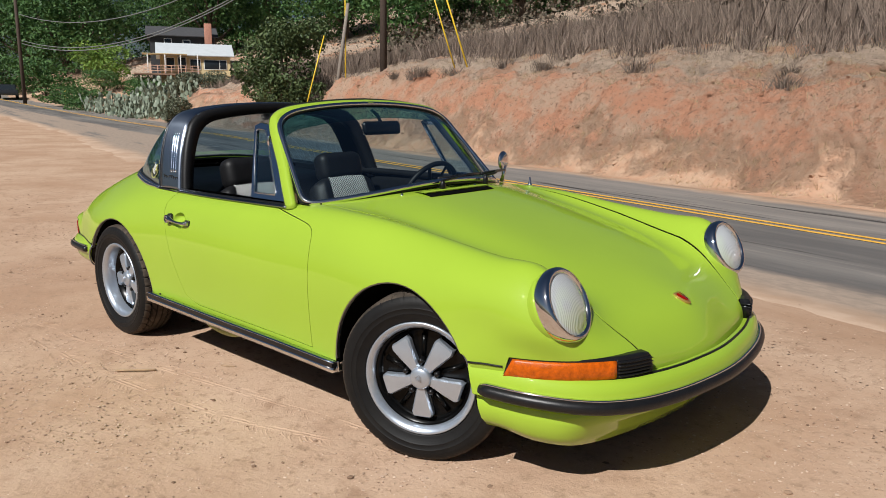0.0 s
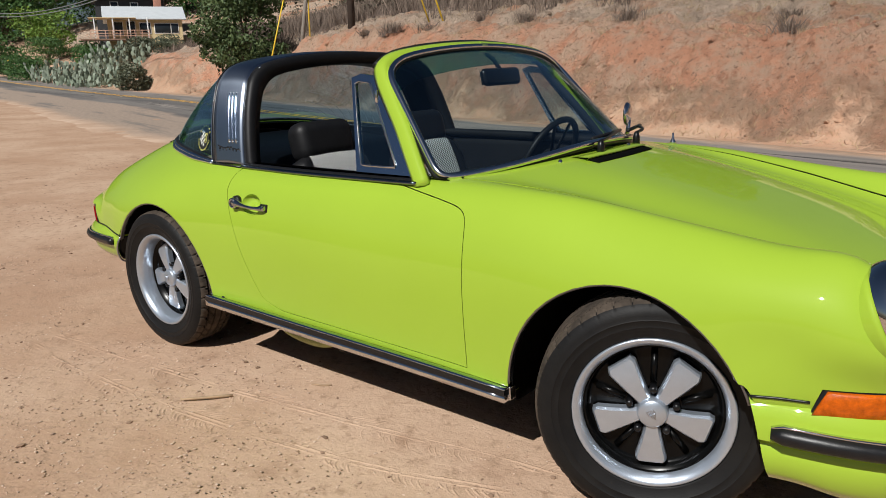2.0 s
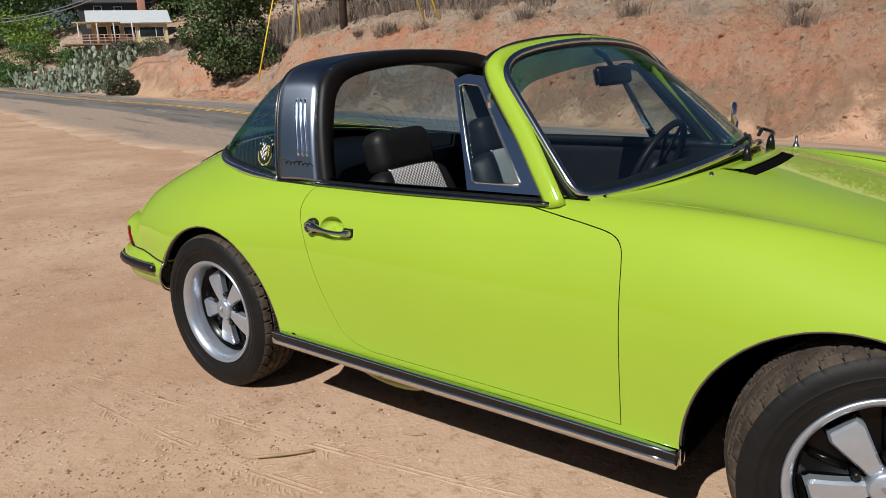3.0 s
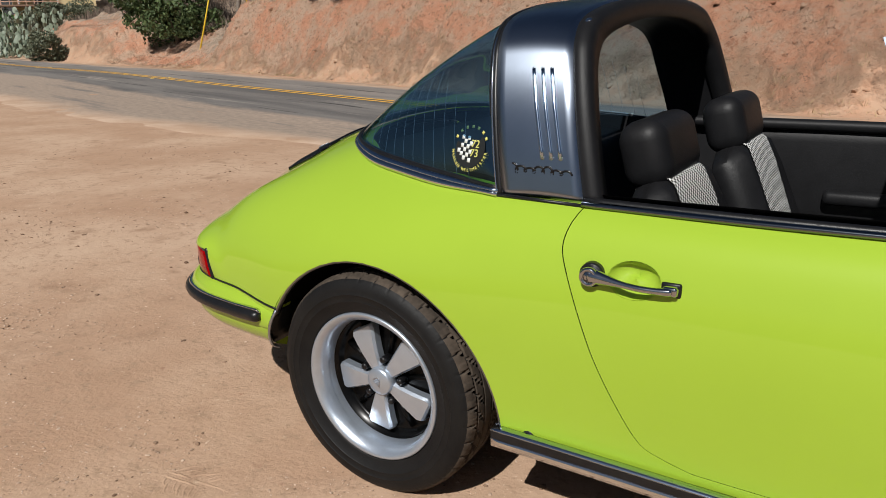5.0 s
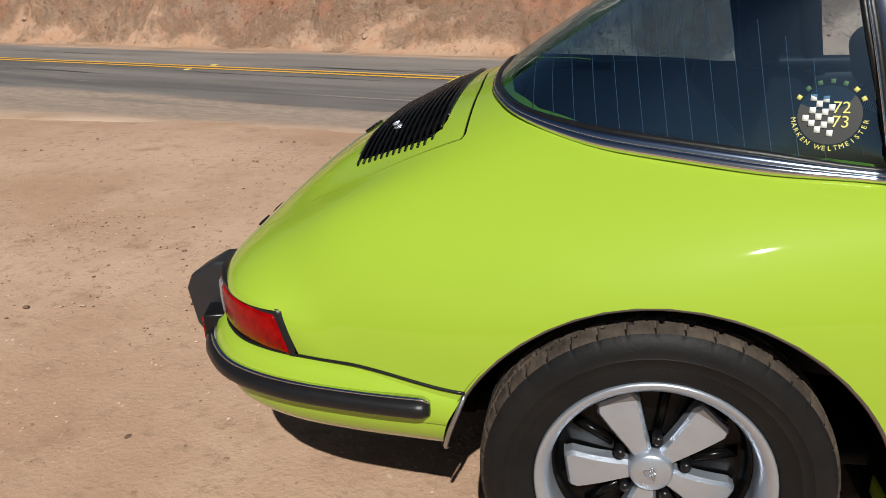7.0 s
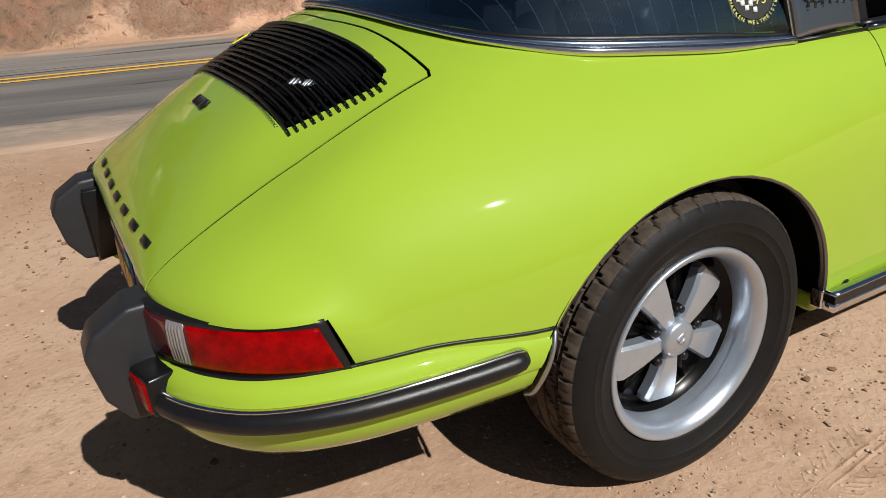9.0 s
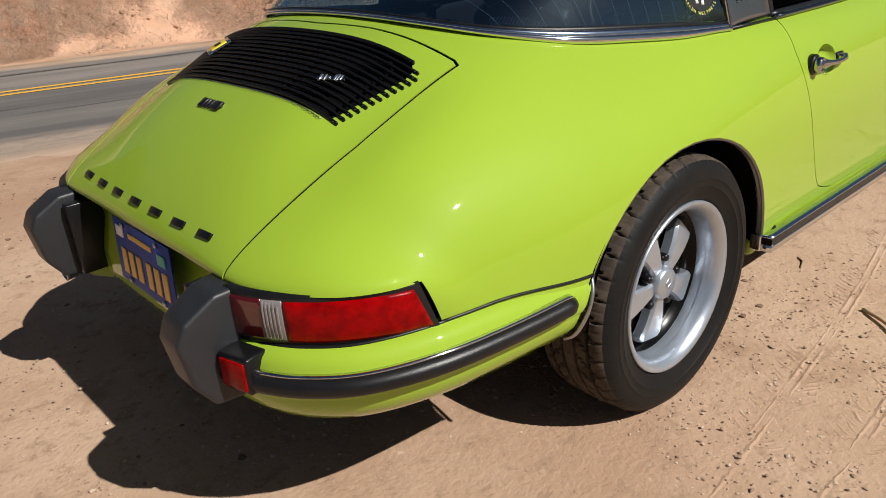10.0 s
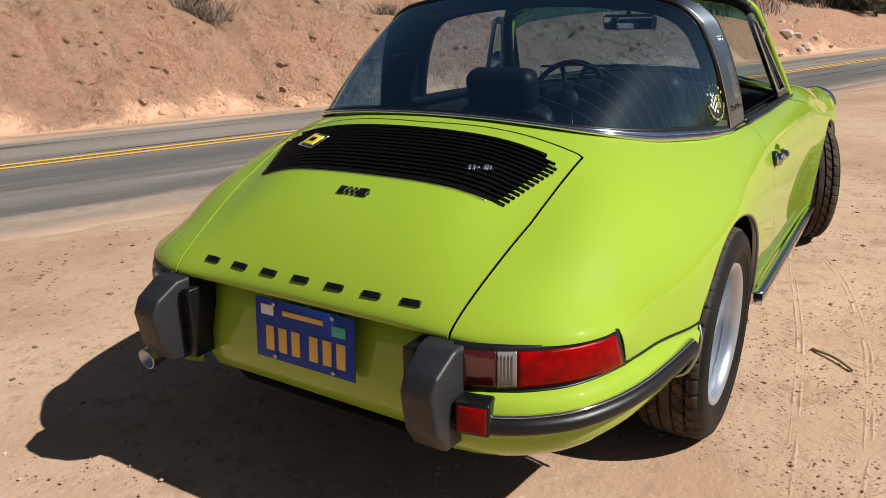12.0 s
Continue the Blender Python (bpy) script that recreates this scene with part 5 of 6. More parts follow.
# badges, door handles, cowl slot, wipers, mirror, washer jets
crest_m = Matrix.Translation((1.780, 0, skin_z(1.780, 0))) @ Matrix.Rotation(radians(26), 4, "Y")
part("hood_crest", moved(slab([(-.032, 0), (-.018, .018), (.012, .026), (.034, .024), (.036, 0), (.034, -.024), (.012, -.026), (-.018, -.018)][::-1], -.004, .006, "xy", .0015), crest_m @ Matrix.Rotation(math.pi, 4, "Z")), GOLD, hood, "small gold shield badge")
part("crest_field", moved(slab([(-.02, 0), (-.010, .011), (.010, .018), (.026, .016), (.027, 0), (.026, -.016), (.010, -.018), (-.010, -.011)][::-1], .0055, .0075, "xy"), crest_m @ Matrix.Rotation(math.pi, 4, "Z")), RED, hood)
# dark capital shapes along the tail, drawn as plain bars
for k in range(7):
    y = .302 - .1008 * k
    x = -2.034 + .10 * y * y
    z = skin_z(x, y)
    n = skin_n(x, y)
    rot = n.to_track_quat("Z", "X").to_matrix().to_4x4()
    part("badge_bar", moved(box(.015, .046, .006, .001), Matrix.Translation((x, y, z + .002)) @ rot), BLACK_PLASTIC, lid, "dark badge bar")
x = -1.822
model_m = Matrix.Translation((x, 0, skin_z(x, 0) + .002)) @ skin_n(x, 0).to_track_quat("Z", "X").to_matrix().to_4x4()
model_badge = part("model_badge", moved(box(.008, .094, .004, .001), model_m), BLACK_PLASTIC, lid, "dark model badge")
for dy, dw in ((.036, .022), (.014, .008), (-.002, .008), (-.028, .030)):
    part("badge_bar", moved(box(.026, dw, .006, .002, (0, dy, .001)), model_m), BLACK_PLASTIC, model_badge)

for s, door in ((1, left_door), (-1, right_door)):
    y0 = skin_y(-.455, .710)
    out = 0 if s > 0 else math.pi
    # finger dish pressed into the door
    rows = []
    for k, depth in ((1.03, -.0015), (.97, .003), (.88, .010), (.72, .017), (.45, .021), (.15, .0225), (.0, .0225)):
        rows.append([(-.440 + .054 * k * math.cos(a), s * (skin_y(-.440 + .054 * math.cos(a), .713 + .037 * math.sin(a)) - depth), .713 + .037 * k * math.sin(a)) for a in np.linspace(0, 2 * math.pi, 32, endpoint=False)])
    part("finger_dish", grid_bm(rows, close_v=True), PAINT, door)
    reach = [(-.527, y0 + .012, .715), (-.500, y0 + .017, .713), (-.465, y0 + .023, .710), (-.425, y0 + .025, .707), (-.390, y0 + .022, .706), (-.360, y0 + .016, .706)]
    hx = part("door_handle", tube([(x, s * y, z) for x, y, z in cat(reach, 5)], lambda t: .0165 - .0098 * smooth(0, .50, t) + .002 * smooth(.75, 1, t), 14), HANDLE_CHROME, door, "chrome pull handle with round lock")
    part("lock_seat", moved(lathe([(0, .010), (.023, .010), (.026, .007), (.027, -.006), (0, -.006)], 28), Matrix.Translation((-.528, s * y0, .714)) @ Matrix.Rotation(out, 4, "Z")), RUBBER_AND_SEAM_SHADE, hx, "black rubber seat of the lock")
    part("lock_ring", moved(lathe([(0, .026), (.011, .026), (.0115, .024), (.013, .024), (.0145, .027), (.019, .026), (.0205, .022), (.0215, .004), (0, .004)], 28), Matrix.Translation((-.528, s * y0, .714)) @ Matrix.Rotation(out, 4, "Z")), HANDLE_CHROME, hx)
    part("keyhole", box(.003, .003, .010, .001, (-.528, s * (y0 + .026), .714)), BLACK_PLASTIC, hx)
    part("handle_foot", box(.030, .030, .020, .006, (-.363, s * (y0 + .006), .707), 3), HANDLE_CHROME, hx)
    part("foot_pad", box(.040, .010, .030, .004, (-.364, s * (y0 + .001), .706)), RUBBER_AND_SEAM_SHADE, hx)

# no hole is cut: a near-black sheet on the hood paints the slot's shade
slot_rows = []
for y in np.linspace(-.215, .215, 13):
    x = .715 - .25 * y * y
    slot_rows.append([(x + .016, y, skin_z(x + .016, y) + .0035), (x - .022, y, skin_z(x - .022, y) + .006), (x - .026, y, skin_z(x - .026, y) + .001), (x + .018, y, skin_z(x + .018, y) - .002)])
part("cowl_slot", grid_bm(slot_rows, close_v=True, cap=True), VOID, hood, "fresh air slot, its shade drawn as a black sheet")
lip_rows = []
for y in np.linspace(-.225, .225, 13):
    x = .690 - .25 * y * y
    lip_rows.append([(x, y, skin_z(x, y)), (x + .012, y, skin_z(x, y) + .010), (x - .03, y, skin_z(x - .03, y) + .006), (x - .06, y, skin_z(x - .06, y) - .001)])
part("slot_lip", grid_bm(lip_rows), PAINT, hood)
for y0, y1 in ((-.07, .33), (.26, .56)):
    xw = .655 - .3 * y0 * y0
    z0 = .898
    piv = part("wiper", moved(lathe([(0, .03), (.008, .028), (.013, .01), (.016, -.03), (0, -.03)], 16), Matrix.Translation((xw, y0, z0)) @ Matrix.Rotation(radians(90), 4, "X")), BLACK_PLASTIC, car, "black wiper arm at rest")
    arm = [(xw, y0, z0 + .026), (xw - .02, y0 + .10, z0 + .030), (xw - .075, y1 - .12, z0 + .034)]
    part("wiper_arm", tube(cat(arm, 6), .006, 8), BLACK_PLASTIC, piv)
    part("wiper_blade", tube([(xw - .045, y0 + .02, z0 + .030), (xw - .075, y1 - .14, z0 + .032), (xw - .13, y1 + .02, z0 + .024)], .007, 6), RUBBER_AND_SEAM_SHADE, piv)
for y in (-.30, .16):
    part("washer_jet", moved(lathe([(0, .014), (.005, .012), (.008, .003), (.010, 0), (0, 0)], 12), Matrix.Translation((.66 - .4 * y * y, y, skin_z(.66, y))) @ Matrix.Rotation(radians(90), 4, "X")), CHROME, hood)
mb = part("door_mirror", moved(lathe([(0, .018), (.03, .016), (.046, .010), (.052, .002), (.052, -.004), (0, -.006)], 28), Matrix.Translation((.36, .755, .955)) @ Matrix.Rotation(radians(-80), 4, "Z")), CHROME, left_door, "round chrome door mirror")
part("mirror_stem", tube([(.365, .735, .84), (.37, .75, .89), (.372, .752, .93)], lambda t: .013 - .004 * t, 10), CHROME, mb)
part("aerial_base", moved(lathe([(0, .045), (.004, .044), (.006, .02), (.012, .008), (.016, 0), (0, 0)], 16), Matrix.Translation((.63, .635, skin_z(.63, .635))) @ Matrix.Rotation(radians(90), 4, "X")), CHROME, car, "chrome aerial base")

# sill trims
for s in (1, -1):
    pth = [(.728, .768, .262), (.3, .772, .275), (-.15, .776, .285), (-.6, .780, .297), (-.752, .781, .300)]
    pth = np.array(cat(pth, 6)) * np.array((1, s, 1))
    if s > 0:
        pth = pth[::-1]
    strip = part("sill_trim", sweep(pth, [(-.03, .009), (-.003, .008), (.003, .004), (.003, -.008), (-.002, -.011), (-.03, -.012)]), RUBBER_AND_SEAM_SHADE, car, "black rubber sill strip with bright lower edge", sharp=40)
    part("bright_edge", sweep(pth, [(-.03, -.010), (.002, -.0105), (.003, -.026), (-.006, -.031), (-.03, -.031)]), CHROME, strip)
    # polished strip added in place of the sky's gleam on the rubber top
    part("sky_gleam", sweep(pth, [(-.03, .0125), (-.004, .0125), (.0005, .0085), (-.004, .0075), (-.03, .0075)]), POLISHED, strip)
    part("jack_plug", moved(lathe([(0, .006), (.014, .004), (.019, .001), (.020, -.01), (0, -.01)], 20), Matrix.Translation((-.672, s * (skin_y(-.672, .318) - .003), .297)) @ Matrix.Rotation(0 if s > 0 else math.pi, 4, "Z")), RUBBER_AND_SEAM_SHADE, car, "black rubber jacking plug")
    for i in (0, -1):
        q = pth[i]
        part("end_cap", box(.010, .030, .046, .004, (q[0], q[1] - s * .012, q[2] - .010)), CHROME, strip)
    part("sill", box(1.46, .10, .05, .01, (-.01, s * .70, .262)), PAINT, car)

# heating duct and jacking bracket below the sill
DUCT = material("dull_olive_paint", (0.34, 0.36, 0.12), 0.6, vary=0.25, scale=18)
for s in (1, -1):
    part("heating_duct", tube(cat([(-.54, s * .60, .200), (-.47, s * .62, .170), (-.36, s * .62, .150), (-.25, s * .61, .152), (-.16, s * .58, .185)], 5), .024, 10), DUCT, car, "dull olive duct below the sill")
    part("jacking_bracket", box(.04, .03, .05, .006, (-.14, s * .62, .165)), WHEEL_BLACK, car)

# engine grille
# near-black sheet under the slats stands in for the shaded engine bay
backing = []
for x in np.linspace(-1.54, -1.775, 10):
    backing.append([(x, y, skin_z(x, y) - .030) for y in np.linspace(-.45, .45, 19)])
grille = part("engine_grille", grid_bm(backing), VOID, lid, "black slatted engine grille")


def grille_half(x):
    return .437 - .040 * max(0, (x + 1.592) / .030) ** 2 - max(0, -1.60 - x) * .36


# a wide front and rear bar, slats between them that run out over the painted lid, a screw in each end
for k in range(14):
    x = -1.562 - k * .01475
    w = grille_half(x)
    wide = .0075 if k == 0 else .0062 if k == 13 else .0050
    ys = np.concatenate([[-w, -w + .003], np.linspace(-w + .008, w - .008, 25), [w - .003, w]])
    path = [(x, y, skin_z(x, y) + .0022) for y in ys]
    slat = part("slat", tube(path, .0026, 6, ry=wide), BLACK_PLASTIC, grille)
    for s in (1, -1):
        y = s * (w - .009)
        part("screw", moved(lathe([(0, .0016), (.0024, .0012), (.0032, 0), (0, 0)], 10), Matrix.Translation((x, y, skin_z(x, y) + .0042)) @ Matrix.Rotation(radians(90), 4, "X")), STEEL, slat)
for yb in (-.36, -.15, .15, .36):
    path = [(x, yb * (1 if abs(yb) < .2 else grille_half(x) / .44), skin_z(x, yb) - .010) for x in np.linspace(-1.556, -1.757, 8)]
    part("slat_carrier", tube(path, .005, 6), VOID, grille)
# guard mesh showing along both edges
for x0, x1 in ((-1.5535, -1.5585), (-1.7600, -1.7655)):
    for flip_ in (0, 1):
        zig = [(x0 if (i + flip_) % 2 else x1, y, skin_z(x0, y) + .0012) for i, y in enumerate(np.arange(-.34, .341, .008))]
        part("guard_wire", tube(zig, .0006, 4), STEEL, grille)
badge_m = Matrix.Translation((-1.685, -.278, skin_z(-1.685, -.278) + .007)) @ skin_n(-1.685, -.278).to_track_quat("Z", "X").to_matrix().to_4x4()
engine_badge = part("displacement_badge", moved(box(.010, .070, .004, .001), badge_m), DARK_CHROME, grille, "small chrome engine badge")
for dy, dl, dw in ((-.022, .026, .006), (-.031, .020, .006), (-.015, .022, .006), (.004, .009, .008), (.016, .024, .006), (.029, .024, .006)):
    part("badge_bar", moved(box(dl * .8, dw, .005, .0015, (0, dy * .85, .002)), badge_m), STEEL, engine_badge)
bx, by = -1.64, .285
bm_ = Matrix.Translation((bx, by, skin_z(bx, by) + .008)) @ skin_n(bx, by).to_track_quat("Z", "X").to_matrix().to_4x4()
gb = part("grille_badge", moved(box(.066, .080, .005, .002), bm_), CHROME, grille, "yellow and chrome enamel badge")
part("badge_field", moved(box(.044, .058, .004, .001, (0, 0, .003)), bm_), YELLOW, gb)
part("badge_mark", moved(box(.018, .026, .003, .001, (0, 0, .005)), bm_), BLACK_PLASTIC, gb)


# ---------------- wheels ----------------
def tyre_bm():
    """A tyre with a grooved tread."""
    prof = [(.200, .070), (.210, .082), (.2125, .0855), (.215, .0862), (.240, .0952), (.2425, .0975), (.245, .097), (.259, .0985), (.261, .1000), (.263, .0988), (.272, .099), (.290, .093), (.300, .084)]
    tread = [(.3055, .078), (.3085, .066), (.310, .0562), (.310, .0545), (.3103, .0475), (.3103, .046), (.3105, .037), (.3110, .028), (.3112, .0215), (.3112, .020), (.3112, .0145), (.3112, .013), (.3115, .006), (.3115, 0.0)]
    half_p = prof + tread
    full_p = half_p + [(r, -y) for r, y in reversed(half_p[:-1])]
    lugs, per = 40, 14
    seg = lugs * per
    rows = []
    for k in range(seg):
        a = 2 * math.pi * k / seg
        row = []
        for r, y in full_p:
            rr = r
            ay = abs(y)
            bow = (k + round(18 * min(1, ay / .062) ** 1.6)) % per
            if ay <= .086 and r > .299:
                if .047 < ay < .055 or .014 < ay < .0205:
                    rr -= .008
                if bow < 2 and ay > .018:
                    rr -= .007 if ay < .07 else (.0034 if ay < .08 else .0012)
                elif bow == 8 and ay > .056:
                    rr -= .0016 if ay < .08 else .0
            row.append((rr * math.cos(a), y, rr * math.sin(a)))
        rows.append(row)
    bm = grid_bm(rows, close_u=True)
    plain = sorted((abs(y), r) for r, y in half_p if r > .295)
    for f in bm.faces:
        c = f.calc_center_median()
        if math.hypot(c.x, c.z) > .290 and abs(c.y) < .0815:
            cut = [v for v in f.verts if math.hypot(v.co.x, v.co.z) < np.interp(abs(v.co.y), [q[0] for q in plain], [q[1] for q in plain]) - .0010]
            f.material_index = 0 if len(cut) > 2 else 1
    return bm


def petal(r0, r1, w0, w1, y):
    """One spoke, widening outward: a flat face with a narrow chamfer and a rounded outer end."""
    rows = []
    for i in range(11):
        t = i / 10
        r = r0 + (r1 - r0) * t
        w = w0 + (w1 - w0) * t ** 1.15
        w *= 1 - .16 * max(0, (t - .88) / .12) ** 2
        yy = y + .004 * math.sin(math.pi * t) - .010 * t
        rows.append([(-w, yy - .030, r), (-w, yy - .008, r), (-w + .0055, yy, r), (-w * .35, yy + .0008, r), (w * .35, yy + .0008, r), (w - .0055, yy, r), (w, yy - .008, r), (w, yy - .030, r)])
    rows.append([(x * .93, yv - .007, zv + .005) for x, yv, zv in rows[-1]])
    rows.append([(x * .92, yv - .030, zv + .004) for x, yv, zv in rows[-2]])
    return grid_bm(rows)


def road_wheel(m, deep, black_barrel):
    """Tyre, forged rim, five petals, hub cap, nuts. The face looks along +y of the wheel."""
    w = part("wheel", moved(lathe([(.062, deep - .02), (.16, deep - .035), (.171, deep - .028), (.1765, deep - .004), (.1785, deep - .004), (.178, deep - .06), (.05, deep - .06)], 48), m), WHEEL_BLACK, car, "black wheel centre")
    part("tyre", moved(tyre_bm(), m), (TYRE, TREAD), w, "black tyre with dusty tread", sharp=40)
    part("barrel", moved(lathe([(.1785, deep - .02), (.1790, deep - .002), (.186, .062), (.189, .070), (.20, .05), (.20, -.07), (.18, -.07), (.178, deep - .06)], 72), m), WHEEL_BLACK if black_barrel else ALLOY, w, "black rim well" if black_barrel else "silver rim well")
    part("rim", moved(lathe([(.1800, .046), (.1815, .062), (.1845, .071), (.190, .079), (.196, .084), (.203, .088), (.2075, .087), (.2085, .080), (.205, .060), (.195, .058)], 72), m), ALLOY, w, "polished alloy rim")
    for k in range(5):
        part("spoke", moved(petal(.036, .148, .0185, .0435, deep + .012), m @ Matrix.Rotation(2 * math.pi * k / 5, 4, "Y")), ALLOY, w, "satin silver spoke", sharp=32)
        a = 2 * math.pi * (k + .5) / 5
        part("wheel_nut", moved(lathe([(0, .022), (.008, .021), (.010, .016), (.010, -.02), (0, -.02)], 12), m @ Matrix.Translation((.062 * math.sin(a), deep - .006, .062 * math.cos(a)))), BLACK_PLASTIC, w)
        part("spoke_rib", moved(tube([(.075 * math.sin(a), deep - .02, .075 * math.cos(a)), (.154 * math.sin(a), deep - .030, .154 * math.cos(a))], .009, 8), m), WHEEL_BLACK, w)
    cap = part("hub_cap", moved(lathe([(0, .028), (.020, .028), (.024, .026), (.034, .025), (.038, .021), (.041, .010), (.042, -.01), (0, -.01)], 40), m @ Matrix.Translation((0, deep, 0))), ALLOY, w, "silver hub cap with embossed crest")
    part("cap_emblem", moved(slab([(-.010, .014), (.010, .014), (.011, .002), (0, -.015), (-.011, .002)], .027, .0295, "xz", .0008), m @ Matrix.Translation((0, deep, 0))), STEEL, cap)
    for ex, ez, el in ((-.0062, .004, .014), (-.002, .002, .017), (.0022, .001, .019), (.0064, .004, .014)):
        part("crest_ridge", moved(box(.0022, .003, el, .0008, (ex, .0300, ez)), m @ Matrix.Translation((0, deep, 0))), ALLOY, cap)
    part("crest_ridge", moved(box(.019, .003, .0022, .0008, (0, .0302, .0015)), m @ Matrix.Translation((0, deep, 0))), ALLOY, cap)
    part("brake_caliper", moved(box(.06, .06, .11, .015, (.10, deep - .075, .05)), m), STEEL, w)
    part("brake_disc", moved(lathe([(.04, deep - .085), (.14, deep - .085), (.14, deep - .10), (.04, deep - .10)], 40), m), STEEL, w)


STEER = 23.0
spin = Matrix.Rotation(radians(36), 4, "Y")
flip = Matrix.Rotation(math.pi, 4, "Z")
road_wheel(Matrix.Translation((-1.1355, -.692, .3085)) @ flip @ Matrix.Rotation(radians(27), 4, "Y"), .026, False)
road_wheel(Matrix.Translation((-1.1355, .692, .3085)), .026, False)
road_wheel(Matrix.Translation((1.1355, -.684, .3085)) @ Matrix.Rotation(radians(STEER), 4, "Z") @ flip @ spin, .062, True)
road_wheel(Matrix.Translation((1.1355, .684, .3085)) @ Matrix.Rotation(radians(STEER), 4, "Z"), .062, True)

# ---------------- plants ----------------
rng = np.random.default_rng(7)


def mesh_thing(name, verts, faces, mat, parent=None, label="", category="", kind="", group=""):
    me = bpy.data.meshes.new(name)
    me.from_pydata([tuple(v) for v in verts], [], faces)
    for m in (mat if isinstance(mat, (list, tuple)) else (mat,)):
        me.materials.append(m)
    ob = new(name, me)
    ob.parent = parent
    return tagged(ob, label, category, group, kind)


def leaf_material(name, a, b, rough_=0.6):
    """Leaves whose green shifts from clump to clump."""
    m = bpy.data.materials.new(name)
    m.use_nodes = True
    nt = m.node_tree
    p = nt.nodes["Principled BSDF"]
    p.inputs["Roughness"].default_value = rough_
    p.inputs["Specular IOR Level"].default_value = 0.3
    geo = nt.nodes.new("ShaderNodeNewGeometry")
    mx = nt.nodes.new("ShaderNodeMix")
    mx.data_type = "RGBA"
    mx.inputs["A"].default_value = (*a, 1)
    mx.inputs["B"].default_value = (*b, 1)
    nt.links.new(geo.outputs["Random Per Island"], mx.inputs["Factor"])
    nt.links.new(mx.outputs["Result"], p.inputs["Base Color"])
    return m


GREEN = leaf_material("bush_leaves", (0.035, 0.060, 0.020), (0.11, 0.15, 0.055))
TREE_GREEN = leaf_material("tree_leaves", (0.022, 0.068, 0.017), (0.090, 0.175, 0.046))
LIGHT_GREEN = leaf_material("light_leaves", (0.09, 0.18, 0.025), (0.22, 0.32, 0.06))
GREY_GREEN = leaf_material("grey_leaves", (0.07, 0.085, 0.05), (0.16, 0.17, 0.11))
BRUSH = leaf_material("dry_brush", (0.085, 0.064, 0.052), (0.29, 0.222, 0.175), 0.9)
BRUSH_LEAF = leaf_material("scrub_leaves", (0.060, 0.052, 0.036), (0.18, 0.145, 0.105), 0.9)
STRAW = leaf_material("dry_grass", (0.30, 0.20, 0.10), (0.52, 0.40, 0.24), 0.9)
CACTUS = material("cactus_pad", (0.15, 0.19, 0.13), 0.7, vary=0.35, scale=2.0, second=(0.27, 0.31, 0.24), mix_scale=1.5)
BARK = material("bark", (0.10, 0.075, 0.055), 0.9, vary=0.3, scale=12, bump=0.01, bump_scale=25)
POLE_WOOD = material("pole_wood", (0.060, 0.042, 0.032), 0.9, vary=0.3, scale=10)
GREY_WOOD = material("grey_wood", (0.22, 0.19, 0.16), 0.9, vary=0.3, scale=10)
GUARD = material("guard_yellow", (0.75, 0.52, 0.03), 0.5, vary=0.1, scale=6)


def leaf_quads(centres, size, squash=1.0, flat=0.0):
    """One small folded leaf at each centre."""
    n = len(centres)
    a = rng.normal(size=(n, 3))
    a /= np.linalg.norm(a, axis=1)[:, None]
    b = rng.normal(size=(n, 3))
    b -= a * (a * b).sum(1)[:, None]
    b /= np.linalg.norm(b, axis=1)[:, None]
    s = size * rng.uniform(.6, 1.3, n)[:, None]
    v = np.stack([centres - a * s * .5, centres + b * s * .28 + np.array((0, 0, .06)) * s, centres + a * s * .5, centres - b * s * .28], 1).reshape(-1, 3)
    f = [(4 * i, 4 * i + 1, 4 * i + 2, 4 * i + 3) for i in range(n)]
    return v, f


def crown_points(n, lobes):
    """Points over the skins of several lobes, thinner inside, with gaps."""
    out = []
    tot = sum(l[1][0] * l[1][1] for l in lobes)
    for c, r in lobes:
        k = int(n * r[0] * r[1] / tot)
        d = rng.normal(size=(k, 3))
        d /= np.linalg.norm(d, axis=1)[:, None]
        rad = rng.uniform(.55, 1.0, k) ** .5
        wob = np.array([noise.noise(Vector(q * 2.3 + np.array(c))) for q in d])
        out.append(np.array(c) + d * (rad * (1 + .32 * wob))[:, None] * np.array(r))
    return np.concatenate(out)


def tree(at, height, width, mat, leaves, leaf, name="tree", label="", category="tree", lobes=9, low=.25):
    """Trunk with limbs, and a crown of small leaves in uneven lobes."""
    x, y, z = at
    t = empty_thing(name, label, category, at)
    trunk = [(0, 0, -.4), (.02 * height, 0, height * .2), (0, .02 * height, height * .45)]
    part("trunk", tube(cat(trunk, 4), lambda u: .035 * height * (1 - .6 * u), 8), BARK, t)
    ls = []
    for k in range(lobes):
        a = 2 * math.pi * k / lobes + rng.uniform(-.4, .4)
        r = width * rng.uniform(.16, .34)
        hz = height * rng.uniform(low, .86)
        c = (math.cos(a) * r, math.sin(a) * r, hz)
        ls.append((c, (width * rng.uniform(.18, .30), width * rng.uniform(.18, .30), height * rng.uniform(.13, .22))))
        part("limb", tube(cat([(0, .01, height * .15), (c[0] * .4, c[1] * .4, hz * .6), c], 3), lambda u: .014 * height * (1 - .7 * u), 6), BARK, t)
    ls.append(((0, 0, height * .82), (width * .26, width * .26, height * .18)))
    ls.append(((0, 0, height * .5), (width * .34, width * .34, height * .3)))
    v, f = leaf_quads(crown_points(leaves, ls), leaf)
    mesh_thing("crown", v, f, mat, t)
    return t


def blades(roots, per, height, spread, width, lean=.35):
    """Thin upright stems from each root."""
    n = len(roots) * per
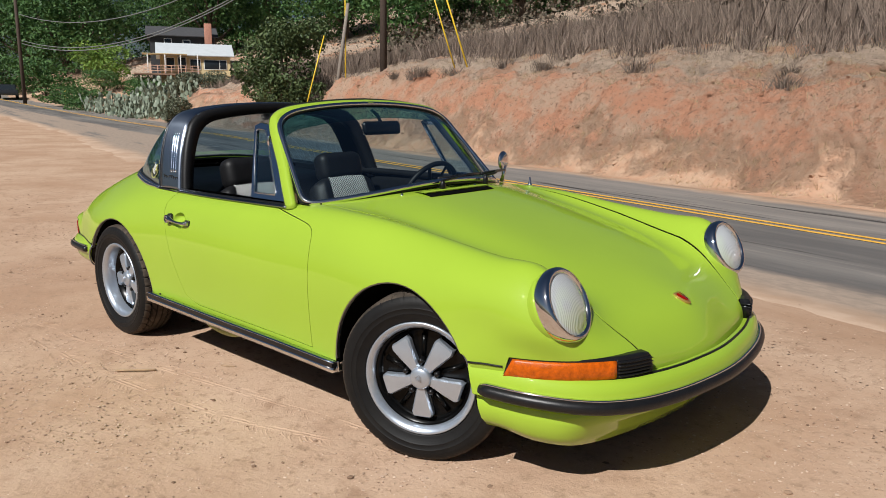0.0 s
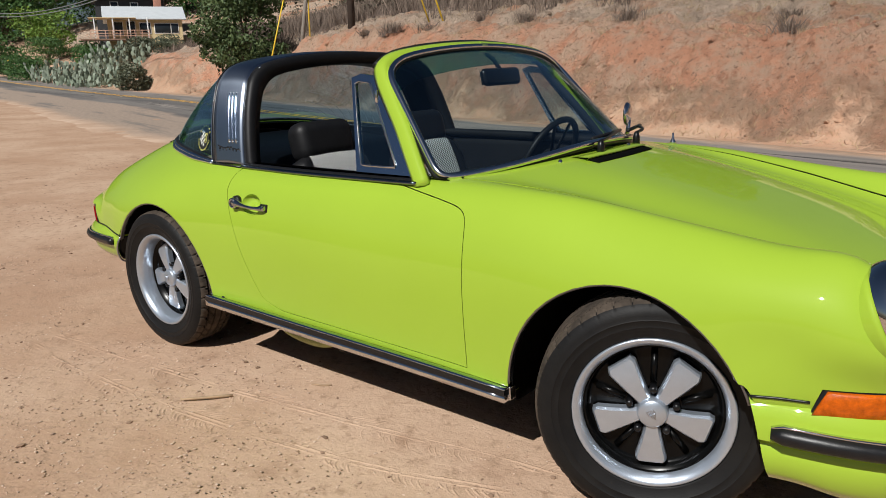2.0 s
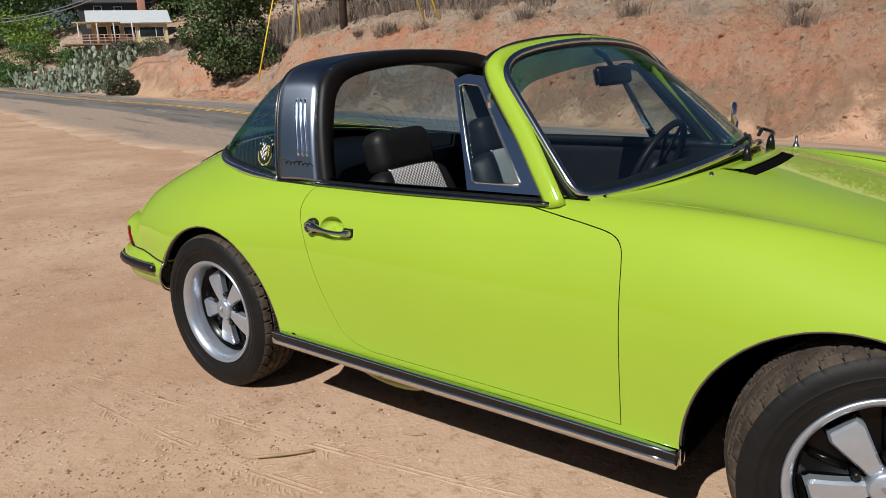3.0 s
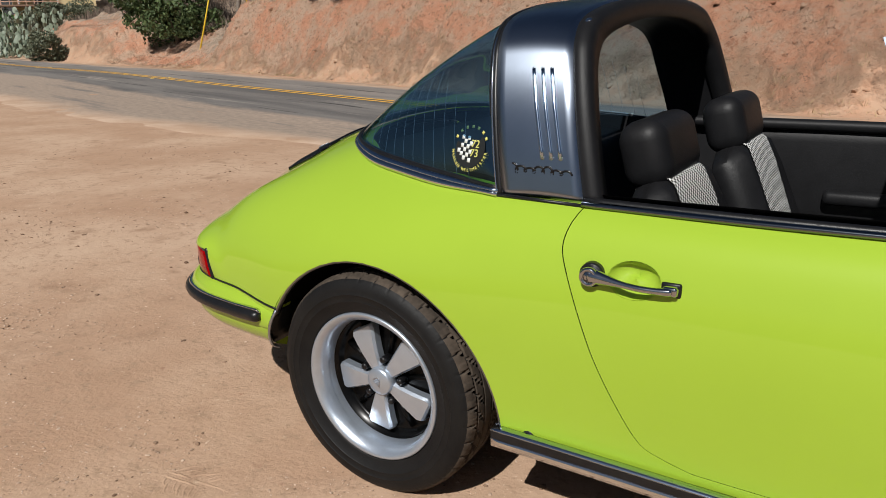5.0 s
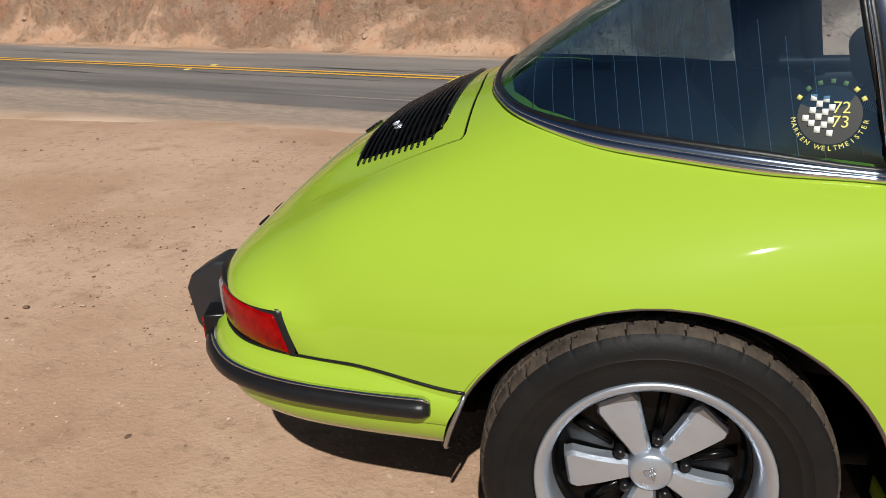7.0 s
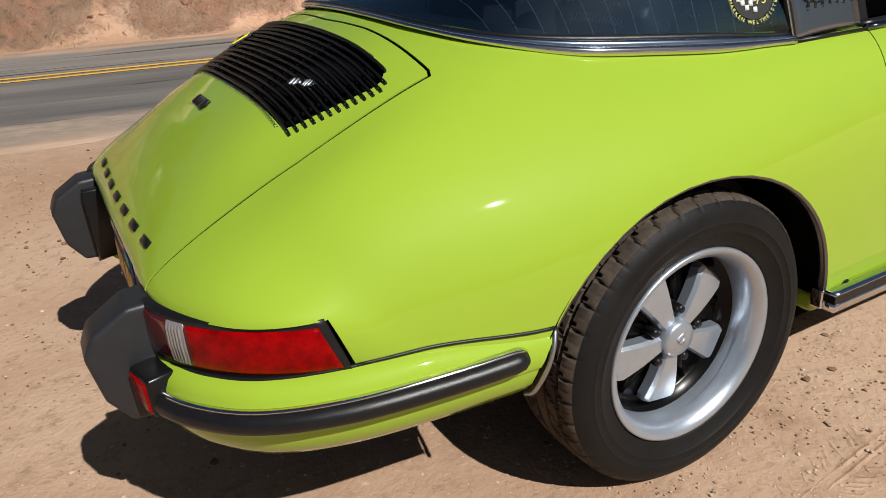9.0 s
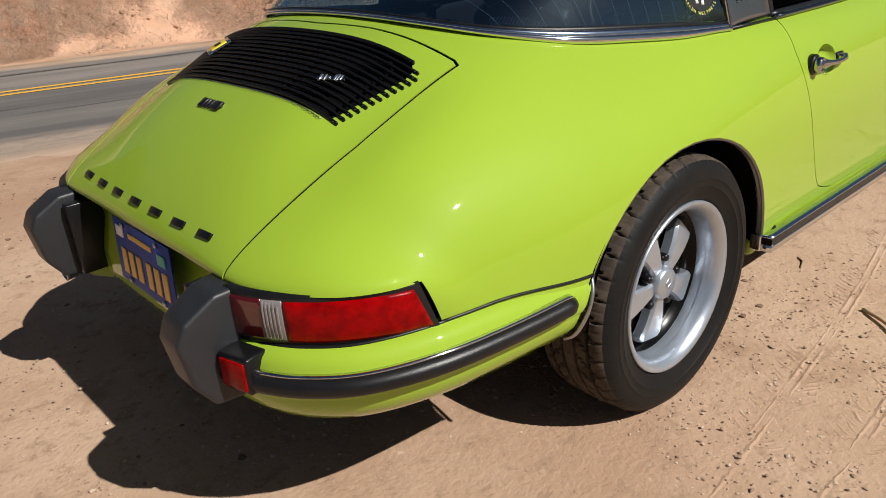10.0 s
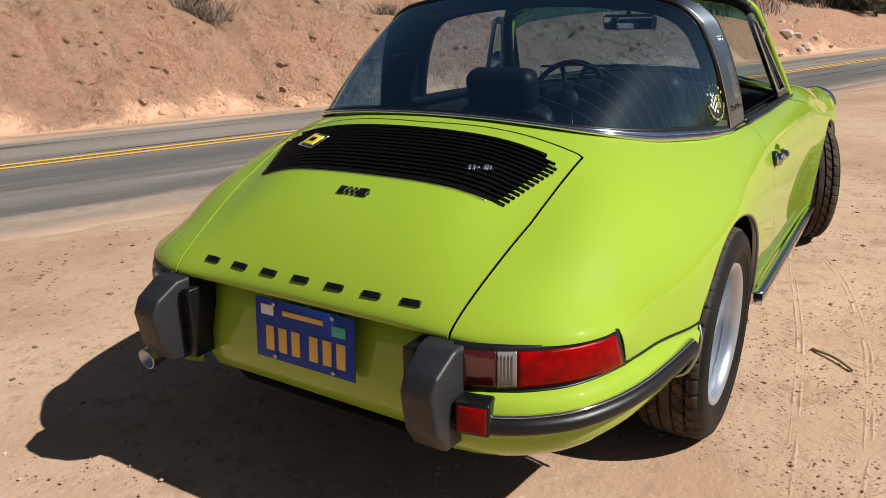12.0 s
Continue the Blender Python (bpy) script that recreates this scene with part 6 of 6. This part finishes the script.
    r = np.repeat(np.array(roots), per, 0)
    h = np.repeat(np.array(height if np.ndim(height) else [height] * len(roots)), per) * rng.uniform(.5, 1.1, n)
    base = r + np.column_stack([rng.normal(0, spread, n) * .35, rng.normal(0, spread, n) * .35, np.zeros(n) - .03])
    tip = base + np.column_stack([rng.normal(0, lean, n) * h, rng.normal(0, lean, n) * h, h])
    a = rng.uniform(0, math.pi, n)
    w = np.column_stack([np.cos(a), np.sin(a), np.zeros(n)]) * width
    mid_ = (base + tip) / 2 + rng.normal(0, .05, (n, 3)) * h[:, None]
    v = np.stack([base - w, base + w, mid_ + w * .8, tip, mid_ - w * .8], 1).reshape(-1, 3)
    f = [(5 * i, 5 * i + 1, 5 * i + 2, 5 * i + 3, 5 * i + 4) for i in range(n)]
    return v, f


def on_land(s, d, lift=0.0):
    x, y = xy(s, d)
    return (x, y, ground_z(x, y) + lift)


# dry brush over the slope
roots, hs = [], []
while len(roots) < 3600:
    s, d = rng.uniform(-45, 62), rng.uniform(12.0, 31)
    low_edge = 15.6 - 1.6 * smooth(3, 12, s) - 3.2 * smooth(-17, -24, s) + .9 * rough(s, d, .35, 2)
    if d > low_edge and rng.uniform() < .35 + .65 * smooth(low_edge, low_edge + 2.2, d):
        roots.append(on_land(s, d))
        hs.append(rng.uniform(.6, 1.45) * (.55 + .45 * smooth(low_edge, low_edge + 3, d)))
v, f = blades(roots, 44, hs, .75, .011, .30)
mesh_thing("brush", v, f, BRUSH, None, "dry grey-brown brush covering the slope", "brush", "stuff")
# darker scrub higher up the hill
lob = []
for _ in range(420):
    s, d = rng.uniform(-60, 75), rng.uniform(22, 60)
    q = on_land(s, d)
    r = rng.uniform(.9, 2.0)
    lob.append(((q[0], q[1], q[2] + r * .5), (r * 1.2, r * 1.2, r)))
v, f = leaf_quads(crown_points(42000, lob), .34)
mesh_thing("scrub", v, f, BRUSH_LEAF, None, "dense dusty grey-brown scrub on the hillside", "scrub", "stuff")
# sparse straw on bank and foot
roots = []
while len(roots) < 2600:
    s, d = rng.uniform(-26, 34), rng.uniform(10.2, 17)
    if rough(s, d, .6, 3) > -.1 or d < 10.9:
        roots.append(on_land(s, d))
v, f = blades(roots, 9, .15, .22, .004, .7)
mesh_thing("dry_grass", v, f, STRAW, None, "sparse straw-coloured dry grass on the bank", "grass", "stuff")
# single shrubs on the bank
for k, (s, d, h) in enumerate(((10.6, 12.7, .42), (14.6, 12.9, .40), (6.3, 12.6, .38), (6.9, 13.6, .30), (19.0, 12.4, .45), (20.6, 12.0, .45), (21.4, 12.2, .36), (23.2, 12.3, .30), (-3.8, 12.3, .45), (-3.5, 12.7, .40), (-4.2, 13.6, .50), (-8.5, 12.8, .45),
                               (17.4, 13.4, .35), (12.4, 14.6, .30), (2.5, 14.9, .45), (-1.0, 15.2, .35))):
    base = on_land(s, d)
    v, f = blades([(0, 0, 0)] * 5, 42, h, h * 1.1, .007, .55)
    ob = mesh_thing("dry_shrub", v, f, BRUSH, None, "low dry brown shrub on the red bank", "shrub", "", "bank shrubs")
    ob.location = base
# stones and clods on the bank
PEBBLE = leaf_material("pebble", (0.31, 0.205, 0.14), (0.60, 0.45, 0.34), 0.9)


def pebbles(places, sizes, flat=.5, detail=1):
    base = bmesh.new()
    bmesh.ops.create_icosphere(base, subdivisions=detail, radius=1)
    bv = np.array([q.co[:] for q in base.verts])
    bf = [[q.index for q in g.verts] for g in base.faces]
    base.free()
    vs, fs = [], []
    for (x, y, z), r in zip(places, sizes):
        k = bv * (1 + rng.normal(0, .16, (len(bv), 1))) * r * np.array((rng.uniform(.7, 1.3), rng.uniform(.7, 1.3), flat))
        fs += [[i + len(vs) * len(bv) for i in q] for q in bf]
        vs.append(k + np.array((x, y, z + r * flat * .3)))
    return np.concatenate(vs), fs


pl, sz = [], []
while len(pl) < 42000:
    x, y = rng.uniform(-7.0, 4.0), rng.triangular(-2.4, -1.6, 3.6)
    if sd(x, y)[1] < ROAD_NEAR - .1 and (rough(x, y, .7, 3) > -.15 or rng.uniform() < .3):
        pl.append((x, y, ground_z(x, y)))
        sz.append(min(.0062, .0017 * rng.pareto(2.2) + .0018))
v, f = pebbles(pl, sz, .42)
mesh_thing("gravel", v, f, PEBBLE, None, "scattered small pebbles on the dirt", "gravel", "stuff")
CRUMB = leaf_material("crumb", (0.15, 0.092, 0.06), (0.34, 0.225, 0.15), 0.95)
pl, sz = [], []
while len(pl) < 6500:
    x, y = rng.uniform(-9.0, 3.5), rng.uniform(-2.6, 3.6)
    if sd(x, y)[1] < ROAD_NEAR - .15 and (rough(x, y, 1.1, 3) > .02 or rng.uniform() < .25):
        pl.append((x, y, ground_z(x, y)))
        sz.append(min(.013, .0030 * rng.pareto(2.6) + .0026))
v, f = pebbles(pl, sz, .45)
mesh_thing("earth_crumbs", v, f, CRUMB, None, "dark crumbs of earth and litter on the dirt", "crumbs", "stuff")
pl = [on_land(rng.uniform(-20, 32), rng.uniform(10.3, 14.5)) for _ in range(3600)]
v, f = pebbles(pl, np.minimum(.09, rng.pareto(2.4, 3600) * .013 + .014), .7)
mesh_thing("clods", v, f, DIRT, None, "clods of red earth on the cut bank", "stones", "stuff")
pl = [on_land(rng.uniform(-20, 46), rng.uniform(10.6, 14.2), -.03) for _ in range(1500)]
v, f = pebbles(pl, np.minimum(.085, rng.pareto(2.4, 1500) * .022 + .022), .75, 2)
lumps = mesh_thing("earth_lumps", v, f, DIRT, None, "crumbling lumps of red earth in the cut bank", "earth", "stuff")
lumps.data.polygons.foreach_set("use_smooth", [True] * len(lumps.data.polygons))
# twigs on the ground
TWIG = material("twig_wood", (0.36, 0.25, 0.15), 0.9, vary=0.2, scale=30)
for a, b, r, m, lab in (((-.540, -1.092), (-.415, -.950), .0055, TWIG, "broken straw-brown stalk on the dirt"), ((-.25, -.70), (-.18, -.66), .003, TWIG, "short pale straw on the dirt")):
    z0 = ground_z(*a)
    bm = tube(cat([(a[0], a[1], z0 + r), ((a[0] + b[0]) / 2 + .01, (a[1] + b[1]) / 2 - .006, z0 + r * 1.6), (b[0], b[1], ground_z(*b) + r)], 4), r, 6)
    tagged(part("twig", bm, m, None, lab), category="twig")

# ---------------- up the road: bush, cactus, poles, houses, trees ----------------
bx, by = xy(38.4, 13.2)
tree((bx, by, ground_z(bx, by) - .2), 5.4, 5.6, GREEN, 16000, .20, "bush", "large dense dark green bush beside the road", "bush", 11, .12)
for s, d, h, w, m, lab in ((48.5, 9.3, 1.9, 2.6, GREY_GREEN, "feathery grey-green shrub at the roadside"), (44.0, 14.0, 1.6, 2.4, GREY_GREEN, "grey-green shrub on the bank"), (88, 10, 4.8, 6.5, LIGHT_GREEN, "round light green bush by the house"),
                           (60.0, 12.5, 2.0, 3.0, GREY_GREEN, "grey-green shrub below the house"), (71, 6, 2.0, 4.0, TREE_GREEN, "low hedge beside the road"), (76, 5, 2.2, 5.0, TREE_GREEN, "low hedge beside the road"), (70, 11, 1.9, 4.0, TREE_GREEN, "dark green shrub below the house"), (76, 12, 2.0, 4.5, TREE_GREEN, "dark green shrub below the house"),
                           (82, 9, 2.6, 5.5, TREE_GREEN, "dark green shrub below the house"), (66, 13, 1.9, 3.6, GREY_GREEN, "grey-green shrub below the house"), (88, 4, 4.2, 7.5, TREE_GREEN, "dark green shrub by the bend"), (95, 0, 4.5, 8.0, TREE_GREEN, "dark green shrub by the bend"), (66, 16.5, 2.0, 3.5, GREY_GREEN, "grey-green shrub below the house")):
    x, y = xy(s, d)
    tree((x, y, ground_z(x, y) - .2), h, w, m, 3500, .17 if h < 3 else .3, "shrub", lab, "shrub", 7, .1)
for s, d, h, w in ((106, 8, 15, 17), (112, 22, 17, 18), (101, -6, 13, 15), (120, -14, 16, 18), (99, 33, 16, 17), (86, 38, 14, 15), (72, 40, 13, 14), (118, 5, 22, 20), (60, 46, 13, 15), (46, 52, 12, 14), (96, 24, 15, 14), (125, 35, 24, 22), (135, -5, 24, 24), (140, 15, 26, 26), (110, -20, 17, 18), (78, 50, 16, 16), (64, 58, 15, 16), (34, 58, 12, 14)):
    x, y = xy(s, d)
    tree((x, y, ground_z(x, y) - .5), h, w, TREE_GREEN, 16000, .42, "tree", "broad dark green tree on the hillside", "tree", 13, .08)
for s, d, h, w in ((-33, 13.6, 3.0, 3.0), (-36, 12.6, 3.8, 3.6), (-39.5, 14, 4.5, 4.4), (-41, 11.6, 4.2, 4.0), (-49, 16, 5.5, 5), (-55, 18, 6.5, 6), (-62, 15, 7, 6), (-47, 20, 5, 5), (-58, 24, 7, 7), (-70, 20, 8, 8), (-66, 9, 7, 6), (-80, 12, 9, 8), (-80, 0, 9, 9)):
    x, y = xy(s, d)
    tree((x, y, ground_z(x, y) - .3), h, w, GREY_GREEN if h < 6 else TREE_GREEN, 3200, .28, "tree", "dusty green tree beyond the bend of the road", "tree", 9, .15)
pl = [on_land(-26.5 + rng.normal(0, 1.6), 11.3 + rng.normal(0, .5)) for _ in range(15)]
PALE = material("pale_rock", (0.52, 0.43, 0.35), 0.9, vary=0.2, scale=4, bump=0.01, bump_scale=10)
for k, q in enumerate(pl):
    v, f = pebbles([(0, 0, 0)], [rng.uniform(.08, .24)], .7)
    ob = mesh_thing("rock", v, f, PALE, None, "pale angular rock on the far bank", "rock", "", "far rocks")
    ob.location = q


pad_bm = bmesh.new()
bmesh.ops.create_uvsphere(pad_bm, u_segments=10, v_segments=6, radius=1.0, matrix=Matrix.Diagonal((.72, .12, 1, 1)))
PAD = bpy.data.meshes.new("pad")
pad_bm.to_mesh(PAD)
pad_bm.free()
PAD.materials.append(CACTUS)


def cactus(at, h):
    """A prickly pear: flat oval pads stacked edge on edge."""
    c = empty_thing("cactus", "pale grey-green prickly pear clump at the roadside", "cactus", at, "prickly pears")
    for st in range(30):
        p = Vector((rng.normal(0, h * .46), rng.normal(0, h * .46), .15))
        for lv in range(int(rng.integers(3, 7))):
            r = rng.uniform(.12, .22)
            a, tilt = rng.uniform(0, math.pi), rng.uniform(-.5, .5)
            u, w = Vector((math.cos(a), math.sin(a), 0)), Vector((-math.sin(a) * math.sin(tilt), math.cos(a) * math.sin(tilt), math.cos(tilt)))
            pad = new("pad", PAD)
            pad.parent = c
            pad.matrix_local = Matrix.Translation(p) @ Matrix((u, w.cross(u), w)).transposed().to_4x4() @ Matrix.Scale(r, 4)
            tagged(pad)
            p = p + w * (r * 1.6) + u * rng.uniform(-.1, .1)
    return c


for s, d, h in ((52, 9.6, 1.7), (54, 9.2, 1.9), (56, 8.8, 2.1), (58.5, 8.4, 2.2), (61, 8.0, 2.2), (64, 7.4, 2.1), (67, 7.0, 1.8), (57, 10.4, 2.0), (62, 9.8, 2.2)):
    cactus(on_land(s, d), h)


def pole(a, b, r, mat, name, label):
    bm = tube([a, tuple((np.array(a) + np.array(b)) / 2), b], lambda t: r * (1 - .25 * t), 10)
    return tagged(part(name, bm, mat, None, label), category="pole")


pole((-21.3, 20.3, 2.6), (-21.9, 20.9, 12.0), .16, POLE_WOOD, "utility_pole", "dark wooden utility pole on the bank")
pole((-27.24, 22.39, 1.2), (-26.7, 23.0, 6.6), .11, GREY_WOOD, "leaning_pole", "weathered grey leaning wooden post")
pole((-29.88, 22.34, .6), (-29.05, 23.33, 5.2), .042, GUARD, "guy_guard", "slanting yellow guy wire guard")
pole((-26.9, 22.9, 2.0), (-26.8, 22.9, 7.2), .038, GUARD, "guy_guard", "upright yellow guy wire guard")
pole((-14.4, 18.05, 2.3), (-15.5, 17.2, 6.6), .034, GUARD, "guy_guard", "slanting yellow guy wire guard")
pole((-15.5, 18.5, 2.6), (-16.3, 17.7, 6.2), .030, GUARD, "guy_guard", "slanting yellow guy wire guard")
up = pole((-68.2, 21.84, 1.8), (-68.2, 21.8, 13), .16, POLE_WOOD, "utility_pole", "brown wooden utility pole by the far road")
CABLE = material("weathered_cable", (0.17, 0.175, 0.175), 0.6, vary=0.1, scale=3)
for dz in (0.0, .25, 2.4):
    a, b = Vector((-68.2, 22, 6.9 + dz)), Vector((-21.9, 20.9, 10.2 + dz * .4))
    path = [tuple(a.lerp(b, t) + Vector((0, 0, -10.8 * t * (1 - t)))) for t in np.linspace(0, 1, 25)]
    tagged(part("cable", tube(path, .030, 5), CABLE, None, "sagging weathered grey overhead cable"), category="cable")

# ---------------- houses ----------------
CREAM = material("cream_stucco", (0.62, 0.50, 0.28), 0.85, vary=0.1, scale=3)
ROOF = material("pale_metal_roof", (0.55, 0.58, 0.60), 0.4, vary=0.1, scale=2)
DARK_WALL = material("dark_siding", (0.03, 0.032, 0.035), 0.7, vary=0.2, scale=3)
DARK_ROOF = material("dark_shingle", (0.06, 0.06, 0.065), 0.8, vary=0.2, scale=3)
RAIL = material("pink_rail", (0.62, 0.38, 0.28), 0.7, vary=0.1, scale=4)
BRICK = material("chimney_brick", (0.42, 0.20, 0.14), 0.85, vary=0.2, scale=6)
PANE = material("window_dark", (0.02, 0.025, 0.03), 0.1)
WOOD = material("deck_wood", (0.24, 0.15, 0.10), 0.8, vary=0.2, scale=5)


def house(m, label, wall, roof, w, d, h, ridge, windows, over=.5):
    """Walls with window openings, a gabled roof of two slabs, windows with frames. Local x along the front, y back."""
    hs_ = empty_thing("house", label, "house")
    hs_.matrix_world = m
    body = slab([(0, 0), (w, 0), (w, d), (0, d)], 0, h, "xy")
    part("wall", body, wall, hs_, smooth=False)
    gable = slab([(0, h), (d, h), (d / 2, h + ridge)], 0.02, w - .02, "yz")
    part("gable", gable, wall, hs_, smooth=False)
    for sgn in (0, 1):
        y0, y1 = (-over, d / 2) if sgn == 0 else (d + over, d / 2)
        z0 = h - over * ridge / (d / 2)
        rows = [[(-over, y0, z0 + .05), (w + over, y0, z0 + .05)], [(-over, y1, h + ridge + .05), (w + over, y1, h + ridge + .05)]]
        thicken(part("roof", grid_bm(rows), roof, hs_, smooth=False), .12, 1)
    for x, z, ww, hh in windows:
        wd = part("window", box(ww + .16, .08, hh + .16, .01, (x, -.02, z)), WHITE_PAINT, hs_, "white window frame")
        part("pane", box(ww, .04, hh, .005, (x, -.05, z)), PANE, wd)
    return hs_


def facing(x, y, z, ang):
    return Matrix.Translation((x, y, z)) @ Matrix.Rotation(radians(ang), 4, "Z")


# cream house with a deck; its front looks down the road
ang = 62
cream = house(facing(-69.6, 35.2, 4.85, ang) @ Matrix.Scale(.80, 4), "cream single-storey house with pale roof and railed deck", CREAM, ROOF, 8.5, 6.5, 2.5, 1.5, ((1.2, 1.35, .9, 1.4), (2.6, 1.2, .9, 1.9), (4.2, 1.35, 1.2, 1.2), (6.2, 1.35, 1.8, 1.1), (7.6, 1.35, .8, 1.1)))
for nm, bm, mt in (("deck", box(7.4, 2.6, .18, .01, (.7, -1.4, -.05)), WOOD), ("awning", box(5.2, 2.4, .08, .01, (.6, -1.3, 2.40)), CREAM)):
    part(nm, bm, mt, cream, smooth=False)
for k in range(9):
    part("post", box(.07, .07, 1.0, .005, (-1.9 + k * .8, -2.65, .5)), RAIL, cream)
for z in (.35, .65, .98):
    part("rail", box(6.5, .06, .07, .005, (1.3, -2.65, z)), RAIL, cream)
for x in (-1.4, .6, 2.4, 4.4):
    part("column", box(.12, .12, 2.5, .005, (x, -2.4, 1.2)), WHITE_PAINT, cream)
for x in (-1.5, 1.2, 4.0):
    part("stilt", box(.16, .16, 3.4, .005, (x, -2.4, -1.8)), GREY_WOOD, cream)
part("plinth", box(8.4, 6.4, 3.0, .01, (4.25, 3.25, -1.55)), CREAM, cream)
dark = house(facing(-77.4, 38.2, 5.7, ang) @ Matrix.Scale(.85, 4), "dark two-storey house behind the cream house", DARK_WALL, DARK_ROOF, 8.0, 7.0, 4.4, 1.3, ((2.2, 3.3, .8, 1.3), (4.5, 3.3, .8, 1.1)))
part("chimney", box(.9, .9, 4.0, .02, (7.2, -.6, 4.0)), BRICK, dark)
part("plinth", box(7.9, 6.9, 4.0, .01, (4.0, 3.5, -2.05)), DARK_WALL, dark)


# ---------------- tyre marks on the dirt, roadside odds and ends ----------------
ground_tree = BVHTree.FromPolygons([v.co[:] for v in ground.data.vertices], [tuple(p.vertices) for p in ground.data.polygons])


def ground_top(x, y):
    hit = ground_tree.ray_cast(Vector((x, y, 20)), Vector((0, 0, -1)))
    return hit[0].z if hit[0] else ground_z(x, y)


def tyre_marks(way, width):
    """A pressed centre line with curved lug marks on both sides, broken here and there."""
    p = cat([(x, y, 0) for x, y in way], 60)
    vs, fs = [], []

    def ridge(pts, w, h):
        base = len(vs)
        for i, q in enumerate(pts):
            a, b = np.array(pts[max(i - 1, 0)]), np.array(pts[min(i + 1, len(pts) - 1)])
            t = (b - a) / max(1e-6, np.linalg.norm(b - a))
            n = np.array((-t[1], t[0]))
            k = .15 + .85 * math.sin(math.pi * (i + .3) / (len(pts) - .4))
            for o, z in ((-w, -.0004), (0, h * k), (w, -.0004)):
                x, y = q[0] + n[0] * o, q[1] + n[1] * o
                vs.append((x, y, ground_top(x, y) + z))
        for i in range(len(pts) - 1):
            for j in range(2):
                c = base + 3 * i + j
                fs.append((c, c + 3, c + 4, c + 1))

    gap = np.linalg.norm(np.diff(p[:, :2], axis=0), axis=1)
    at = np.concatenate([[0], np.cumsum(gap)])
    fine = np.arange(0, at[-1], .011)
    line = np.column_stack([np.interp(fine, at, p[:, 0]), np.interp(fine, at, p[:, 1])])
    for side in (-.010, .010):
        k = 0
        while k < len(line) - 8:
            run = int(rng.integers(8, 34))
            seg = line[k:k + run]
            if len(seg) > 4 and rng.uniform() < .85:
                t = np.gradient(seg, axis=0)
                n = np.column_stack([-t[:, 1], t[:, 0]]) / np.linalg.norm(t, axis=1)[:, None]
                ridge([tuple(q) for q in seg + n * side + rng.normal(0, .0009, seg.shape)], .0070, .0022)
            k += run
    for k in range(4, len(line) - 4, 2):
        t = line[k + 2] - line[k - 2]
        t /= np.linalg.norm(t)
        n = np.array((-t[1], t[0]))
        for s_ in (1, -1):
            if rough(line[k][0] * 3 + s_, line[k][1] * 3, 1.3, 2) > -.02 and rng.uniform() < .75:
                long = width * rng.uniform(.55, 1.0)
                ridge([tuple(line[k] + n * s_ * (.016 + long * u) - t * (.034 * u * u) + rng.normal(0, .0008, 2)) for u in np.linspace(0, 1, 7)], .0060, rng.uniform(.0010, .0022))
    return mesh_thing("tyre_marks", vs, fs, DIRT, None, "tyre marks pressed into the sandy dirt", "tyre marks", "stuff")


tyre_marks(((.95, -.70), (.608, -.739), (.15, -.82), (-.323, -.898), (-.862, -.959), (-1.284, -.996), (-1.75, -1.03)), .062)
tyre_marks(((1.05, -.78), (.943, -.804), (.397, -.992), (-.32, -1.122), (-.947, -1.165), (-1.23, -1.162), (-1.7, -1.15)), .055)

HYDRANT = material("hydrant_yellow", (0.75, 0.52, 0.05), 0.5)
hx, hy, hz = -78.4, 29.3, ground_z(-78.4, 29.3)
tagged(part("fire_hydrant", moved(lathe([(0, -.2), (.16, -.2), (.16, .08), (.12, .10), (.12, .62), (.17, .64), (.17, .70), (.13, .80), (.05, .88), (0, .90)], 16), Matrix.Translation((hx, hy, hz)) @ Matrix.Rotation(radians(90), 4, "X")), HYDRANT, None, "small yellow fire hydrant by the far roadside"), category="hydrant")
MAILBOX = material("mailbox_grey", (0.10, 0.105, 0.11), 0.5, metal=0.4)
for k in range(3):
    x, y = -74.6 + .62 * k, 27.4 - .05 * k
    mb_ = empty_thing("mailbox", "grey mailbox on a wooden post by the road", "mailbox", (x, y, ground_z(x, y)), "mailboxes")
    part("post", box(.10, .10, 1.3, .01, (0, 0, .5)), GREY_WOOD, mb_)
    part("box", box(.50, .24, .26, .08, (0, 0, 1.22), 3), MAILBOX, mb_)
CAR_DARK = material("dark_car_paint", (0.02, 0.021, 0.023), 0.3, coat=1.0)
pc = empty_thing("parked_car", "dark parked car beside the far road", "car")
pc.matrix_world = Matrix.Translation((-84.6, 25.9, ground_z(-84.6, 25.9) + .05)) @ Matrix.Rotation(radians(-16), 4, "Z")
pbody = slab([(-2.1, .35), (-2.1, .75), (-1.9, .92), (-1.2, .98), (1.0, .98), (1.9, .86), (2.1, .65), (2.1, .35)], -.85, .85, "xz", .06)
part("body", pbody, CAR_DARK, pc, smooth=False)
part("cabin", slab([(-1.3, .95), (-.8, 1.42), (.3, 1.45), (1.0, .95)], -.72, .72, "xz", .05), PANE, pc, "dark glazed cabin", smooth=False)
part("roof", slab([(-.82, 1.40), (-.74, 1.46), (.26, 1.49), (.34, 1.43)], -.70, .70, "xz", .02), CAR_DARK, pc, smooth=False)
for wx in (-1.3, 1.3):
    for wy in (-.8, .8):
        part("wheel", moved(lathe([(0, .09), (.2, .09), (.31, .07), (.32, -.07), (.2, -.09), (0, -.09)], 20), Matrix.Translation((wx, wy, .32))), TYRE, pc)
